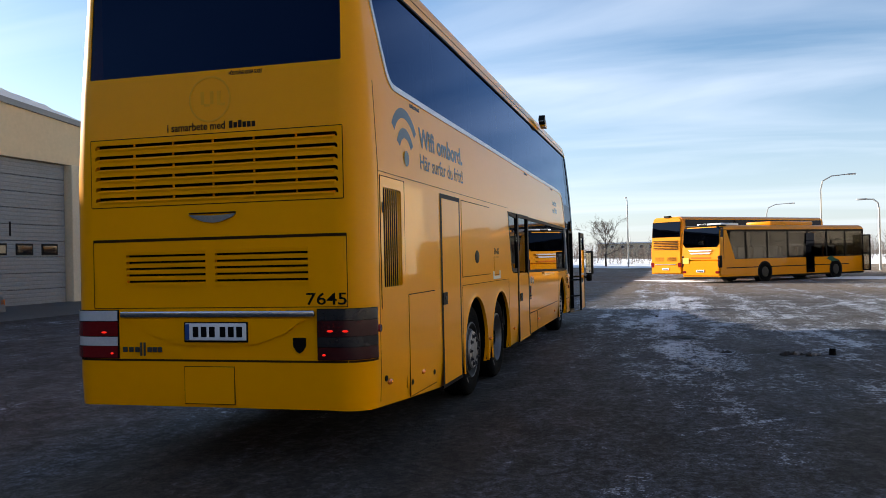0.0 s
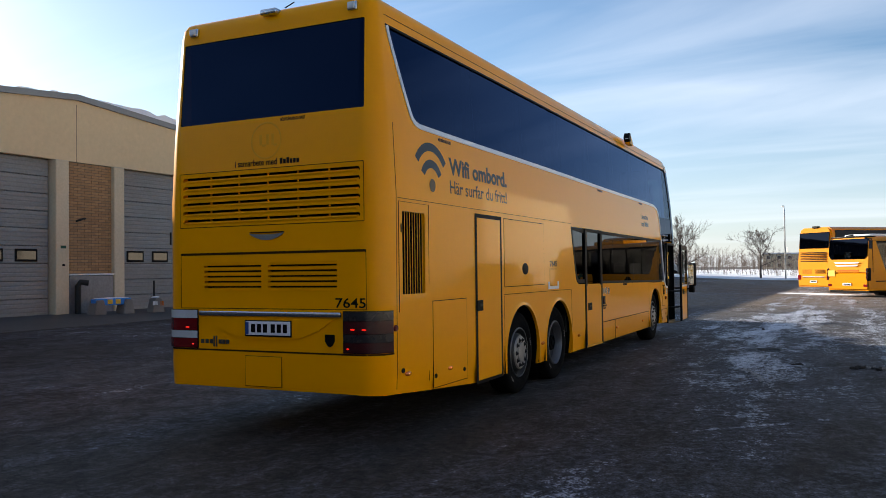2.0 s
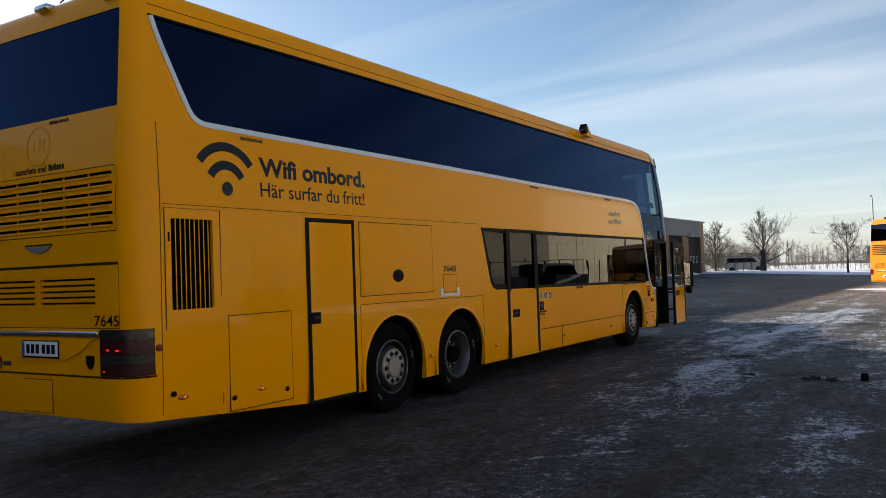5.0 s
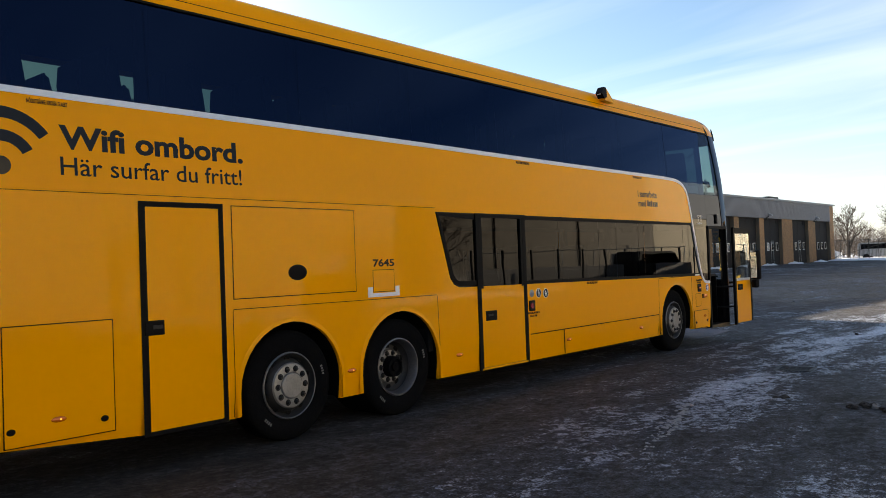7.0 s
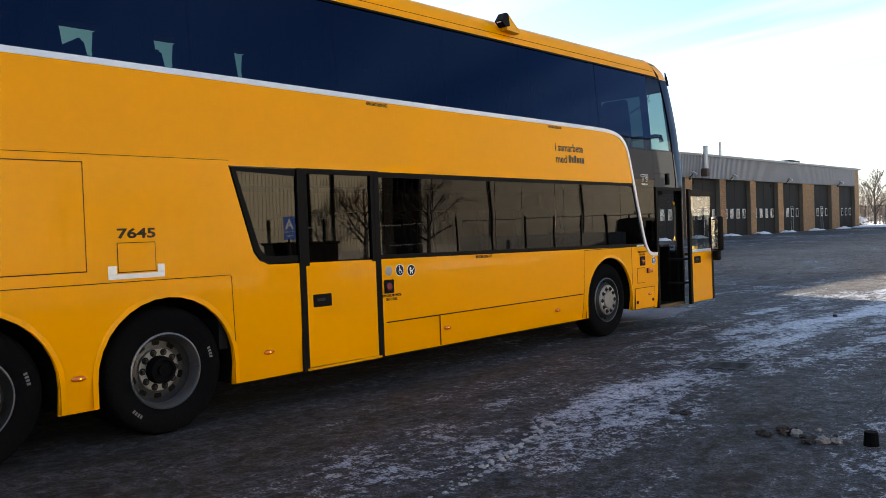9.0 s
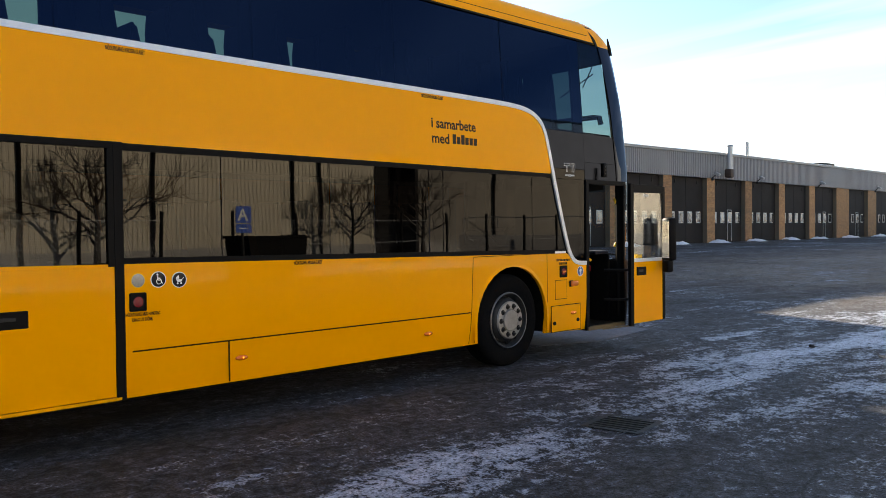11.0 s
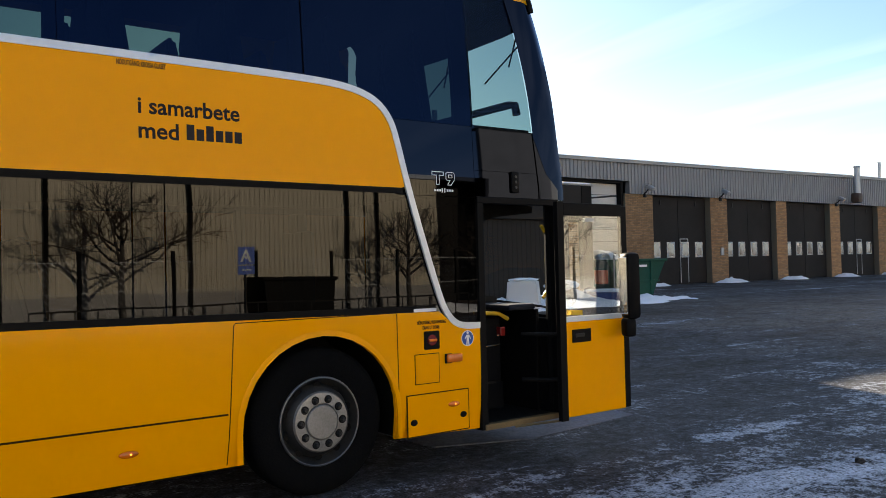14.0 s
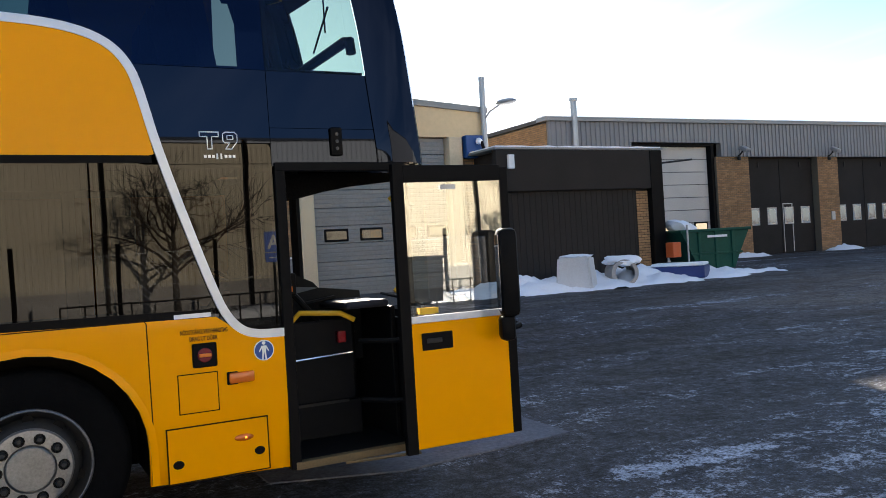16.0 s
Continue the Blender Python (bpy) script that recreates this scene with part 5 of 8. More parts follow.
    part("left_pillar", bx(B(), -2.47, -2.41, 13.78, 13.97, 0.35, 2.9, 0.01), BLACK, coach)
    # doorway: frame, step, jambs
    part("door_frame", bx(B(), -0.06, 0.004, 13.35, 13.415, 0.27, 2.13, 0.006), BLACK, coach)
    part("door_frame", bx(B(), -0.06, 0.004, 14.19, 14.225, 0.27, 2.13, 0.006), BLACK, coach)
    part("door_frame", bx(B(), -0.06, 0.006, 13.35, 14.225, 2.095, 2.15, 0.006), BLACK, coach)
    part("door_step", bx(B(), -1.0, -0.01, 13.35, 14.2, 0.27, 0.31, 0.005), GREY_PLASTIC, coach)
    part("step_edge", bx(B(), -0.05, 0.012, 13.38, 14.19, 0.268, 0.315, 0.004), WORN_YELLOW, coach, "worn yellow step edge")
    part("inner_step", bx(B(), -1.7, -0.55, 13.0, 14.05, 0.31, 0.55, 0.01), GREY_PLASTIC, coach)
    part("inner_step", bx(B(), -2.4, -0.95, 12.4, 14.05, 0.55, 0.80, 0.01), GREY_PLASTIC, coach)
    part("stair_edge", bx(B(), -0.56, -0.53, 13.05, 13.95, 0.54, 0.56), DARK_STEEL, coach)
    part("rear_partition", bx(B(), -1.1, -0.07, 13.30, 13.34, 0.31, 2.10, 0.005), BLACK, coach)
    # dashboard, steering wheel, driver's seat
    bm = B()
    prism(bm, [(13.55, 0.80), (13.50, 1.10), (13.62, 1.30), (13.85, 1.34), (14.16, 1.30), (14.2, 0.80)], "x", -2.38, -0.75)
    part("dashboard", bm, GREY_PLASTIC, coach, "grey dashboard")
    part("dashboard_top", bx(B(), -1.1, -0.2, 13.84, 14.15, 1.20, 1.25, 0.02), mat("blue_black_dash", (0.010, 0.013, 0.022), 0.7, vary=0.1, spec=0.2), coach)
    part("dashboard_side", bx(B(), -0.8, -0.72, 13.5, 14.1, 0.5, 1.16, 0.02), BLACK, coach)
    bm = B()
    ring = [(0.23 * math.cos(k * math.pi / 12), 0.23 * math.sin(k * math.pi / 12), 0) for k in range(25)]
    tube(bm, ring, 0.016, 8)
    tube(bm, [(-0.22, 0, 0), (0.22, 0, 0)], 0.014, 6)
    tube(bm, [(0, 0, -0.35), (0, 0, 0)], 0.03, 8)
    bm.transform(pose(-1.85, 13.45, 1.42, -32, 0, 0))
    part("steering_wheel", bm, BLACK, coach, smooth=True)
    bm = B()
    bx(bm, -2.12, -1.62, 12.72, 13.2, 1.15, 1.28, 0.04)
    bx(bm, -2.10, -1.64, 12.62, 12.76, 1.2, 1.95, 0.04)
    bx(bm, -1.98, -1.76, 12.63, 12.75, 1.93, 2.12, 0.04)
    part("driver_seat", bm, SEAT_CLOTH, coach, smooth=True)
    part("firewall", bx(B(), -2.4, -0.22, 14.16, 14.2, 0.31, 1.2, 0.01), BLACK, coach)
    part("wing_lining", bx(B(), -0.75, -0.05, 14.205, 14.225, 0.27, 1.12, 0.004), BLACK, coach)
    part("partition_rail", tube(B(), [(-0.5, 13.42, 0.86), (-0.5, 13.98, 0.885)], 0.009, 6), CHROME, coach, smooth=True)
    part("low_partition", bx(B(), -0.56, -0.52, 13.40, 14.0, 0.56, 1.12, 0.01), GREY_PLASTIC, coach)
    part("cash_stalk", tube(B(), [(-0.62, 13.80, 0.86), (-0.62, 13.79, 1.1), (-0.63, 13.70, 1.22), (-0.64, 13.60, 1.34)], 0.022, 8), BLACK, coach, smooth=True)
    part("stalk_arm", tube(B(), [(-0.63, 13.70, 1.24), (-0.63, 13.92, 1.27)], 0.014, 6), BLACK, coach, smooth=True)
    part("card_reader", bx(B(), -0.68, -0.6, 13.54, 13.64, 1.30, 1.46, 0.015), BLACK, coach)
    part("reader_lamp", bx(B(), -0.605, -0.597, 13.585, 13.61, 1.33, 1.37, 0.003), AMBER, coach)
    bm = B()
    prism(bm, [(13.50, 1.32), (13.56, 1.52), (13.66, 1.56), (13.88, 1.44), (14.05, 1.36), (14.1, 1.30)], "x", -2.2, -1.45)
    part("instrument_hood", bm, GREY_PLASTIC, coach)
    for y0, dy in ((13.55, 0.05), (13.62, -0.03), (13.68, 0.04)):
        part("switch_stalk", tube(B(), [(-1.5, y0, 1.5), (-1.46, y0 + dy, 1.6)], 0.012, 6), BLACK, coach)
    part("windscreen_wiper", tube(B(), [(-0.3, 14.46, 1.18), (-0.5, 14.5, 1.20), (-1.2, 14.53, 1.24)], 0.012, 6), BLACK, coach)
    part("ticket_machine", bx(B(), -1.0, -0.84, 13.42, 13.6, 1.16, 1.5, 0.02), BLACK, coach)
    part("ticket_machine", tube(B(), [(-0.92, 13.5, 0.8), (-0.92, 13.5, 1.2)], 0.025), BLACK, coach)
    bm = B()
    prism(bm, [(13.34, 2.12), (14.3, 2.12), (14.3, 2.06), (13.9, 2.02), (13.6, 1.95), (13.34, 1.91)], "x", -0.42, -0.38)
    part("sun_blind", bm, RUBBER, coach)
    # grab rails
    part("grab_rail", tube(B(), [(-0.35, 13.95, 1.12), (-0.37, 13.86, 1.17), (-0.45, 13.6, 1.19), (-0.5, 13.52, 1.1)], 0.018), HAND_YELLOW, coach, "bent yellow grab rail", True)
    part("grab_rail", tube(B(), [(-0.12, 14.16, 1.3), (-0.13, 14.22, 1.36), (-0.13, 14.22, 1.86), (-0.12, 14.16, 1.93)], 0.016), HAND_YELLOW, coach, "upright yellow grab rail", True)
    part("emergency_hammer", bx(B(), -0.34, -0.28, 13.8, 13.86, 0.98, 1.06, 0.01), RED_LENS, coach)
    # the door leaf, swung out and forward on two arms
    leaf = Matrix.Translation((0.20, 14.04, 0)) @ RIGHT
    bm = bx(B(), 0.07, 0.80, 0.305, 1.12, -0.035, 0.0, 0.006)
    bm.transform(leaf)
    d = part("front_door", bm, PAINT, coach, "open yellow door leaf with a clear window")
    def on_leaf(name, u0, u1, v0, v1, z0, z1, material, label="", bevel=0.004):
        bm = bx(B(), u0, u1, v0, v1, z0, z1, bevel)
        bm.transform(leaf)
        return part(name, bm, material, d, label)
    on_leaf("leaf_frame", 0.0, 0.075, 0.28, 2.115, -0.04, 0.006, BLACK)
    on_leaf("leaf_frame", 0.785, 0.85, 0.31, 2.09, -0.04, 0.006, BLACK)
    on_leaf("leaf_frame", 0.075, 0.79, 2.0, 2.105, -0.04, 0.006, BLACK)
    on_leaf("silver_strip", 0.075, 0.76, 1.10, 1.145, -0.01, 0.008, SILVER)
    on_leaf("handle", 0.14, 0.36, 0.925, 1.035, 0.0, 0.012, BLACK, "black recessed handle")
    on_leaf("handle", 0.17, 0.28, 0.97, 1.0, 0.011, 0.018, DARK_STEEL)
    on_leaf("sticker", 0.14, 0.27, 1.155, 1.195, 0.0, 0.003, HAND_YELLOW, "small yellow sticker", 0.0)
    on_leaf("sticker", 0.34, 0.45, 1.95, 1.98, -0.006, -0.003, GALV, "", 0.0)
    # the pane sits a little askew in its leaf
    bm = bx(B(), 0.075, 0.79, 1.14, 2.005, -0.02, -0.014)
    for v in bm.verts:
        v.co.z += 0.045 * (v.co.x - 0.43)
    bm.transform(leaf)
    part("door_glass", bm, GLASS_DOOR, d, "clear door window").visible_shadow = False
    for v in (0.62, 1.0):
        part("door_arm", tube(B(), [(-0.1, 13.88, v), (0.08, 14.0, v), (0.15, 14.2, v)], 0.018), BLACK, coach, smooth=True)
    part("door_guide", tube(B(), [(0.0, 13.70, 0.26), (0.16, 14.15, 0.28)], 0.01), WORN_YELLOW, coach)
    # outside mirror on its arm
    def turned(bm):
        bm.transform(pose(0.335, 14.74, 0, 0, 0, -22))
        return bm
    bm = bx(B(), -0.092, 0.092, -0.04, 0.085, 1.10, 1.675, 0.04)
    mi = part("outside_mirror", turned(bm), BLACK, coach, "black outside mirror with an upright glass", True)
    bm = bx(B(), -0.07, 0.07, -0.044, -0.036, 1.14, 1.635, 0.004)
    part("mirror_glass", turned(bm), mat("mirror_silver", (0.55, 0.56, 0.58), 0.02, metal=1.0, vary=0.0), mi)
    part("mirror_foot", turned(bx(B(), -0.07, 0.06, -0.05, 0.05, 0.945, 1.11, 0.03)), BLACK, mi, "", True)
    part("mirror_arm", tube(B(), [(0.33, 14.76, 1.02), (0.29, 14.86, 1.03), (0.2, 14.87, 1.04), (0.02, 14.75, 1.06), (-0.3, 14.5, 1.05)], 0.022), BLACK, mi, smooth=True)


def coach_seat_mesh():
    """One high-backed coach seat facing +y, its foot at the origin."""
    st = empty("coach_seat", pose(0, 0, 0), "dark blue cloth coach seat with a high back", "seat", "seats of the upper deck")
    part("seat", bx(B(), -0.22, 0.22, -0.02, 0.42, 0.34, 0.46, 0.04), SEAT_CLOTH, st, smooth=True)
    bm = B()
    prism(bm, [(0.0, 0.40), (0.10, 0.42), (0.02, 0.95), (-0.03, 1.16), (-0.10, 1.17), (-0.12, 0.95)], "x", -0.21, 0.21)
    bmesh.ops.bevel(bm, geom=bm.edges[:], offset=0.025, segments=2, affect="EDGES")
    part("backrest", bm, SEAT_CLOTH, st, smooth=True)
    part("leg", bx(B(), -0.18, 0.18, 0.05, 0.1, 0, 0.35), BLACK, st)
    return st


coach_body()
coach_side()
coach_rear()
for n_axle, u in enumerate(AXLES):
    coach_wheel(u, -0.06, n_axle == 1, n_axle == 1)
    lw = coach_wheel(u, -W + 0.06, n_axle == 1, n_axle == 1)
    lw.matrix_basis = pose(-W + 0.06, u, 0.52, 0, 0, 180)
coach_front()
first_seat = coach_seat_mesh()
first_seat.matrix_basis = pose(-0.42, 1.3, 2.32)
for row in range(16):
    for x in (-0.42, -0.89, -1.61, -2.08):
        if row == 0 and x == -0.42 or (row in (7, 8) and x < -1.5):
            continue
        copy_thing(first_seat, pose(x, 1.3 + row * 0.78, 2.32, 0, 0, 0))
for row in range(5):
    for x in (-0.42, -0.89, -1.61, -2.08):
        ob = copy_thing(first_seat, pose(x, 7.9 + row * 0.75, 0.66))
        ob["group"] = "seats of the lower deck"


# ---- buildings round the yard ----
def ribbed(y0, y1, z0, z1, x, pitch, depth, along="y"):
    """An upright sheet with upright ribs, its face towards +x (or towards -y when it runs along x)."""
    bm = B()
    pts = []
    n = int((y1 - y0) / pitch)
    for k in range(n):
        a = y0 + k * (y1 - y0) / n
        p = (y1 - y0) / n
        pts += [(a, 0), (a + 0.45 * p, 0), (a + 0.55 * p, depth), (a + 0.95 * p, depth)]
    pts.append((y1, 0))
    lo, hi = [], []
    for a, d in pts:
        q = (x + d, a) if along == "y" else (a, x - d)
        lo.append(bm.verts.new((*q, z0)))
        hi.append(bm.verts.new((*q, z1)))
    for i in range(len(pts) - 1):
        bm.faces.new((lo[i], lo[i + 1], hi[i + 1], hi[i]))
    return bm


def brick_rows(width, height, course=0.08, length=0.25, joint=0.012, rng=None):
    """Rows of (u, v, length) for bricks in half bond."""
    rows = []
    n = int(height / course)
    for j in range(n):
        u = -length / 2 if j % 2 else 0.0
        while u < width - 0.02:
            a, b = max(u, 0.0), min(u + length, width)
            if b - a > 0.05:
                rows.append((a + joint / 2, j * course + joint / 2, b - a - joint, course - joint))
            u += length
    return rows


def brick_panel(bm, x, y0, y1, z0, z1, proud=0.012):
    """Bricks joined into one mesh on a wall that faces +x."""
    for u, v, w, h in brick_rows(y1 - y0, z1 - z0):
        p = proud * random.uniform(0.6, 1.2)
        a, b, c, d = y0 + u, y0 + u + w, z0 + v, z0 + v + h
        vs = [bm.verts.new(q) for q in ((x, a, c), (x, b, c), (x, b, d), (x, a, d), (x + p, a + 0.004, c + 0.004), (x + p, b - 0.004, c + 0.004), (x + p, b - 0.004, d - 0.004), (x + p, a + 0.004, d - 0.004))]
        bm.faces.new(vs[4:])
        for i in range(4):
            j = (i + 1) % 4
            bm.faces.new((vs[i], vs[j], vs[4 + j], vs[4 + i]))


def garage():
    """The cream workshop with sectional doors and a shallow gable."""
    X, Z0, HEAD = -16.2, 0.44, 4.83
    g = empty("workshop_building", pose(0, 0, 0), "cream workshop with brick piers and grey sectional doors", "building")
    ridge = lambda y: 6.79 - max(0.088 * min(10.55 - y, 5.0), 0.075 * (y - 10.55))
    ys = (-42.0, 5.55, 10.55, 24.8)
    doors = ((-8.75, -4.25, "4"), (-1.75, 2.75, "3"), (5.25, 9.75, "2"), (12.25, 16.75, "1"), (19.25, 23.40, ""))
    bm = B()
    prism(bm, [(ys[0], HEAD), (ys[-1], HEAD)] + [(y, ridge(y) - 0.17) for y in ys[::-1]], "x", X - 0.25, X + 0.02)
    part("fascia", bm, CREAM, g, "cream sheet fascia")
    for y in (-4.0, 3.05, 10.55, 17.55):
        part("fascia_joint", bx(B(), X + 0.015, X + 0.024, y - 0.007, y + 0.007, HEAD, ridge(y) - 0.3), MORTAR, g)
    bm = B()
    prism(bm, [(y, ridge(y) - 0.17) for y in ys] + [(y, ridge(y)) for y in ys[::-1]], "x", X - 0.35, X + 0.09)
    part("flashing", bm, FLASHING, g, "grey sheet flashing along the roof edge")
    bm = B()
    prism(bm, [(y, ridge(y) - 0.1) for y in ys] + [(y, ridge(y) - 0.01) for y in ys[::-1]], "x", X - 22, X - 0.3)
    part("roof", bm, ROOFING, g)
    bm = B()
    drift = [(10.9 + 0.35 * k, 0.25 * math.sin(math.pi * k / 20) * (0.8 + 0.5 * noise.noise((k * 0.7, 0, 5)))) for k in range(21)]
    prism(bm, [(y, ridge(y) - 0.02) for y, _ in drift] + [(y, ridge(y) + 0.01 + h) for y, h in drift[::-1]], "x", X - 2.0, X - 0.02)
    part("roof_snow", bm, SNOW, g, "thin drift of snow on the roof edge")
    for y0, w in ((7.0, 0.5), (8.4, 0.9), (9.6, 0.4)):
        bm = B()
        prism(bm, [(y0, ridge(y0) - 0.02), (y0 + w, ridge(y0 + w) - 0.02), (y0 + w * 0.7, ridge(y0 + w * 0.7) + 0.04), (y0 + w * 0.3, ridge(y0 + w * 0.3) + 0.045)], "x", X - 0.5, X + 0.05)
        part("roof_snow", bm, SNOW, g)
    part("back_wall", bx(B(), X - 22, X - 21.7, ys[0], ys[-1], 0, 5.4), CREAM, g)
    part("end_wall", bx(B(), X - 21.7, X - 0.3, ys[-1] - 0.3, ys[-1], 0, 5.5), CREAM, g)
    part("end_wall", bx(B(), X - 21.7, X - 0.3, ys[0], ys[0] + 0.3, 0, 4.7), CREAM, g)
    part("inner_floor", bx(B(), X - 21.7, X - 0.4, ys[0], ys[-1], 0.3, Z0), CONCRETE, g)
    posts = []
    for a, b, _ in doors:
        posts += [(a - 0.42, a - 0.02), (b + 0.02, b + 0.46)]
    for a, b in posts:
        part("post", bx(B(), X - 0.25, X + 0.12, a, b, Z0 - 0.1, HEAD, 0.03), CREAM_POST, g, "pale painted post")
    # piers of brick with a steel-clad foot between the posts
    piers = [(posts[2 * i + 1][1], posts[2 * i + 2][0]) for i in range(len(doors) - 1)] + [(-16.0, posts[0][0])]
    part("corner_post", bx(B(), X - 0.25, X + 0.06, 24.4, 24.8, Z0 - 0.1, HEAD, 0.02), CREAM_POST, g, "pale painted post")
    part("end_pier", bx(B(), X - 0.25, X - 0.02, 23.86, 24.4, Z0 - 0.1, HEAD), MORTAR, g)
    bm = B()
    brick_panel(bm, X - 0.02, 23.87, 24.39, Z0, HEAD - 0.02)
    tagged(part("brickwork", bm, BRICK, g), kind="stuff")
    for a, b in piers:
        part("pier", bx(B(), X - 0.25, X - 0.02, a, b, Z0 - 0.1, HEAD), MORTAR, g)
        if not (10 < a < 11):
            bm = B()
            brick_panel(bm, X - 0.02, a, b, 1.62, HEAD - 0.02)
            tagged(part("brickwork", bm, BRICK, g), kind="stuff")
        part("plinth", bx(B(), X - 0.02, X + 0.10, a + 0.02, b - 0.02, Z0 - 0.1, 1.55, 0.02), ZINC, g, "grey sheet-metal plinth")
        part("ledge", bx(B(), X - 0.02, X + 0.13, a + 0.01, b - 0.01, 1.555, 1.60, 0.008), WHITE, g)
    part("south_wall", bx(B(), X - 0.25, X - 0.01, ys[0], -16.0, Z0 - 0.1, HEAD), CREAM, g)
    for a, b, number in doors:
        door = part("sectional_door", bx(B(), X - 0.22, X - 0.19, a, b, Z0, HEAD), BLACK, g, "closed grey sectional door with small windows")
        n = 9
        for k in range(n):
            z0, z1 = Z0 + k * (HEAD - Z0) / n, Z0 + (k + 1) * (HEAD - Z0) / n - 0.006
            bm = B()
            pts = [(X - 0.19, z0)]
            for j in range(4):
                q = z0 + j * (z1 - z0) / 4
                h = (z1 - z0) / 4
                pts += [(X - 0.155, q + 0.006), (X - 0.15, q + 0.02), (X - 0.15, q + h - 0.03), (X - 0.16, q + h - 0.012)]
            pts.append((X - 0.19, z1))
            # outline in x, z drawn out along y
            lo = [bm.verts.new((p[0], a + 0.02, p[1])) for p in pts]
            hi = [bm.verts.new((p[0], b - 0.02, p[1])) for p in pts]
            for i in range(len(pts) - 1):
                bm.faces.new((lo[i], hi[i], hi[i + 1], lo[i + 1]))
            bmesh.ops.recalc_face_normals(bm, faces=bm.faces[:])
            part("door_section", bm, DOOR_MID, door)
        for k in range(4):
            y0 = a + 0.30 + k * 1.045
            w = part("door_window", bx(B(), X - 0.16, X - 0.135, y0, y0 + 0.70, 1.95, 2.30, 0.015), BLACK, door, "small door window in a black frame")
            part("pane", bx(B(), X - 0.136, X - 0.13, y0 + 0.06, y0 + 0.64, 2.01, 2.24), PANE_DIM, w)
        if number:
            letter("door_number", number, 0.58, Matrix.Translation((X - 0.148, a + 2.14, 2.53)) @ RIGHT, BLACK, door, 0.012)
        for k in range(5 if number == "2" else 0):
            part("bolt_mark", bx(B(), X - 0.152, X - 0.147, a + 2.1, a + 2.15, 3.0 + k * 0.5, 3.1 + k * 0.5), DARK_STEEL, door)
    # fittings on the wall
    part("duct", tube(B(), [(X + 0.22, 10.42, 0.46), (X + 0.22, 10.42, 1.25), (X + 0.28, 10.46, 1.36), (X + 0.42, 10.62, 1.33)], 0.085, 10), DARK_STEEL, g, "grey bent exhaust duct", True)
    part("post_sign", bx(B(), X + 0.12, X + 0.128, 9.92, 10.10, 2.32, 2.40), GREEN_STEEL, g)
    part("post_button", bx(B(), X + 0.12, X + 0.15, 9.97, 10.05, 1.82, 1.88, 0.01), BLACK, g)
    part("wall_hook", tube(B(), [(X, 10.55, 3.12), (X + 0.15, 10.58, 3.16), (X + 0.2, 10.7, 3.2)], 0.03, 6), DARK_STEEL, g)
    box = part("socket_box", bx(B(), X + 0.02, X + 0.25, 23.92, 24.5, 4.2, 4.86, 0.02), mat("blue_box_steel", (0.004, 0.055, 0.2), 0.45), g, "blue socket box with a cable")
    part("cable", tube(B(), [(X + 0.27, 24.28, 4.62), (X + 0.4, 24.36, 4.64), (X + 0.38, 24.44, 4.4), (X + 0.34, 24.46, 4.0)], 0.05, 8), BLACK, box)
    bm = B()
    bmesh.ops.create_icosphere(bm, subdivisions=2, radius=0.1)
    for v in bm.verts:
        v.co *= 1 + 0.4 * noise.noise(v.co * 9)
    bm.transform(Matrix.Translation((X + 0.33, 24.3, 4.68)))
    part("snow_cap", bm, SNOW, box, smooth=True)
    part("flue", tube(B(), [(X + 0.15, 24.62, 4.4), (X + 0.15, 24.62, 6.6)], 0.09, 12), GALV, g, smooth=True)
    arm = part("wall_lamp", tube(B(), [(X + 0.15, 24.62, 5.3), (X + 0.4, 24.7, 5.55), (X + 0.75, 24.82, 5.68)], 0.03, 8), GALV, g, "grey lamp on a bent arm", True)
    bm = B()
    bmesh.ops.create_uvsphere(bm, u_segments=14, v_segments=8, radius=1)
    bm.transform(pose(X + 0.95, 24.92, 5.74, 0, 0, 30) @ Matrix.Diagonal((0.34, 0.15, 0.09, 1)))
    part("lamp_head", bm, GALV, arm, smooth=True)


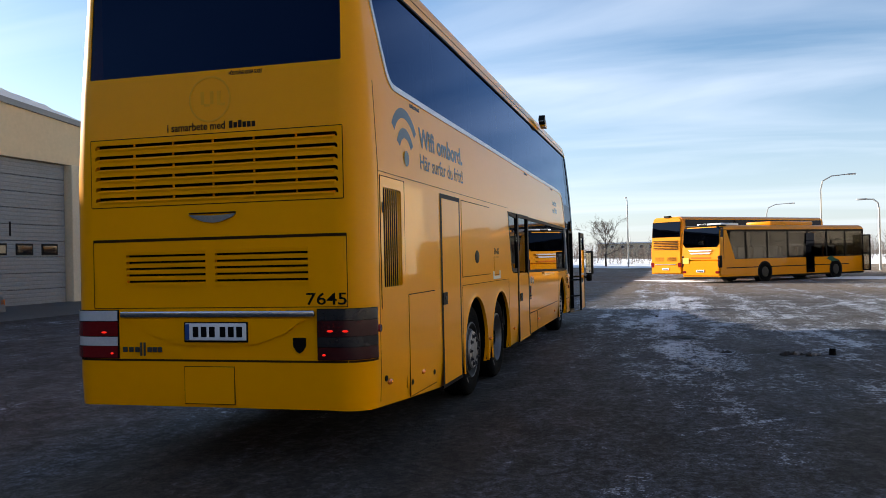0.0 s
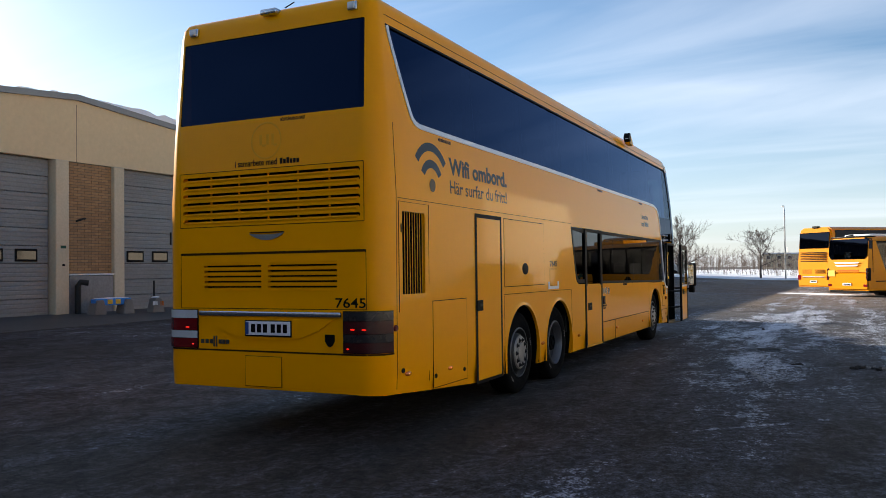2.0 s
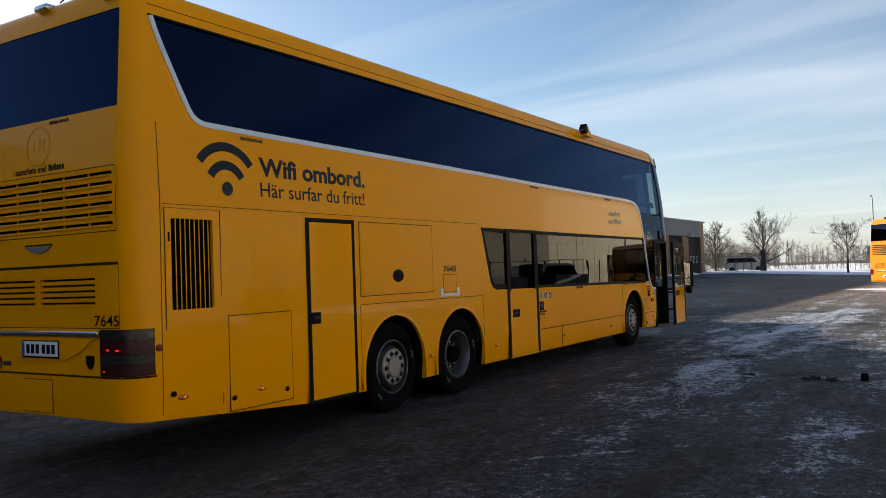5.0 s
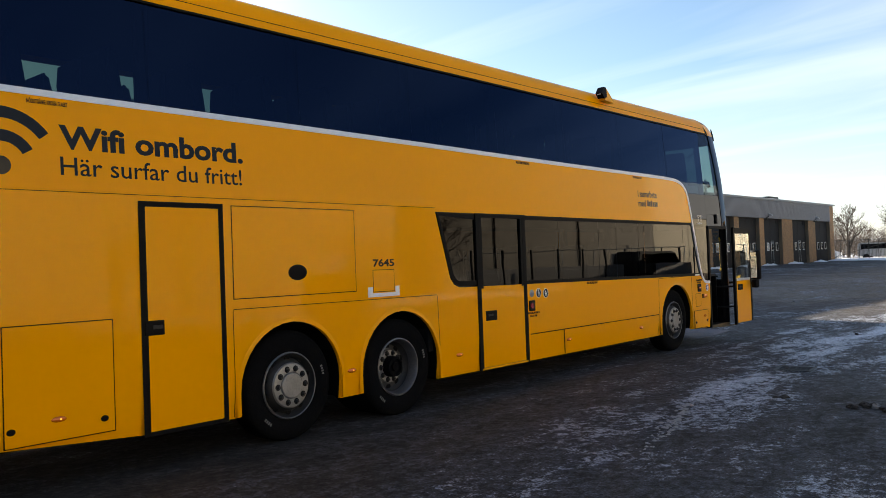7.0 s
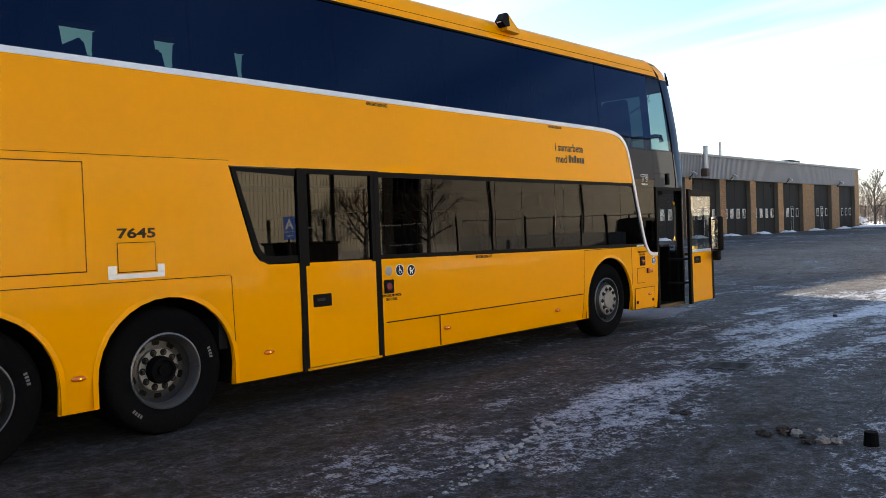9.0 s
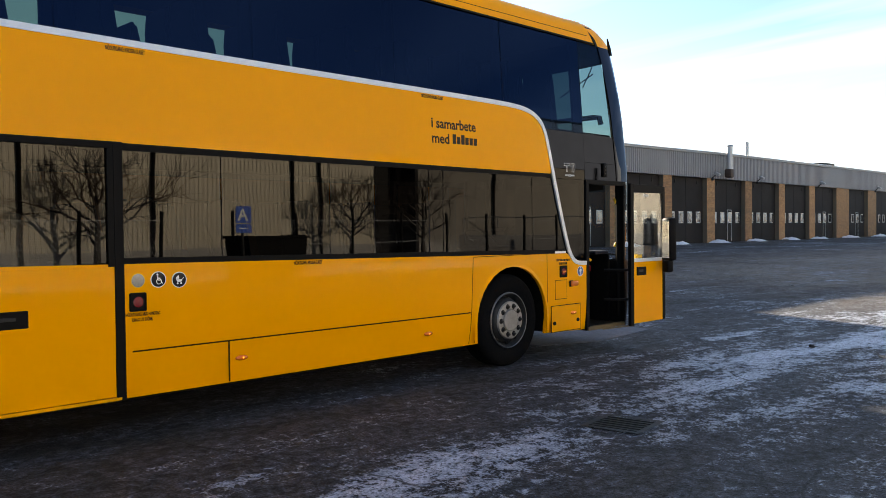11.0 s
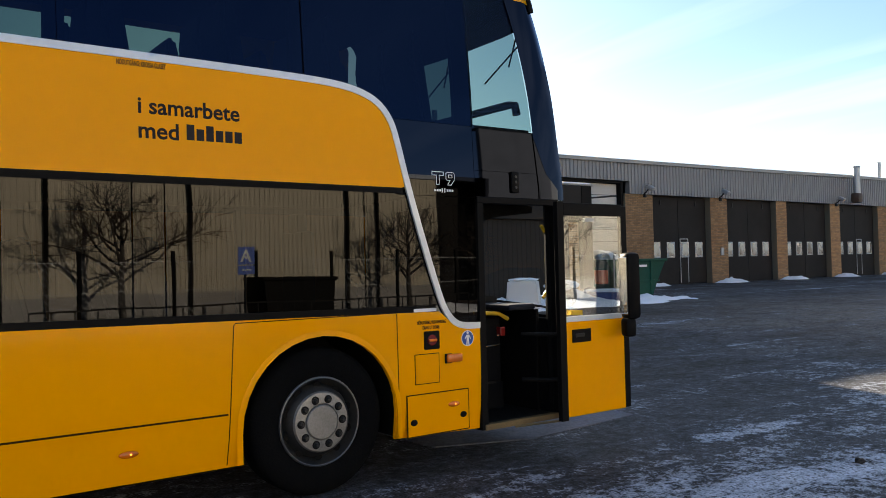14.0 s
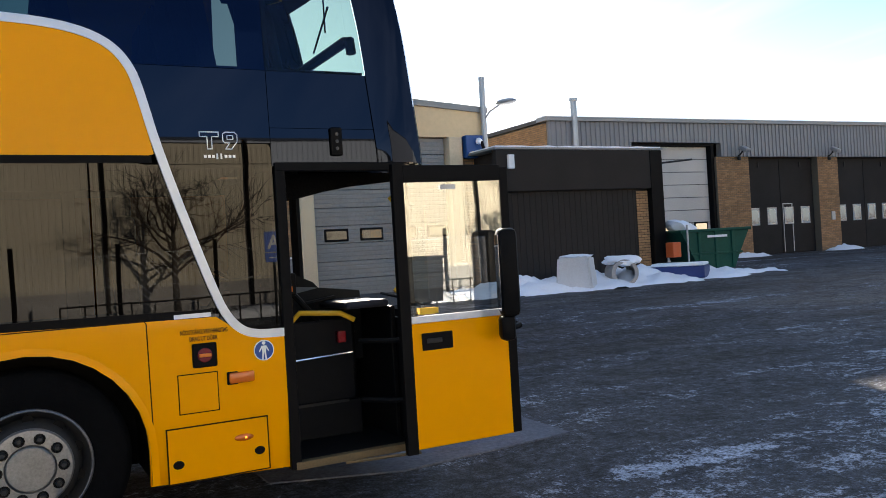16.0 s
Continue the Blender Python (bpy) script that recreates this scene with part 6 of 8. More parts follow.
def hall():
    """The long depot hall: grey ribbed fascia over brick piers and dark gates."""
    X, Z0, HEAD, TOP = -21.5, 0.44, 4.93, 6.5
    h = empty("depot_hall", pose(0, 0, 0), "long depot hall with dark gates between brick piers", "building")
    gates = ((41.63, 46.24), (47.7, 52.33), (53.4, 58.15), (59.3, 64.07), (65.2, 70.04), (71.2, 76.2), (77.43, 82.43), (85.56, 90.72), (93.13, 98.45))
    def top_at(y):
        """The fascia's top: the roof climbs a little towards the far end."""
        for (a, p), (b, q) in zip(LINE, LINE[1:]):
            if y <= b:
                return p + (q - p) * (y - a) / (b - a)
        return LINE[-1][1]
    LINE = ((30.0, 6.30), (38.0, 6.36), (50.0, 6.47), (60.0, 6.60), (101.0, 6.72))
    for a, b, z in ((30.7, 34.8, HEAD), (34.8, 39.9, 5.52), (39.9, 98.3, HEAD)):
        bm = ribbed(a, b, z, TOP, X + 0.2, 0.24, 0.04)
        for v in bm.verts:
            if v.co.z > TOP - 0.01:
                v.co.z = top_at(v.co.y)
        part("fascia", bm, CLAD_GREY, h, "grey ribbed steel fascia")
        part("fascia_back", bx(B(), X - 0.1, X + 0.18, a, b, z + 0.01, 6.3), CLAD_GREY, h)
    ys = (30.5, 38.0, 50.0, 60.0, 100.1)
    bm = B()
    prism(bm, [(y, top_at(y)) for y in ys] + [(y, top_at(y) + 0.15) for y in ys[::-1]], "x", X - 0.3, X + 0.36)
    part("roof_edge", bm, FLASHING, h, "pale sheet roof edge")
    bm = B()
    prism(bm, [(y, top_at(y) + 0.15) for y in ys] + [(y, top_at(y) + 0.19) for y in ys[::-1]], "x", X - 0.3, X + 0.3)
    part("roof_snow", bm, SNOW, h, "thin snow along the roof edge")
    part("roof", bx(B(), X - 25, X - 0.3, 30.6, 100, TOP - 0.2, TOP - 0.05), ROOFING, h)
    part("back_wall", bx(B(), X - 25, X - 24.7, 30.7, 100, 0, TOP - 0.2), MORTAR, h)
    part("end_wall", bx(B(), X - 24.7, X + 0.0, 99.6, 100, 0, 6.7), MORTAR, h)
    part("end_wall", bx(B(), X - 24.7, X + 0.1, 30.7, 31.0, 0, 6.28), MORTAR, h)
    piers = [(31.0, 34.9), (39.62, 41.63)] + [(a[1], b[0]) for a, b in zip(gates, gates[1:])] + [(98.45, 100.0)]
    for a, b in piers:
        top = 6.7 if a > 98 else HEAD
        p = part("pier", bx(B(), X - 0.3, X + 0.13, a, b, Z0 - 0.1, top), MORTAR, h, "yellow brick pier")
        bm = B()
        brick_panel(bm, X + 0.13, a, b, Z0, top, 0.01)
        tagged(part("brickwork", bm, BRICK, p), kind="stuff")
    # brickwork of the gable end
    bm = B()
    brick_panel(bm, 0.0, 0.0, 12.0, 3.6, 6.26, 0.012)
    bm.transform(Matrix(((0, 1, 0, X - 11.9), (-1, 0, 0, 30.69), (0, 0, 1, 0), (0, 0, 0, 1))))
    tagged(part("brickwork", bm, BRICK, h), kind="stuff")
    for i, (a, b) in enumerate(gates):
        g = part("gate", bx(B(), X - 0.3, X - 0.22, a, b, Z0, HEAD), DOOR_DARK, h, "tall dark gate with small framed windows")
        mid = (a + b) / 2
        for y0, y1 in ((a + 0.03, mid - 0.015), (mid + 0.015, b - 0.03)):
            part("leaf", bx(B(), X - 0.22, X - 0.18, y0, y1, Z0 + 0.05, HEAD - 0.06, 0.008), DOOR_DARK, g)
        w = (b - a) / 4.6
        for k in range(4):
            y0 = a + 0.22 + k * (b - a) / 4.05
            fr = part("window_frame", bx(B(), X - 0.18, X - 0.15, y0, y0 + 0.62, 1.82, 2.62, 0.01), DOOR_GREY, g, "small white-framed window")
            part("pane", bx(B(), X - 0.152, X - 0.145, y0 + 0.08, y0 + 0.54, 1.90, 2.54), PANE_PALE, fr)
        if i in (0, 3, 6, 7):
            for q in ((mid + 0.1, mid + 0.14), (mid + 0.72, mid + 0.76)):
                part("wicket_edge", bx(B(), X - 0.18, X - 0.16, q[0], q[1], Z0 + 0.1, 2.75), GALV, g)
            part("wicket_edge", bx(B(), X - 0.18, X - 0.16, mid + 0.1, mid + 0.76, 2.75, 2.79), GALV, g)
        for y in (a + 0.9, b - 0.9):
            part("hinge", bx(B(), X - 0.18, X - 0.13, y - 0.03, y + 0.03, HEAD - 0.45, HEAD - 0.2), DARK_STEEL, g)
    # pale sectional door in a black surround
    d = part("sectional_door", bx(B(), X - 0.35, X - 0.25, 34.95, 39.44, Z0, 5.4), BLACK, h, "pale sectional door in a black surround")
    for k in range(9):
        part("door_section", bx(B(), X - 0.25, X - 0.2, 35.0, 39.4, Z0 + 0.02 + k * 0.55, Z0 + 0.55 + k * 0.55, 0.012), DOOR_GREY, d)
    for k in range(4):
        w = part("door_window", bx(B(), X - 0.21, X - 0.18, 35.25 + k * 1.06, 36.05 + k * 1.06, 1.72, 2.12, 0.01), BLACK, d)
        part("pane", bx(B(), X - 0.182, X - 0.172, 35.32 + k * 1.06, 35.98 + k * 1.06, 1.79, 2.05), PANE_PALE, w)
    part("door_surround", bx(B(), X - 0.3, X + 0.03, 39.44, 39.61, Z0, 5.5, 0.01), BLACK, h)
    part("door_surround", bx(B(), X - 0.3, X + 0.06, 34.8, 39.61, 5.4, 5.5, 0.01), BLACK, h)
    # lamps under the fascia, flues and a roof box
    for y in (40.9, 46.95, 58.7, 65.8, 77.9, 92.4):
        bm = bx(B(), -0.2, 0.2, -0.15, 0.15, -0.09, 0.09, 0.03)
        bm.transform(pose(X + 0.62, y, HEAD + 0.28, 0, 28, 0))
        l = part("gate_lamp", bm, GALV, h, "grey floodlight over the gates", True)
        part("lamp_arm", tube(B(), [(X + 0.15, y, HEAD + 0.02), (X + 0.32, y, HEAD + 0.06), (X + 0.5, y, HEAD + 0.22)], 0.035, 6), DARK_STEEL, l)
        part("sensor", bx(B(), X + 0.2, X + 0.34, y - 0.07, y + 0.07, HEAD - 0.16, HEAD + 0.0, 0.03), DARK_STEEL, l)
    part("flue", tube(B(), [(X + 0.75, 60.3, 5.6), (X + 0.75, 60.3, 7.2)], 0.2, 14), GALV, h, "upright steel flue", True)
    part("flue_cap", tube(B(), [(X + 0.75, 60.3, 7.2), (X + 0.75, 60.3, 7.28)], [0.25, 0.2], 14), GALV, h, smooth=True)
    part("fan_box", bx(B(), X + 0.45, X + 1.0, 60.02, 60.58, 5.0, 5.62, 0.12), mat("dark_fan_housing", (0.045, 0.025, 0.016), 0.6), h, "dark fan housing under the flue", True)
    part("flue", tube(B(), [(X - 0.6, 66.0, 6.5), (X - 0.6, 66.0, 8.0)], 0.12, 12), GALV, h, smooth=True)
    part("flue", tube(B(), [(X + 0.3, 31.9, 4.4), (X + 0.3, 31.9, 7.1)], 0.13, 12), GALV, h, smooth=True)
    part("flue_cap", tube(B(), [(X + 0.3, 31.9, 7.1), (X + 0.3, 31.9, 7.2)], 0.17, 12), GALV, h)
    bm = bx(B(), X - 3.0, X - 0.8, 82.0, 84.6, TOP, TOP + 0.75, 0.02)
    part("roof_unit", bm, DARK_STEEL, h, "dark ventilation unit on the roof")
    part("post_box", bx(B(), X + 0.14, X + 0.2, 47.0, 47.25, 1.9, 2.3, 0.01), GALV, h)


def lean_to():
    """The low dark shed between workshop and hall."""
    s = empty("dark_shed", pose(0, 0, 0), "low dark shed with ribbed boarding and a snowy roof edge", "shed")
    X, Z0, TOP = -14.6, 0.38, 4.31
    part("wall_core", bx(B(), X - 6.5, X - 0.10, 24.3, 29.95, 0.2, TOP - 0.07), CLAD_DARK, s)
    part("ribbed_wall", ribbed(24.25, 29.05, Z0 - 0.1, 3.05, X - 0.08, 0.2, 0.016), CLAD_DARK, s, "dark ribbed wall")
    part("fascia", bx(B(), X - 0.1, X + 0.1, 24.0, 29.6, 3.08, TOP - 0.065, 0.01), CLAD_DARK, s)
    bm = B()
    brick_panel(bm, X - 0.07, 29.07, 29.54, Z0, 3.05)
    tagged(part("brickwork", bm, BRICK, s), kind="stuff")
    part("corner_post", bx(B(), X - 0.3, X + 0.12, 29.55, 30.03, Z0 - 0.1, TOP - 0.065, 0.01), BLACK, s)
    part("roof_edge", bx(B(), X - 6.6, X + 0.12, 23.96, 30.1, TOP - 0.06, TOP + 0.01, 0.02), FLASHING, s, "pale sheet roof edge")
    bm = B()
    rim = [(24.0 + 0.3 * k, 0.035 + 0.03 * noise.noise((k * 0.9, 2, 7))) for k in range(21)]
    prism(bm, [(y, TOP + 0.005) for y, _ in rim] + [(y, TOP + 0.01 + h) for y, h in rim[::-1]], "x", X - 6.0, X + 0.11)
    part("roof_snow", bm, SNOW, s, "thin snow on the shed roof")
    part("wall_light", bx(B(), X + 0.1, X + 0.2, 24.35, 24.55, 3.7, 4.1, 0.02), WHITE, s)
    part("bracket", tube(B(), [(X + 0.1, 30.0, 3.85), (X + 0.2, 31.2, 3.95)], 0.03), DARK_STEEL, s)


garage()
hall()
lean_to()


# ---- snow ----
def snow_pile(name, x, y, rx, ry, h, material=None, label="small heap of ploughed snow", turn=0.0, n=18, seed=0.0):
    verts, faces = [], []
    c, q = math.cos(turn), math.sin(turn)
    for j in range(n + 1):
        for i in range(n + 1):
            a, b = 2 * i / n - 1, 2 * j / n - 1
            r = math.sqrt(a * a + b * b)
            px, py = x + (a * rx) * c - (b * ry) * q, y + (a * rx) * q + (b * ry) * c
            k = max(0.0, 1 - r * (1 + 0.3 * noise.noise((px * 1.3 + seed, py * 1.3, 0))))
            z = h * k ** 0.7 * (0.75 + 0.8 * (noise.noise((px * 2.1, py * 2.1, seed)) + 0.5 * noise.noise((px * 6, py * 6, seed)))) if k > 0 else -0.04
            verts.append((px, py, gz(px, py) + max(z, -0.04)))
    for j in range(n):
        for i in range(n):
            k = j * (n + 1) + i
            faces.append((k, k + 1, k + n + 2, k + n + 1))
    me = bpy.data.meshes.new(name)
    me.from_pydata(verts, [], faces)
    me.materials.append(material or SNOW)
    me.shade_smooth()
    return tagged(new(name, me), label, "snow")


for i, (y, w) in enumerate(((46.9, 1.3), (52.9, 0.9), (58.7, 0.9), (64.6, 0.9), (70.6, 1.0), (76.8, 1.0), (84.0, 1.4), (92.0, 1.2), (99.0, 2.2), (40.6, 1.2))):
    snow_pile("snow_mound", -20.7, y, 0.75, w * 0.8, 0.26, seed=i * 3.1)
snow_pile("snow_bank", -13.3, 27.2, 1.7, 5.4, 0.42, label="long bank of ploughed snow before the shed", n=40, seed=2)
snow_pile("snow_smear", 2.4, 43.2, 3.2, 0.9, 0.05, label="thin smear of trodden snow behind the tall coach", turn=-0.8, n=26, seed=12)
snow_pile("snow_smear", 12.6, 44.0, 4.5, 2.2, 0.05, label="thin sheet of trodden snow beside the low bus", turn=-0.7, n=30, seed=15)
snow_pile("snow_bank", -12.9, 23.6, 1.1, 1.9, 0.45, label="bank of ploughed snow before the shed", n=26, seed=5)
snow_pile("snow_bank", -13.3, 29.7, 1.1, 1.7, 0.14, label="thin bank of snow round the skip", n=26, seed=9)


# ---- loose things in the yard ----
BEAM_BLUE = mat("bright_blue_beam", (0.01, 0.2, 0.62), 0.45, vary=0.1)


def barrier(m, wide, label):
    b = empty("concrete_barrier", m, label, "barrier", "barriers before the workshop")
    for x in (-wide / 2 + 0.12, wide / 2 - 0.12) if wide > 0.8 else (0,):
        bm = B()
        prism(bm, [(-0.2, 0), (0.2, 0), (0.1, 0.42), (-0.1, 0.42)], "y", -0.2, 0.2)
        bmesh.ops.bevel(bm, geom=bm.edges[:], offset=0.02, segments=2, affect="EDGES")
        bm.transform(pose(x, 0, 0))
        part("foot", bm, DARK_CONCRETE, b)
    if wide > 0.8:
        part("beam", bx(B(), -wide / 2, wide / 2, -0.12, 0.12, 0.27, 0.46, 0.02), BEAM_BLUE, b, "blue beam")
        for x in (-0.2, 0.06):
            part("yellow_field", bx(B(), x, x + 0.16, -0.126, -0.12, 0.30, 0.43), HAND_YELLOW, b)
    else:
        part("orange_reflector", bx(B(), 0.04, 0.16, -0.2, -0.17, 0.2, 0.34, 0.006), AMBER, b)
        part("label_plate", bx(B(), -0.17, -0.02, -0.2, -0.17, 0.22, 0.34, 0.004), PLATE, b)
    bm = B()
    bmesh.ops.create_icosphere(bm, subdivisions=3, radius=1)
    for v in bm.verts:
        v.co *= 1 + 0.2 * noise.noise(v.co * 2.3)
    bm.transform(pose(0, 0, 0.455) @ Matrix.Diagonal((wide / 2 if wide > 0.8 else 0.12, 0.09, 0.03, 1)))
    part("snow_cap", bm, SNOW, b, smooth=True)
    return b


barrier(pose(-15.2, 10.9, gz(-15.2, 10.9), 0, 0, 82), 1.15, "concrete barrier with a blue and yellow beam and snow on top")
small = barrier(pose(-14.9, 12.3, gz(-14.9, 12.3), 0, 0, 70), 0.62, "concrete foot with an orange reflector and a pole")
part("pole", tube(B(), [(0, 0.1, 0.35), (0, 0.1, 0.95)], 0.03, 8), DARK_STEEL, small)


def skip():
    s = empty("waste_skip", pose(-14.3, 31.35, gz(-14.3, 31.35), 0, 0, 72), "green steel waste skip with sloping ends", "skip")
    bm = B()
    pro = [(-0.6, 0.1), (0.6, 0.1), (0.78, 0.55), (1.12, 1.27), (-1.12, 1.27), (-0.78, 0.55)]
    prism(bm, pro, "y", -0.85, 0.85)
    part("tub", bm, GREEN_STEEL, s)
    part("rim", bx(B(), -1.17, 1.17, -0.92, 0.92, 1.24, 1.33, 0.02), GREEN_STEEL, s)
    for x in (-0.55, 0.0, 0.55):
        part("rib", bx(B(), x - 0.04, x + 0.04, -0.9, -0.84, 0.14, 1.27, 0.01), GREEN_STEEL, s)
    part("ledge", bx(B(), -0.85, 0.85, -0.9, -0.845, 0.55, 0.61, 0.01), GREEN_STEEL, s)
    part("label_plate", bx(B(), -0.3, 0.35, -0.925, -0.918, 1.06, 1.13), PLATE, s)
    bm = B()
    bmesh.ops.create_icosphere(bm, subdivisions=3, radius=1)
    for v in bm.verts:
        v.co *= 1 + 0.25 * noise.noise(v.co * 1.7)
    bm.transform(pose(-0.62, 0, 1.36, 0, 24, 0) @ Matrix.Diagonal((0.55, 0.42, 0.24, 1)))
    part("rubbish_sack", bm, PLATE, s, "pale sack lying in the skip", True)


skip()
crate = empty("blue_crate", pose(-12.75, 28.85, gz(-12.75, 28.85), 0, 0, 36), "low blue crate with snow on its lid", "crate")
part("tub", bx(B(), -0.75, 0.75, -0.5, 0.5, 0.02, 0.36, 0.03), mat("dark_blue_plastic", (0.008, 0.03, 0.14), 0.5), crate)
part("snow_cap", bx(B(), -0.73, 0.73, -0.48, 0.48, 0.36, 0.45, 0.04), SNOW, crate, smooth=True)
stand = empty("red_fuel_stand", pose(-13.7, 29.55, gz(-13.7, 29.5)), "small orange box on a post beside the skip", "post")
part("post", tube(B(), [(0.3, 0.3, 0), (0.3, 0.3, 1.5)], 0.03), GALV, stand)
part("box", bx(B(), -0.16, 0.16, -0.16, 0.16, 0.55, 1.0, 0.02), mat("orange_box_paint", (0.5, 0.09, 0.02), 0.5), stand)
block = empty("concrete_block", pose(-12.3, 24.85, gz(-12.3, 24.85), 0, 0, 40), "pale concrete block half buried in snow", "block")
bm = B()
prism(bm, [(-0.48, 0), (0.48, 0), (0.40, 0.86), (-0.40, 0.86)], "y", -0.34, 0.34)
bmesh.ops.bevel(bm, geom=bm.edges[:], offset=0.05, segments=2, affect="EDGES")
part("body", bm, mat("frosted_concrete", (0.62, 0.62, 0.62), 0.85, vary=0.2, scale=8, bump=0.4), block)
bm = B()
bmesh.ops.create_icosphere(bm, subdivisions=3, radius=1)
for v in bm.verts:
    v.co *= 1 + 0.25 * noise.noise(v.co * 2.2)
bm.transform(pose(0, 0, 0.86) @ Matrix.Diagonal((0.42, 0.34, 0.06, 1)))
part("snow_cap", bm, SNOW, block, smooth=True)
pipe = empty("concrete_pipe", pose(-12.5, 26.5, gz(-12.5, 26.5) + 0.33, 0, 0, -25), "short grey pipe under a cap of snow", "pipe")
bm = lathe(B(), ((-0.4, 0.26), (-0.4, 0.36), (0.4, 0.36), (0.4, 0.26)), 24, "")
part("shell", bm, CONCRETE, pipe)
bm = B()
bmesh.ops.create_icosphere(bm, subdivisions=3, radius=1)
for v in bm.verts:
    v.co *= 1 + 0.35 * noise.noise(v.co * 1.9 + Vector((3, 0, 0)))
bm.transform(pose(-0.05, 0.05, 0.33, 0, 8, 0) @ Matrix.Diagonal((0.5, 0.5, 0.13, 1)))
part("snow_cap", bm, SNOW, pipe, smooth=True)


MUD = mat("frozen_dark_mud", (0.035, 0.028, 0.024), 0.9, vary=0.35, scale=30, bump=0.6)


def clod(x, y, r, material, i, flat=0.7):
    bm = B()
    bmesh.ops.create_icosphere(bm, subdivisions=3, radius=r)
    for v in bm.verts:
        v.co *= 1 + 0.6 * noise.noise(v.co * (1.3 / r) + Vector((i * 7.3, 0, 0))) + 0.35 * noise.noise(v.co * (3.1 / r) + Vector((0, i * 3.3, 0)))
        v.co.z *= flat
    me = bpy.data.meshes.new("ice_clod")
    bm.to_mesh(me)
    bm.free()
    me.materials.append(material)
    ob = new("ice_clod", me)
    ob.location = (x, y, gz(x, y) + r * 0.5 * flat)
    tagged(ob, "frozen clod of dirty ice lying on the asphalt", "clod", "clods of ice")


for i in range(16):
    clod(3.68 + random.uniform(0.0, 0.65), 7.55 + random.uniform(0.0, 0.45), random.uniform(0.012, 0.05), (SNOW_DIRTY, MUD, MUD, MUD)[i % 4], i)
for i in range(7):
    clod(random.uniform(-6, 6), random.uniform(15, 40), random.uniform(0.03, 0.07), SNOW_DIRTY, 30 + i)
bucket = B()
tube(bucket, [(4.50, 7.8, 0.0), (4.50, 7.8, 0.095)], [0.05, 0.044], 12)
tagged(part("rubber_stub", bucket, RUBBER), "short black rubber stub standing on the asphalt", "stub")


clod(1.90, 15.55, 0.038, MUD, 51, 0.6)
clod(3.03, 8.01, 0.05, MUD, 52, 0.4)
clod(2.95, 7.97, 0.035, MUD, 53, 0.4)
rng_r = random.Random(31)
for i in range(90):
    f = rng_r.random()
    clod(2.25 + 0.7 * f ** 0.8 + rng_r.gauss(0, 0.045), 7.15 - 2.4 * f, rng_r.uniform(0.006, 0.024) * (1.2 - 0.6 * f), SNOW_GREY, 60 + i, 0.45)


def drain(x, y):
    """A square cast-iron grating let into the asphalt."""
    d = empty("drain_grating", pose(x, y, 0.004, 0, 0, 8), "dark cast-iron drain grating in the asphalt", "drain")
    part("pit", bx(B(), -0.2, 0.2, -0.2, 0.2, -0.002, 0.0015), BLACK, d)
    bm = sheet([(-0.25, -0.25), (0.25, -0.25), (0.25, 0.25), (-0.25, 0.25)], [[(-0.2, -0.2), (-0.2, 0.2), (0.2, 0.2), (0.2, -0.2)]])
    for v in bm.verts:
        v.co.z = 0.006
    part("rim", bm, DARK_STEEL, d)
    for k in range(6):
        part("bar", bx(B(), -0.2, 0.2, -0.18 + k * 0.066, -0.155 + k * 0.066, 0.001, 0.008, 0.002), DARK_STEEL, d)


drain(2.4, 10.4)


def nose_slab():
    """A cast slab let into the asphalt where the coach has halted."""
    bm = B()
    prism(bm, [(-1.9, 13.4), (-0.78, 13.42), (-0.45, 14.3), (-0.62, 15.88), (-1.9, 15.95)], "z", -0.05, 0.012)
    tagged(part("concrete_slab", bm, FROSTED), "flat frosted concrete slab let into the asphalt under the coach", "slab")


nose_slab()

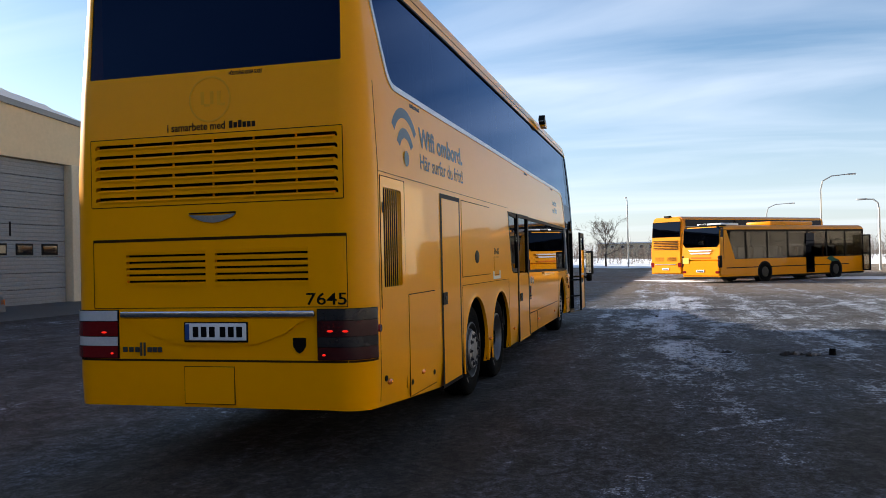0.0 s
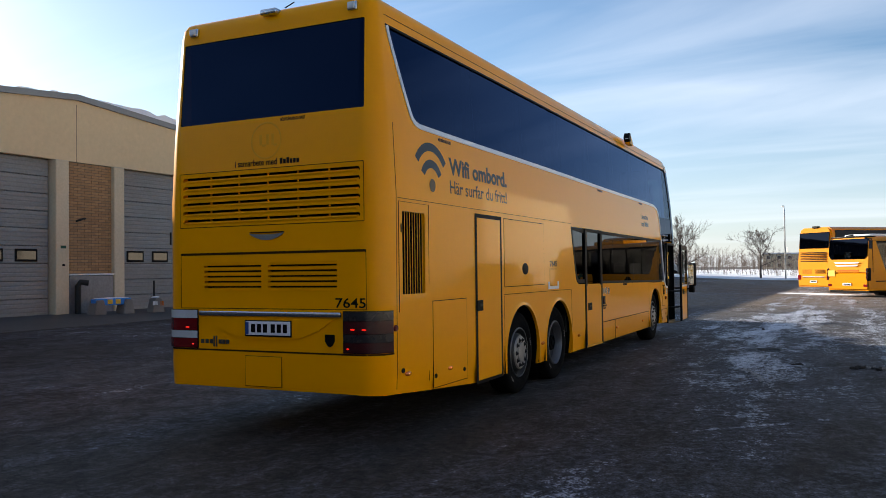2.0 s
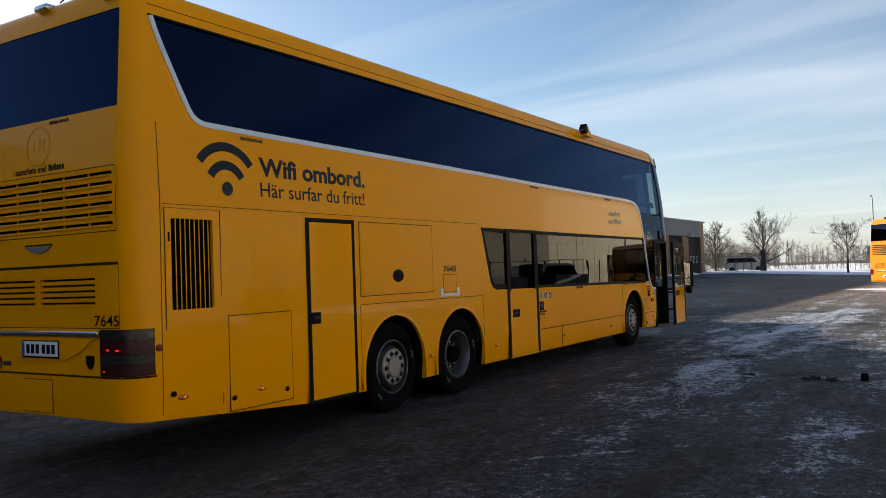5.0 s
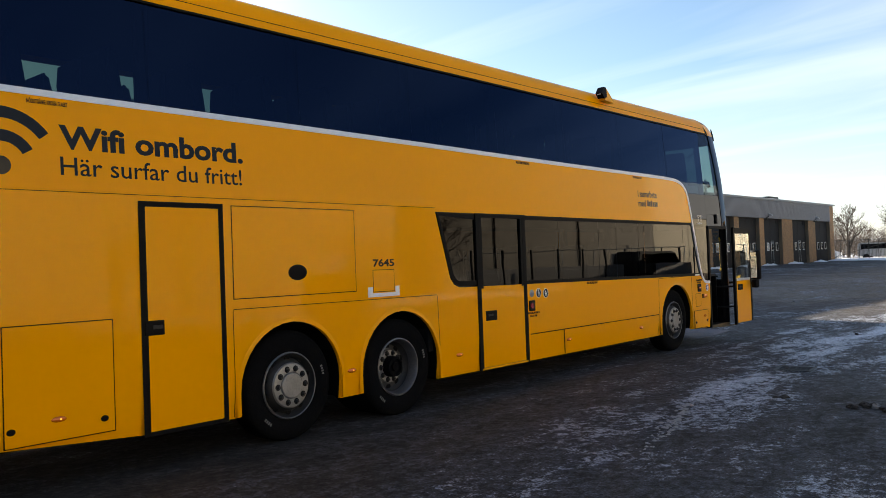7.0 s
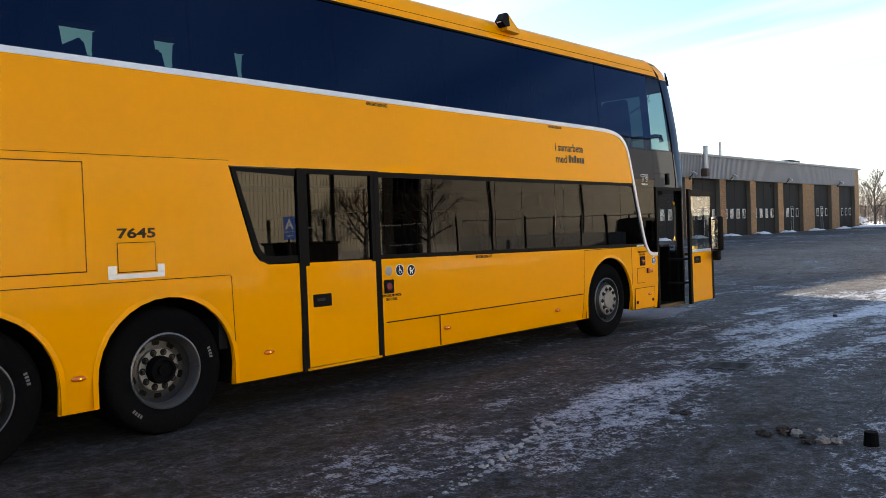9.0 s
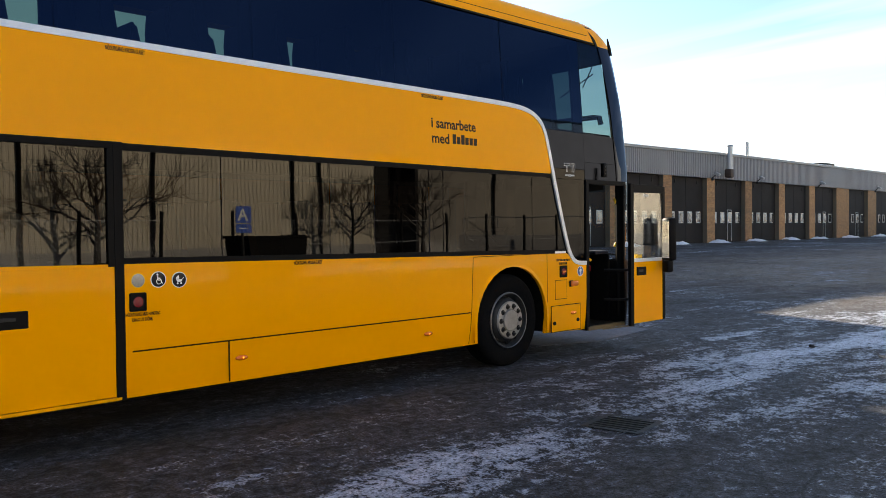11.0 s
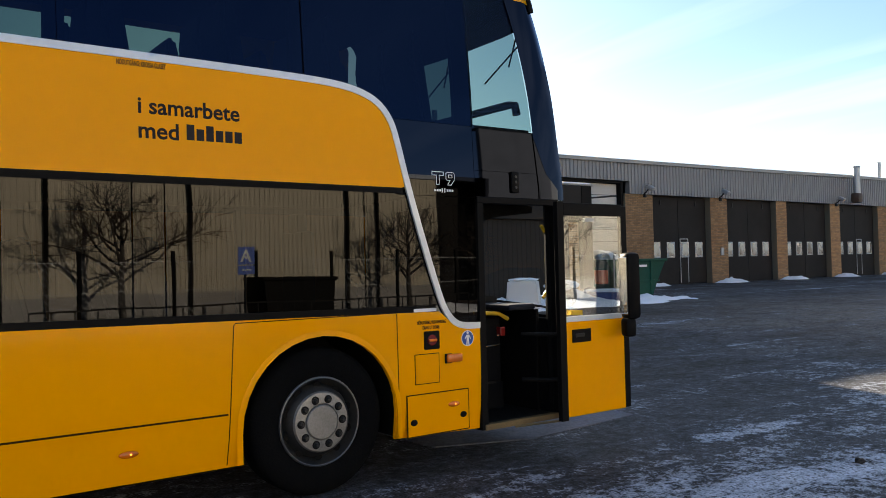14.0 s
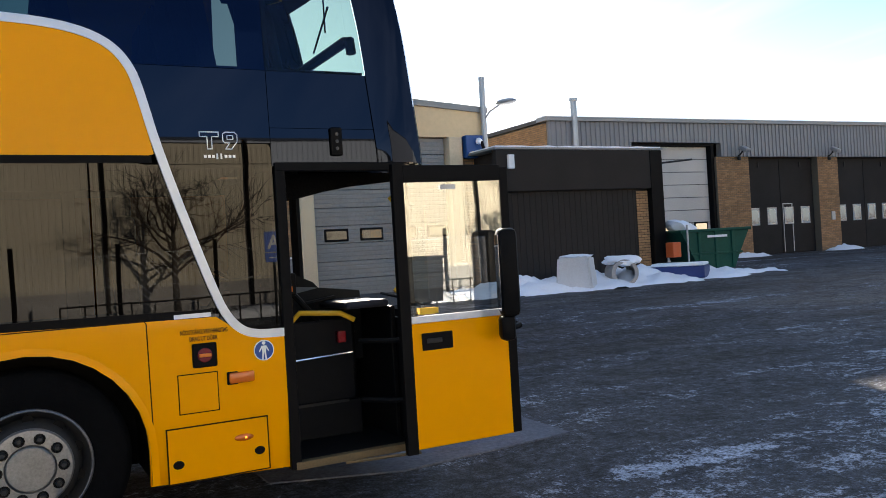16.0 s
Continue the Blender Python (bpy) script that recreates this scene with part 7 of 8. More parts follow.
# ---- other buses ----
def parked_bus(m, length, height, label, tall):
    b = empty("parked_bus", m, label, "bus", "yellow buses parked across the yard")
    w, low, belt, top = 2.5, 0.32, (1.75 if tall else 1.2), height - 0.38
    def shell(name, pro, y0, y1, material=PAINT_BUS, soft=True):
        bm = B()
        prism(bm, [(p[0] - w / 2, p[1]) for p in pro], "y", y0, y1)
        for v in bm.verts:
            if v.co.y < 0.1 and v.co.z > belt:
                v.co.y += (v.co.z - belt) * 0.09
        if soft:
            bmesh.ops.bevel(bm, geom=[e for e in bm.edges if abs(e.verts[0].co.y - e.verts[1].co.y) < 0.5], offset=0.07, segments=3, affect="EDGES")
        return part(name, bm, material, b, "", True)
    n = 7
    if tall:
        shell("body", [(0, low), (w, low), (w, belt), (w - 0.02, top), (w - 0.1, height - 0.12), (w - 0.3, height), (0.3, height), (0.1, height - 0.12), (0.02, top), (0, belt)], 0, length)
        for side in (1, -1):
            part("glass_band", bx(B(), side * w / 2 - 0.03, side * w / 2 + 0.006, 0.45, length - 0.3, belt + 0.05, height - 0.2, 0.01), PANEL_BLACK, b, "dark side glass")
    else:
        top = height - 0.24
        shell("body", [(0, low), (w, low), (w, belt), (0, belt)], 0, length)
        shell("roof", [(w - 0.02, top), (w - 0.1, height - 0.1), (w - 0.3, height), (0.3, height), (0.1, height - 0.1), (0.02, top)], 0, length)
        shell("rear_wall", [(0.0, belt), (w, belt), (w - 0.02, top), (0.02, top)], 0, 0.32, soft=False)
        part("floor", bx(B(), -w / 2 + 0.05, w / 2 - 0.05, 0.3, length - 0.1, belt - 0.1, belt + 0.004), GREY_PLASTIC, b)
        part("windscreen", bx(B(), -w / 2 + 0.08, w / 2 - 0.08, length - 0.06, length - 0.04, belt, top), GLASS_BUS, b).visible_shadow = False
        for side in (1, -1):
            x0, x1 = sorted((side * (w / 2 - 0.03), side * (w / 2 - 0.05)))
            part("side_window", bx(B(), x0, x1, 0.3, length - 0.1, belt, top), GLASS_BUS, b, "tinted side glass").visible_shadow = False
            for k in range(n + 1):
                y = 0.36 + k * (length - 0.5) / n
                x0, x1 = sorted((side * (w / 2 - 0.06), side * (w / 2 - 0.022)))
                part("window_pillar", bx(B(), x0, x1, y - 0.06, y + 0.06, belt, top), BLACK, b)
            x0, x1 = sorted((side * (w / 2 - 0.06), side * (w / 2 - 0.022)))
            part("window_head", bx(B(), x0, x1, 0.34, length - 0.1, top - 0.1, top), BLACK, b)
        for k in range(8):
            for x in (-0.85, 0.85):
                if k != 4 or x < 0:
                    part("seat", bx(B(), x - 0.3, x + 0.3, 1.0 + k * 1.2, 1.14 + k * 1.2, belt, belt + 0.62, 0.05), SEAT_CLOTH, b)
        part("roof_cap", bx(B(), -w / 2 + 0.12, w / 2 - 0.12, 0.14, 0.7, height - 0.05, height + 0.015, 0.03), BLACK, b, smooth=True)
    if tall:
        rw = part("rear_window", bx(B(), -w / 2 + 0.12, w / 2 - 0.12, 0.0, 0.02, 2.55, top + 0.08, 0.03), PANEL_BLACK, b, "dark rear window")
    else:
        bm = B()
        prism(bm, [(-1.05, 1.80), (1.05, 1.80), (1.235, 2.0), (1.235, top + 0.06), (1.1, top + 0.17), (-1.1, top + 0.17), (-1.235, top + 0.06), (-1.235, 2.0)], "y", -0.012, 0.26)
        bmesh.ops.bevel(bm, geom=[e for e in bm.edges if abs(e.verts[0].co.y - e.verts[1].co.y) > 0.1 or min(e.verts[0].co.y, e.verts[1].co.y) < 0], offset=0.05, segments=3, affect="EDGES")
        rw = part("rear_window", bm, PANEL_BLACK, b, "dark rear window that wraps round the corners", True)
        part("window_sticker", bx(B(), -0.1, 0.28, -0.004, 0.012, 1.93, 2.2, 0.05), GLASS_BUS, b)
    for v in rw.data.vertices:
        v.co.y += (v.co.z - belt) * 0.09 - 0.02
    if tall:
        for k in range(6):
            part("grille_slot", bx(B(), -1.0, 1.0, 0.0, 0.02, 1.78 + k * 0.1, 1.82 + k * 0.1), SEAM, b)
        for x in (-0.85, 0.12):
            for k in range(4):
                part("grille_slot", bx(B(), x, x + 0.72, -0.006, 0.01, 1.1 + k * 0.06, 1.13 + k * 0.06), SEAM, b)
        part("chrome_bar", bx(B(), -0.85, 0.85, -0.03, 0, 0.86, 0.92, 0.01), CHROME, b)
    else:
        for z, wd in ((1.70, 0.80), (1.56, 0.72)):
            bm = B()
            prism(bm, [(-wd, z), (-wd + 0.12, z - 0.07), (wd - 0.12, z - 0.07), (wd, z)], "y", -0.024, 0.0)
            part("spoiler_bar", bm, SILVER, b)
        for x in (-1.2, 1.2):
            bm = bx(B(), x - 0.075, x + 0.075, -0.012, 0.22, 0.78, 1.42, 0.06)
            tl = part("corner_lamp", bm, BLACK, b, "dark tail lamp round the corner", True)
            for z in (0.9, 1.08, 1.26):
                part("lens", bx(B(), x - 0.05, x + 0.05, -0.018, 0.0, z, z + 0.11, 0.02), RED_DARK, tl)
        part("skirt", bx(B(), -w / 2 + 0.03, w / 2 - 0.03, 0.1, length - 0.1, 0.22, 0.34, 0.02), BLACK, b)
        bm = B()
        prism(bm, [(0.36, belt), (1.15, belt), (0.55, top - 0.02), (0.36, top - 0.02)], "x", w / 2 - 0.045, w / 2 + 0.004)
        part("rear_quarter", bm, PAINT_BUS, b)
        part("side_line", bx(B(), w / 2, w / 2 + 0.006, 0.5, length - 1.5, 0.74, 0.79), BLACK, b)
        part("roof_box", bx(B(), -0.8, 0.8, 4.5, 8.0, height - 0.02, height + 0.22, 0.06), PAINT_BUS, b, smooth=True)
        part("roof_box", bx(B(), -0.8, 0.8, 0.7, 2.0, height - 0.02, height + 0.12, 0.04), SILVER, b, smooth=True)
        bm = B()
        prism(bm, [(8.9, 0.95), (9.6, 0.95), (8.9, 1.25), (8.5, 1.1)], "x", w / 2, w / 2 + 0.006)
        part("leaf_mark", bm, GREEN_STEEL, b, "green leaf-shaped mark")
        part("middle_door", bx(B(), w / 2 - 0.01, w / 2 + 0.022, 6.75, 7.45, 0.36, 2.5, 0.01), PANEL_BLACK, b, "dark glazed middle door")
        fd = part("front_door", bx(B(), w / 2 + 0.42, w / 2 + 0.5, length - 0.27, length - 0.21, 0.36, 2.4, 0.01), BLACK, b, "open glazed front door")
        part("door_stile", bx(B(), w / 2, w / 2 + 0.07, length - 0.27, length - 0.21, 0.36, 2.4, 0.01), BLACK, fd)
        for z in (0.36, 1.3, 2.33):
            part("door_rail", bx(B(), w / 2 + 0.07, w / 2 + 0.42, length - 0.27, length - 0.21, z, z + 0.07, 0.01), BLACK, fd)
        part("door_pane", bx(B(), w / 2 + 0.07, w / 2 + 0.42, length - 0.25, length - 0.24, 0.43, 2.33), GLASS_BUS, fd).visible_shadow = False
        part("sticker", bx(B(), -1.18, -0.75, -0.02, 0.0, 1.0, 1.3), HAND_YELLOW, b)
        part("maker_bar", bx(B(), -0.6, 0.7, -0.01, 0.0, 1.25, 1.33), AMBER, b)
    for x in (-1.1, 1.1):
        part("tail_lamp", bx(B(), x - 0.12, x + 0.12, -0.015, 0.05, (0.72 if tall else 0.5), (1.0 if tall else 0.62), 0.01), RED_LENS, b)
    pl = part("number_plate", bx(B(), -0.26, 0.26, -0.035, -0.01, 0.56, 0.68), PLATE, b)
    part("plate_bar", bx(B(), -0.2, 0.22, -0.038, -0.034, 0.59, 0.65), BLACK, pl)
    part("rear_camera", bx(B(), -0.2, 0.2, 0.15, 0.35, height - 0.05, height + 0.08, 0.02), BLACK, b)
    axles = (3.4, length - 2.7) if not tall else (3.2, 4.6, length - 2.8)
    for y in axles:
        for x in (w / 2 - 0.02, -w / 2 + 0.02):
            t = part("wheel_arch", tube(B(), [(x - 0.3 if x > 0 else x + 0.3, y, 0.5), (x + 0.022 if x > 0 else x - 0.022, y, 0.5)], 0.57, 24), BLACK, b)
            wh = part("wheel", lathe(B(), ((-0.25, 0.5), (-0.02, 0.5), (0.05, 0.44), (0.05, 0.3), (0.02, 0.28), (0.045, 0.2), (0.045, 0.05)), 28), RUBBER, b, smooth=True)
            wh.matrix_basis = pose(x, y, 0.5, 0, 0, 0 if x > 0 else 180)
            part("hub", lathe(B(), ((0.03, 0.27), (0.05, 0.24), (0.06, 0.1), (0.06, 0.02)), 24), DARK_STEEL, wh)
    return b


parked_bus(pose(3.92, 38.9, 0, 0, 0, -45), 12.0, 2.95, "yellow low-floor bus with its front door open", False)
parked_bus(pose(2.22, 46.1, 0, 0, 0, -45), 13.4, 3.75, "tall yellow coach parked behind the low-floor bus", True)


# ---- trees ----
def grow(bm, p, d, length, r, depth, rng, spread, upward, thin=0.006, reach=0.54, curl=0.24, full=1.0):
    """One limb and, from it, its smaller ones."""
    n = 4 if depth > 1 else 3
    pts, rad = [p.copy()], [r]
    q, w = p.copy(), d.copy()
    for i in range(n):
        w = (w + Vector((rng.uniform(-1, 1), rng.uniform(-1, 1), rng.uniform(-0.6, 1) * upward)) * curl).normalized()
        q = q + w * (length / n)
        pts.append(q.copy())
        rad.append(r * (1 - 0.62 * (i + 1) / n))
    tube(bm, pts, rad, 6 if depth > 2 else (4 if depth > 1 else 3), False)
    if depth == 0:
        return
    kids = round((6, 8, 8, 7)[min(depth, 3)] * full)
    for k in range(kids):
        f = 0.3 + 0.7 * (k + rng.random()) / kids
        i = min(int(f * n), n - 1)
        base = pts[i].lerp(pts[i + 1], f * n - i)
        axis = w.orthogonal().normalized()
        axis.rotate(Matrix.Rotation(rng.uniform(0, 2 * math.pi), 3, w))
        c = (w * math.cos(spread) + axis * math.sin(spread)).normalized()
        c = (c + Vector((0, 0, 0.25 * upward))).normalized()
        grow(bm, base, c, length * rng.uniform(reach - 0.12, reach + 0.12), max(r * 0.42 * (1 - 0.4 * f), thin), depth - 1, rng, spread, upward, thin, reach, curl, full)


def bare_tree(x, y, height, seed, label="bare young tree with a spreading crown", trunk=0.11, lift=0.25, group="", wide=0.5, thin=0.006, limbs=14, upward=0.6, depth=3, curl=0.24, full=1.0):
    """A stem whose limbs fill a rounded crown; wide: the crown's radius by its height; lift: where the crown begins."""
    rng = random.Random(seed)
    t = empty("bare_tree", pose(x, y, gz(x, y) - 0.05), label, "tree", group)
    stem = [Vector((0.03 * height * 0.15 * math.sin(k * 1.7 + seed), 0.03 * height * 0.15 * math.cos(k * 2.1), height * 0.86 * k / 6)) for k in range(7)]
    part("trunk", tube(B(), stem, [trunk * (1.25 - 1.1 * k / 6) for k in range(7)], 10), BARK, t, smooth=True)
    bm = B()
    for k in range(limbs):
        f = (k + rng.random()) / limbs
        z = height * (lift + 0.62 * (1 - lift) * f)
        p = stem[min(int(z / (height * 0.86) * 6), 5)].lerp(stem[min(int(z / (height * 0.86) * 6), 5) + 1], z / (height * 0.86) * 6 % 1.0)
        a = k * 2.4 + rng.uniform(-0.4, 0.4)
        tilt = radians(70 - 52 * f * upward - 16 * upward + rng.uniform(-9, 9))
        d = Vector((math.cos(a) * math.sin(tilt), math.sin(a) * math.sin(tilt), math.cos(tilt)))
        # as long as the rounded outline of the crown allows
        reach = wide * height * (0.72 + 0.5 * math.sin(math.pi * min(f + 0.25, 1.0))) * rng.uniform(0.75, 1.1)
        room = (height - z) / max(d.z, 0.2)
        grow(bm, p, d, min(reach, room), trunk * (0.55 - 0.3 * f), depth, rng, 0.72, upward, thin, 0.5, curl, full)
    part("crown", bm, TWIG, t)
    return t


bare_tree(-4.2, 89.5, 5.3, 3, lift=0.27, thin=0.008, trunk=0.10, wide=0.42, limbs=13, full=0.72)
bare_tree(-15.5, 106.0, 7.2, 5, "tall bare tree with upright limbs behind the fence", trunk=0.17, lift=0.14, thin=0.011, wide=0.4, limbs=15, upward=1.0, full=0.72)
bare_tree(-23.0, 112.0, 6.6, 8, "tall bare tree behind the fence", trunk=0.16, lift=0.16, thin=0.011, wide=0.4, limbs=13, upward=1.0, full=0.72)
for y, high, seed, broad in ((16.8, 4.8, 11, 0.5), (28.2, 4.6, 12, 0.36), (32.6, 4.7, 13, 0.4)):
    bare_tree(23.0, y, high, seed, group="trees along the opposite facade", thin=0.013, lift=0.24, trunk=0.11, wide=broad, limbs=15, upward=0.3, depth=2, curl=0.42, full=0.8)


# ---- the far edge of the yard ----
def snow_field():
    bm = B()
    xs = [-40 + 2 * i for i in range(11)] + [-19 + i for i in range(60)] + [45, 60, 100, 200]
    ys = [88.6, 89.2, 90, 92, 95, 98, 102, 108, 120, 150, 220]
    rows = []
    for j, y in enumerate(ys):
        rows.append([bm.verts.new((x, y + 0.5 * noise.noise((x * 0.4, 0, 0)) * (j < 3) + max(0, -x - 6) * 0.6 * (j < 6), (0.02 if j == 0 else 0.16 if j < 3 else 0.2) + 0.06 * noise.noise((x * 0.5, y * 0.5, 0)) + gz(x, y) - (0.05 if j == 0 else 0))) for x in xs])
    for p, q in zip(rows, rows[1:]):
        for i in range(len(xs) - 1):
            bm.faces.new((p[i], p[i + 1], q[i + 1], q[i]))
    ob = part("snow_field", bm, SNOW, None, smooth=True)
    tagged(ob, "snow-covered verge beyond the yard", "snow", kind="structure")


def brush_mass(name, count, x0, x1, y0, y1, low, high, twigs, r, rng, label):
    """Many thin upright stems with fine twigs, as one growth."""
    bm = B()
    for k in range(count):
        x, y = rng.uniform(x0, x1), rng.uniform(y0, y1)
        h = rng.uniform(low, high) * (0.75 + 0.7 * max(0.0, noise.noise((x * 0.09, y * 0.02, 3)) + 0.3))
        p = Vector((x, y, gz(x, y)))
        tube(bm, [p, p + Vector((rng.uniform(-0.1, 0.1) * h, 0, h))], [r, r * 0.3], 3, False)
        for j in range(twigs):
            f = rng.uniform(0.2, 0.95)
            q = p + Vector((0, 0, h * f))
            a = rng.uniform(0, 6.3)
            e = h * rng.uniform(0.12, 0.32) * (1.1 - 0.5 * f)
            tube(bm, [q, q + Vector((math.cos(a) * e, math.sin(a) * e, e * rng.uniform(0.4, 1.2)))], [r * 0.45, r * 0.15], 3, False)
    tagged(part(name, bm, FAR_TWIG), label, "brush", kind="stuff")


def hedge():
    rng = random.Random(4)
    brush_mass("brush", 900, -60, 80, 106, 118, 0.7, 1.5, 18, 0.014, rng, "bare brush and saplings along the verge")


def far_woods():
    rng = random.Random(9)
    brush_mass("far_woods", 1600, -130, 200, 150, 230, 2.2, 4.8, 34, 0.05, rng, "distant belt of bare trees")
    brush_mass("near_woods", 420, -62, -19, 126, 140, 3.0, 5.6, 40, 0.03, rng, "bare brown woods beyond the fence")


def street_lamp(x, y, height, turn, label, arm=1.4, sign=False):
    l = empty("street_lamp", pose(x, y, gz(x, y), 0, 0, turn), label, "lamp post", "lamp posts")
    pts = [(0, 0, 0), (0, 0, height * 0.85), (0.08 * arm, 0, height * 0.94), (0.4 * arm, 0, height * 0.99), (arm, 0, height)]
    part("pole", tube(B(), pts, [0.09, 0.07, 0.06, 0.05, 0.04], 10), GALV, l, smooth=True)
    part("head", bx(B(), arm - 0.1, arm + 0.6, -0.12, 0.12, height - 0.06, height + 0.06, 0.04), GALV, l, smooth=True)
    if sign:
        bm = lathe(B(), ((-0.1, 0.35), (-0.08, 0.35)), 24)
        bm.transform(pose(-0.05, -0.12, 3.2, 0, 0, 90))
        part("round_sign", bm, WHITE, l)


def apartment_block(x, y, w, d, floors, colour, turn):
    a = empty("apartment_block", pose(x, y, 0, 0, 0, turn), "distant pale apartment block with rows of windows", "building", "distant blocks")
    h = floors * 2.9
    part("wall", bx(B(), -w / 2, w / 2, 0, d, 0, h), colour, a)
    part("roof", bx(B(), -w / 2 - 0.4, w / 2 + 0.4, -0.4, d + 0.4, h, h + 0.5), SNOW, a)
    n = int(w / 3.4)
    for f in range(floors):
        for k in range(n):
            cx = -w / 2 + (k + 0.5) * w / n
            win = part("window", bx(B(), cx - 0.7, cx + 0.7, -0.06, 0.0, f * 2.9 + 0.9, f * 2.9 + 2.3), WHITE, a)
            part("pane", bx(B(), cx - 0.6, cx + 0.6, -0.08, -0.06, f * 2.9 + 1.0, f * 2.9 + 2.2), PANEL_BLACK, win)


def gate_fence():
    """Steel mesh fence with a sliding gate across the yard's mouth."""
    f = empty("yard_fence", pose(0, 0, 0), "grey steel bar fence with a gate", "fence")
    z = 0.46
    for k in range(22):
        x = -36 + k * 1.0
        part("post", tube(B(), [(x, 101.0, z - 0.1), (x, 101.0, z + 2.4)], 0.035, 6), DARK_STEEL, f)
    part("rail", tube(B(), [(-36, 101, z + 2.3), (-14.6, 101, z + 2.3)], 0.03, 6), DARK_STEEL, f)
    part("rail", tube(B(), [(-36, 101, z + 0.3), (-14.6, 101, z + 0.3)], 0.03, 6), DARK_STEEL, f)
    bm = B()
    for k in range(160):
        x = -36 + k * 0.134
        bx(bm, x - 0.012, x + 0.012, 100.99, 101.01, z + 0.3, z + 2.3)
    tagged(part("bars", bm, DARK_STEEL, f), kind="stuff")
    part("gate_post", bx(B(), -14.9, -14.3, 100.8, 101.2, z - 0.1, z + 2.7, 0.03), DARK_STEEL, f)
    part("brace", tube(B(), [(-22, 100.97, z + 0.3), (-15, 100.97, z + 2.2)], 0.03, 6), DARK_STEEL, f)


def van(m, label, colour):
    v = empty("parked_van", m, label, "van")
    bm = B()
    prism(bm, [(0, 0.35), (5.2, 0.35), (5.2, 0.9), (4.3, 1.2), (3.6, 1.95), (0.1, 2.0), (0, 1.6)], "x", -0.95, 0.95)
    bmesh.ops.bevel(bm, geom=bm.edges[:], offset=0.08, segments=2, affect="EDGES")
    part("body", bm, colour, v, smooth=True)
    for x in (-0.96, 0.96):
        bm = B()
        prism(bm, [(0.4, 1.25), (4.1, 1.25), (3.55, 1.82), (0.4, 1.82)], "x", x - 0.01, x + 0.01)
        part("side_glass", bm, PANEL_BLACK, v)
        for y in (0.95, 4.2):
            w = part("wheel", lathe(B(), ((-0.1, 0.34), (0.08, 0.34), (0.1, 0.22), (0.1, 0.05)), 20), RUBBER, v)
            w.matrix_basis = pose(x, y, 0.34)


snow_field()
hedge()
far_woods()
gate_fence()
street_lamp(-1.7, 89.4, 8.0, 100, "tall grey lamp post with a round sign", 0.9, True)
street_lamp(15.4, 72.0, 8.0, -12, "tall grey lamp post with a long arm", 2.2)
street_lamp(13.6, 95.0, 6.9, -12, "tall grey lamp post with a long arm", 2.4)
street_lamp(17.2, 60.0, 5.2, 150, "grey lamp post beyond the buses", 0.9)
apartment_block(-8.0, 330, 30, 12, 2, CREAM_POST, 4)
apartment_block(40.0, 310, 16, 12, 2, CREAM_POST, -10)
van(pose(-27.5, 106, 0.44, 0, 0, -95), "white van parked behind the fence", WHITE)
van(pose(-20.5, 107, 0.44, 0, 0, -88), "grey van parked behind the fence", GALV)
low_wall = empty("loading_dock", pose(15.2, 47.0, 0, 0, 0, -45), "low grey concrete dock wall with a rail", "wall")
part("wall", bx(B(), 0, 14, 0, 0.5, 0, 1.25, 0.02), CONCRETE, low_wall)
for k in range(8):
    part("post", tube(B(), [(0.3 + k * 1.9, 0.25, 1.2), (0.3 + k * 1.9, 0.25, 2.2)], 0.03, 6), GALV, low_wall)
part("rail", tube(B(), [(0.3, 0.25, 2.2), (13.6, 0.25, 2.2)], 0.03, 6), GALV, low_wall)


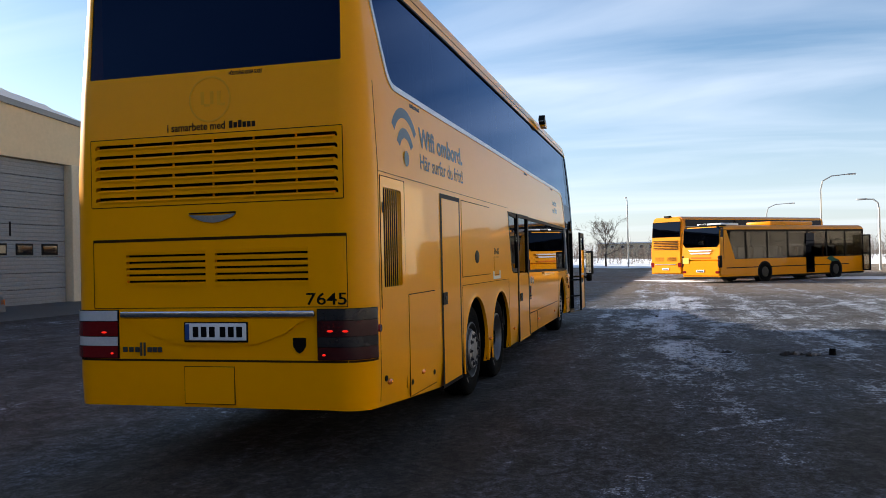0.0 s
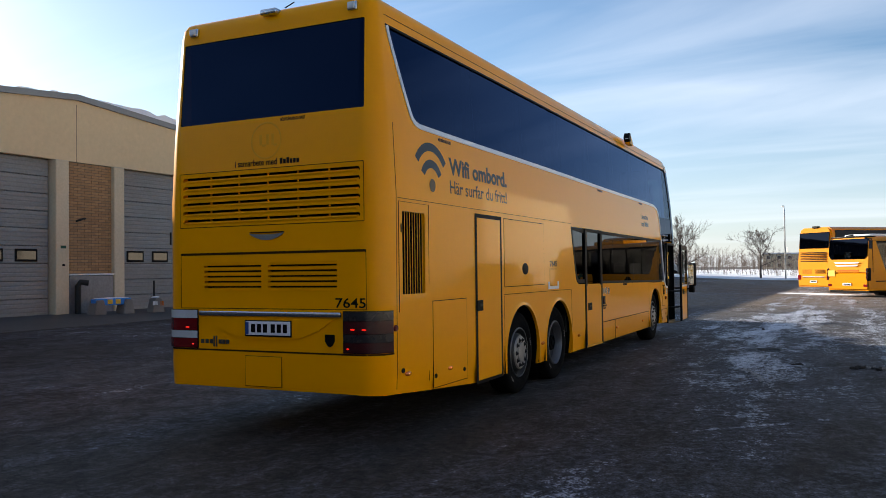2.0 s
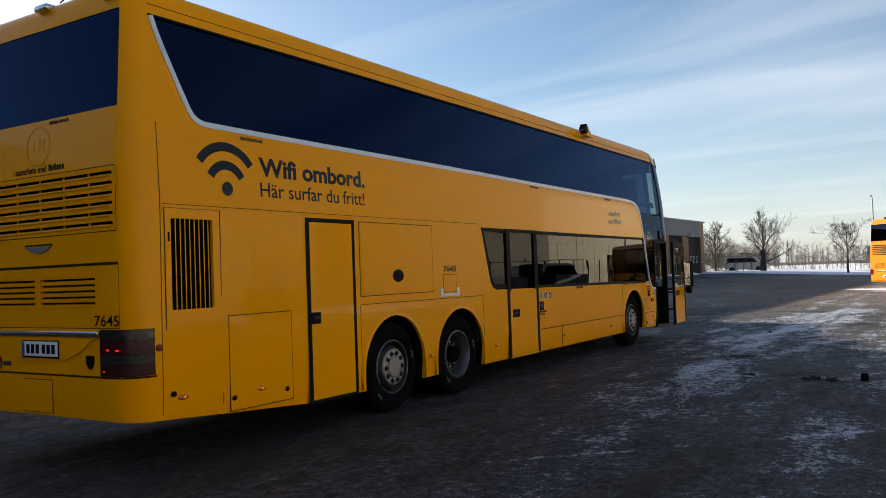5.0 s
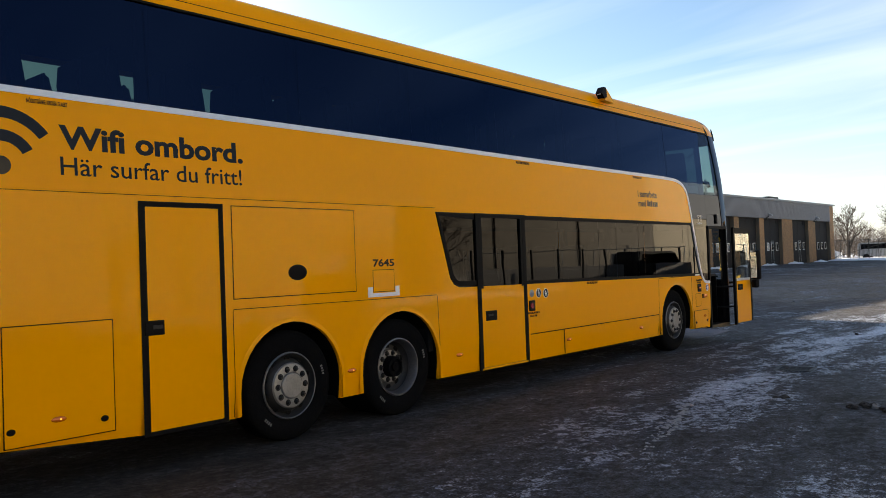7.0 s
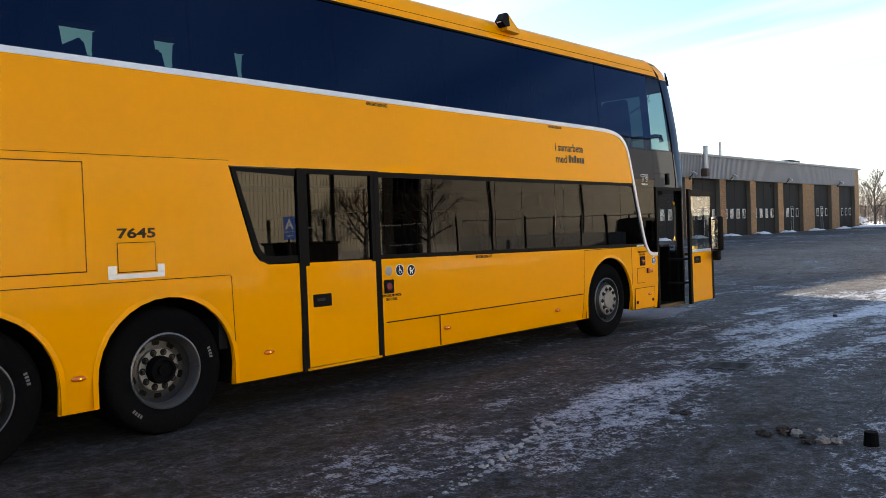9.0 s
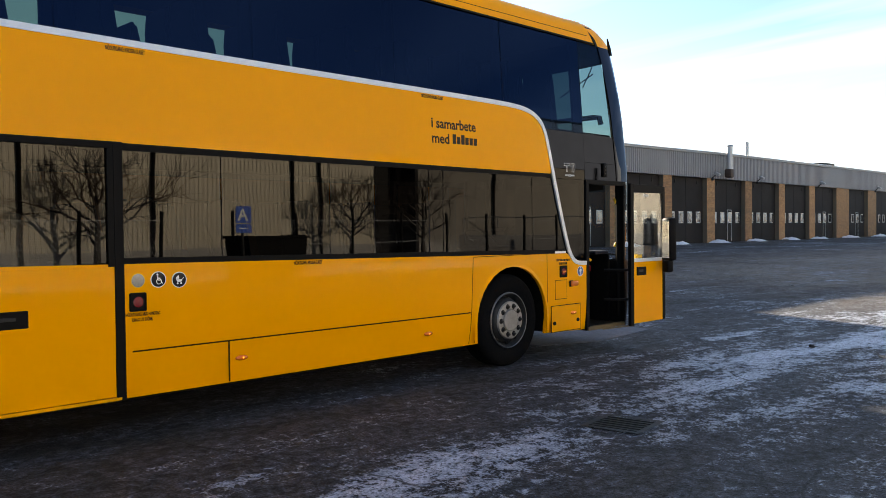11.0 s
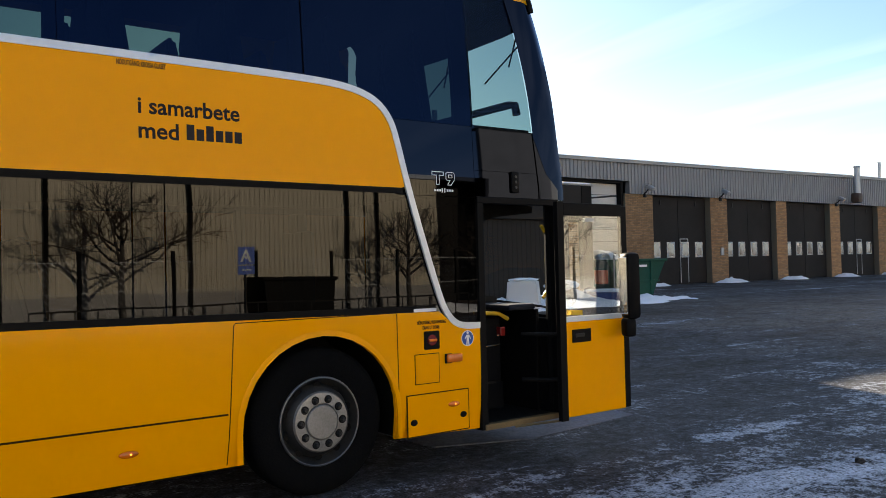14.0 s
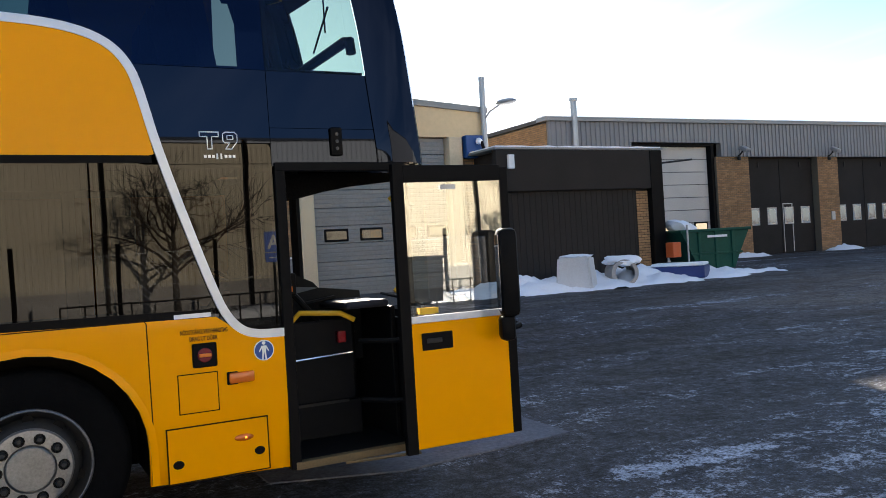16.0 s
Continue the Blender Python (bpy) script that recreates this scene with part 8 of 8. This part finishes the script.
# ---- the opposite side of the yard, which the coach's panes mirror ----
def opposite_facade():
    f = empty("opposite_warehouse", pose(0, 0, 0), "long warehouse with tan ribbed steel cladding", "building")
    X = 25.0
    for a, b in ((-30.0, 31.2), (34.2, 62.0)):
        if a < 0:
            bm = ribbed(-b, -a, 0.9, 6.0, -X, 0.2, 0.016)
            bm.transform(pose(0, 0, 0, 0, 0, 180))
            part("cladding", bm, CLAD_TAN, f, "tan ribbed steel cladding")
        else:
            part("cladding", bx(B(), X, X + 0.3, a, b, 0.9, 10.6), CLAD_PLAIN, f, "plain grey-brown plastered wall")
        part("plinth", bx(B(), X - 0.02, X + 0.3, a, b, -0.1, 0.9), CONCRETE, f)
    part("recess", bx(B(), X + 1.5, X + 1.8, 31.2, 34.2, -0.1, 6.4), DOOR_DARK, f, "dark recessed gate")
    for y in (31.19, 34.01):
        part("recess_cheek", bx(B(), X + 0.01, X + 1.5, y, y + 0.2, -0.1, 6.0), DOOR_DARK, f)
    part("tall_bay", bx(B(), X - 0.02, X + 25, 62.02, 88.0, -0.1, 10.7, 0.03), CLAD_TAN, f, "plain tall bay of the warehouse")
    part("roof_edge", bx(B(), X - 0.06, X + 0.6, -30, 31.2, 6.0, 6.12, 0.02), DARK_STEEL, f)
    part("roof_edge", bx(B(), X - 0.06, X + 0.6, 34.2, 62, 10.6, 10.72, 0.02), DARK_STEEL, f)
    part("roof", bx(B(), X + 0.6, X + 30, -30, 62, 5.7, 5.9), ROOFING, f)
    part("back_wall", bx(B(), X + 29.7, X + 30, -30, 62, 0, 5.7), CLAD_TAN, f)
    for y in (-30.0, 61.7):
        part("end_wall", bx(B(), X + 0.3, X + 29.7, y, y + 0.3, 0, 5.7), CLAD_TAN, f)
    for y in (2.0, 9.0, 14.9, 19.8, 26.4, 27.9, 40.0, 50.0):
        part("downpipe", tube(B(), [(X - 0.12, y, 0.0), (X - 0.12, y, 6.0)], 0.07, 8), BLACK, f)


def south_hall():
    """A plain hall added out of view behind, to keep sky light off the coach's rear."""
    h = empty("south_hall", pose(0, 0, 0), "plain grey steel hall, added out of view to shade the coach's rear", "building")
    part("wall", ribbed(-14.0, 24.0, -0.1, 6.0, 0.0, 0.34, 0.05), CLAD_GREY, h)
    h.children[0].data.transform(Matrix.Translation((0, -14.0, 0)) @ pose(0, 0, 0, 0, 0, 90) @ Matrix.Diagonal((1, -1, 1, 1)))
    part("core", bx(B(), -14, 24, -34, -14.06, 0, 5.9), CLAD_GREY, h)
    part("roof_edge", bx(B(), -14.1, 24.1, -34.1, -13.9, 5.95, 6.15, 0.02), FLASHING, h)


def opposite_fence():
    f = empty("chain_link_fence", pose(0, 0, 0), "chain-link fence on dark steel posts", "fence")
    X = 19.0
    for k in range(30):
        y = -14 + k * 2.6
        part("post", tube(B(), [(X, y, 0), (X, y, 2.25)], 0.06, 6), BLACK, f)
    for z in (0.15, 1.1, 1.95):
        part("wire", tube(B(), [(X, -14, z), (X, 61.4, z)], 0.01, 4), GALV, f)
    bm = B()
    for k in range(380):
        y = -14 + k * 0.198
        for s in (-1, 1):
            p, q = Vector((X, y, 0.15)), Vector((X, y + s * 1.8, 1.95))
            tube(bm, [p, q], 0.004, 3, False)
    tagged(part("mesh", bm, GALV, f), kind="stuff")


def stop_sign():
    s = empty("bus_stop_sign", pose(15.1, 17.8, 0, 0, 0, 0), "blue stop sign with a white letter on a post", "sign")
    part("post", tube(B(), [(0.05, 0, 0), (0.05, 0, 1.7)], 0.035, 8), DARK_STEEL, s)
    face = Matrix(((0, 0, -1, 0), (-1, 0, 0, 0), (0, 1, 0, 0), (0, 0, 0, 1)))
    p = part("panel", bx(B(), -0.02, 0.0, -0.24, 0.24, 1.78, 2.26, 0.003), SIGN_BLUE, s)
    letter("letter", "A", 0.45, Matrix.Translation((-0.0215, 0.15, 1.86)) @ face, WHITE, p, 0.012)
    p = part("panel", bx(B(), -0.02, 0.0, -0.24, 0.24, 1.52, 1.75, 0.003), SIGN_BLUE, s)
    part("arrow", bx(B(), -0.025, -0.02, -0.14, 0.14, 1.62, 1.65), WHITE, p)


def dumpster(x, y):
    d = empty("black_container", pose(x, y, 0), "long low black waste container", "container")
    bm = B()
    prism(bm, [(-1.05, 0.1), (1.05, 0.1), (1.15, 1.35), (-1.15, 1.35)], "x", -0.7, 0.7)
    part("tub", bm, BLACK, d)
    part("rim", bx(B(), -0.76, 0.76, -1.22, 1.22, 1.32, 1.42, 0.02), BLACK, d)


def bike_rail():
    r = empty("bicycle_rail", pose(0, 0, 0), "low steel rail of hoops before the fence", "rail")
    for k in range(26):
        y = 13 + k * 0.55
        part("hoop", tube(B(), [(17.2, y, 0), (17.2, y, 0.7)], 0.02, 6), DARK_STEEL, r)
    part("top_rail", tube(B(), [(17.2, 13, 0.7), (17.2, 26.75, 0.7)], 0.025, 6), DARK_STEEL, r)


opposite_facade()
south_hall()
opposite_fence()
stop_sign()
dumpster(17.9, 20.4)
bike_rail()
snow_pile("snow_bank", 18.6, 24.0, 0.7, 14.0, 0.4, label="low bank of old snow along the fence", n=40, seed=4)
van(pose(18.0, 44.0, 0, 0, 0, 10), "dark van parked before the warehouse", DARK_STEEL)
van(pose(21.6, 50.0, 0, 0, 0, 6), "pale van parked before the warehouse", WHITE)

# ---- single bricks of the pier beside the barriers ----
pier = next(o for o in bpy.data.objects if o.name.startswith("pier") and abs(sum(v.co.y for v in o.data.vertices) / 8 - 11.0) < 0.2)
brick_meshes = {}
for u, v, w, h in brick_rows(1.62, 3.2):
    key = round(w, 2)
    if key not in brick_meshes:
        bm = bx(B(), 0, 0.014, 0, w, 0, h)
        me = bpy.data.meshes.new("brick")
        bm.to_mesh(me)
        bm.free()
        me.materials.append(BRICK)
        brick_meshes[key] = me
    ob = new("brick", brick_meshes[key])
    ob.parent = pier
    ob.location = (-16.22 + random.uniform(-0.003, 0.003), 10.22 + u, 1.61 + v)
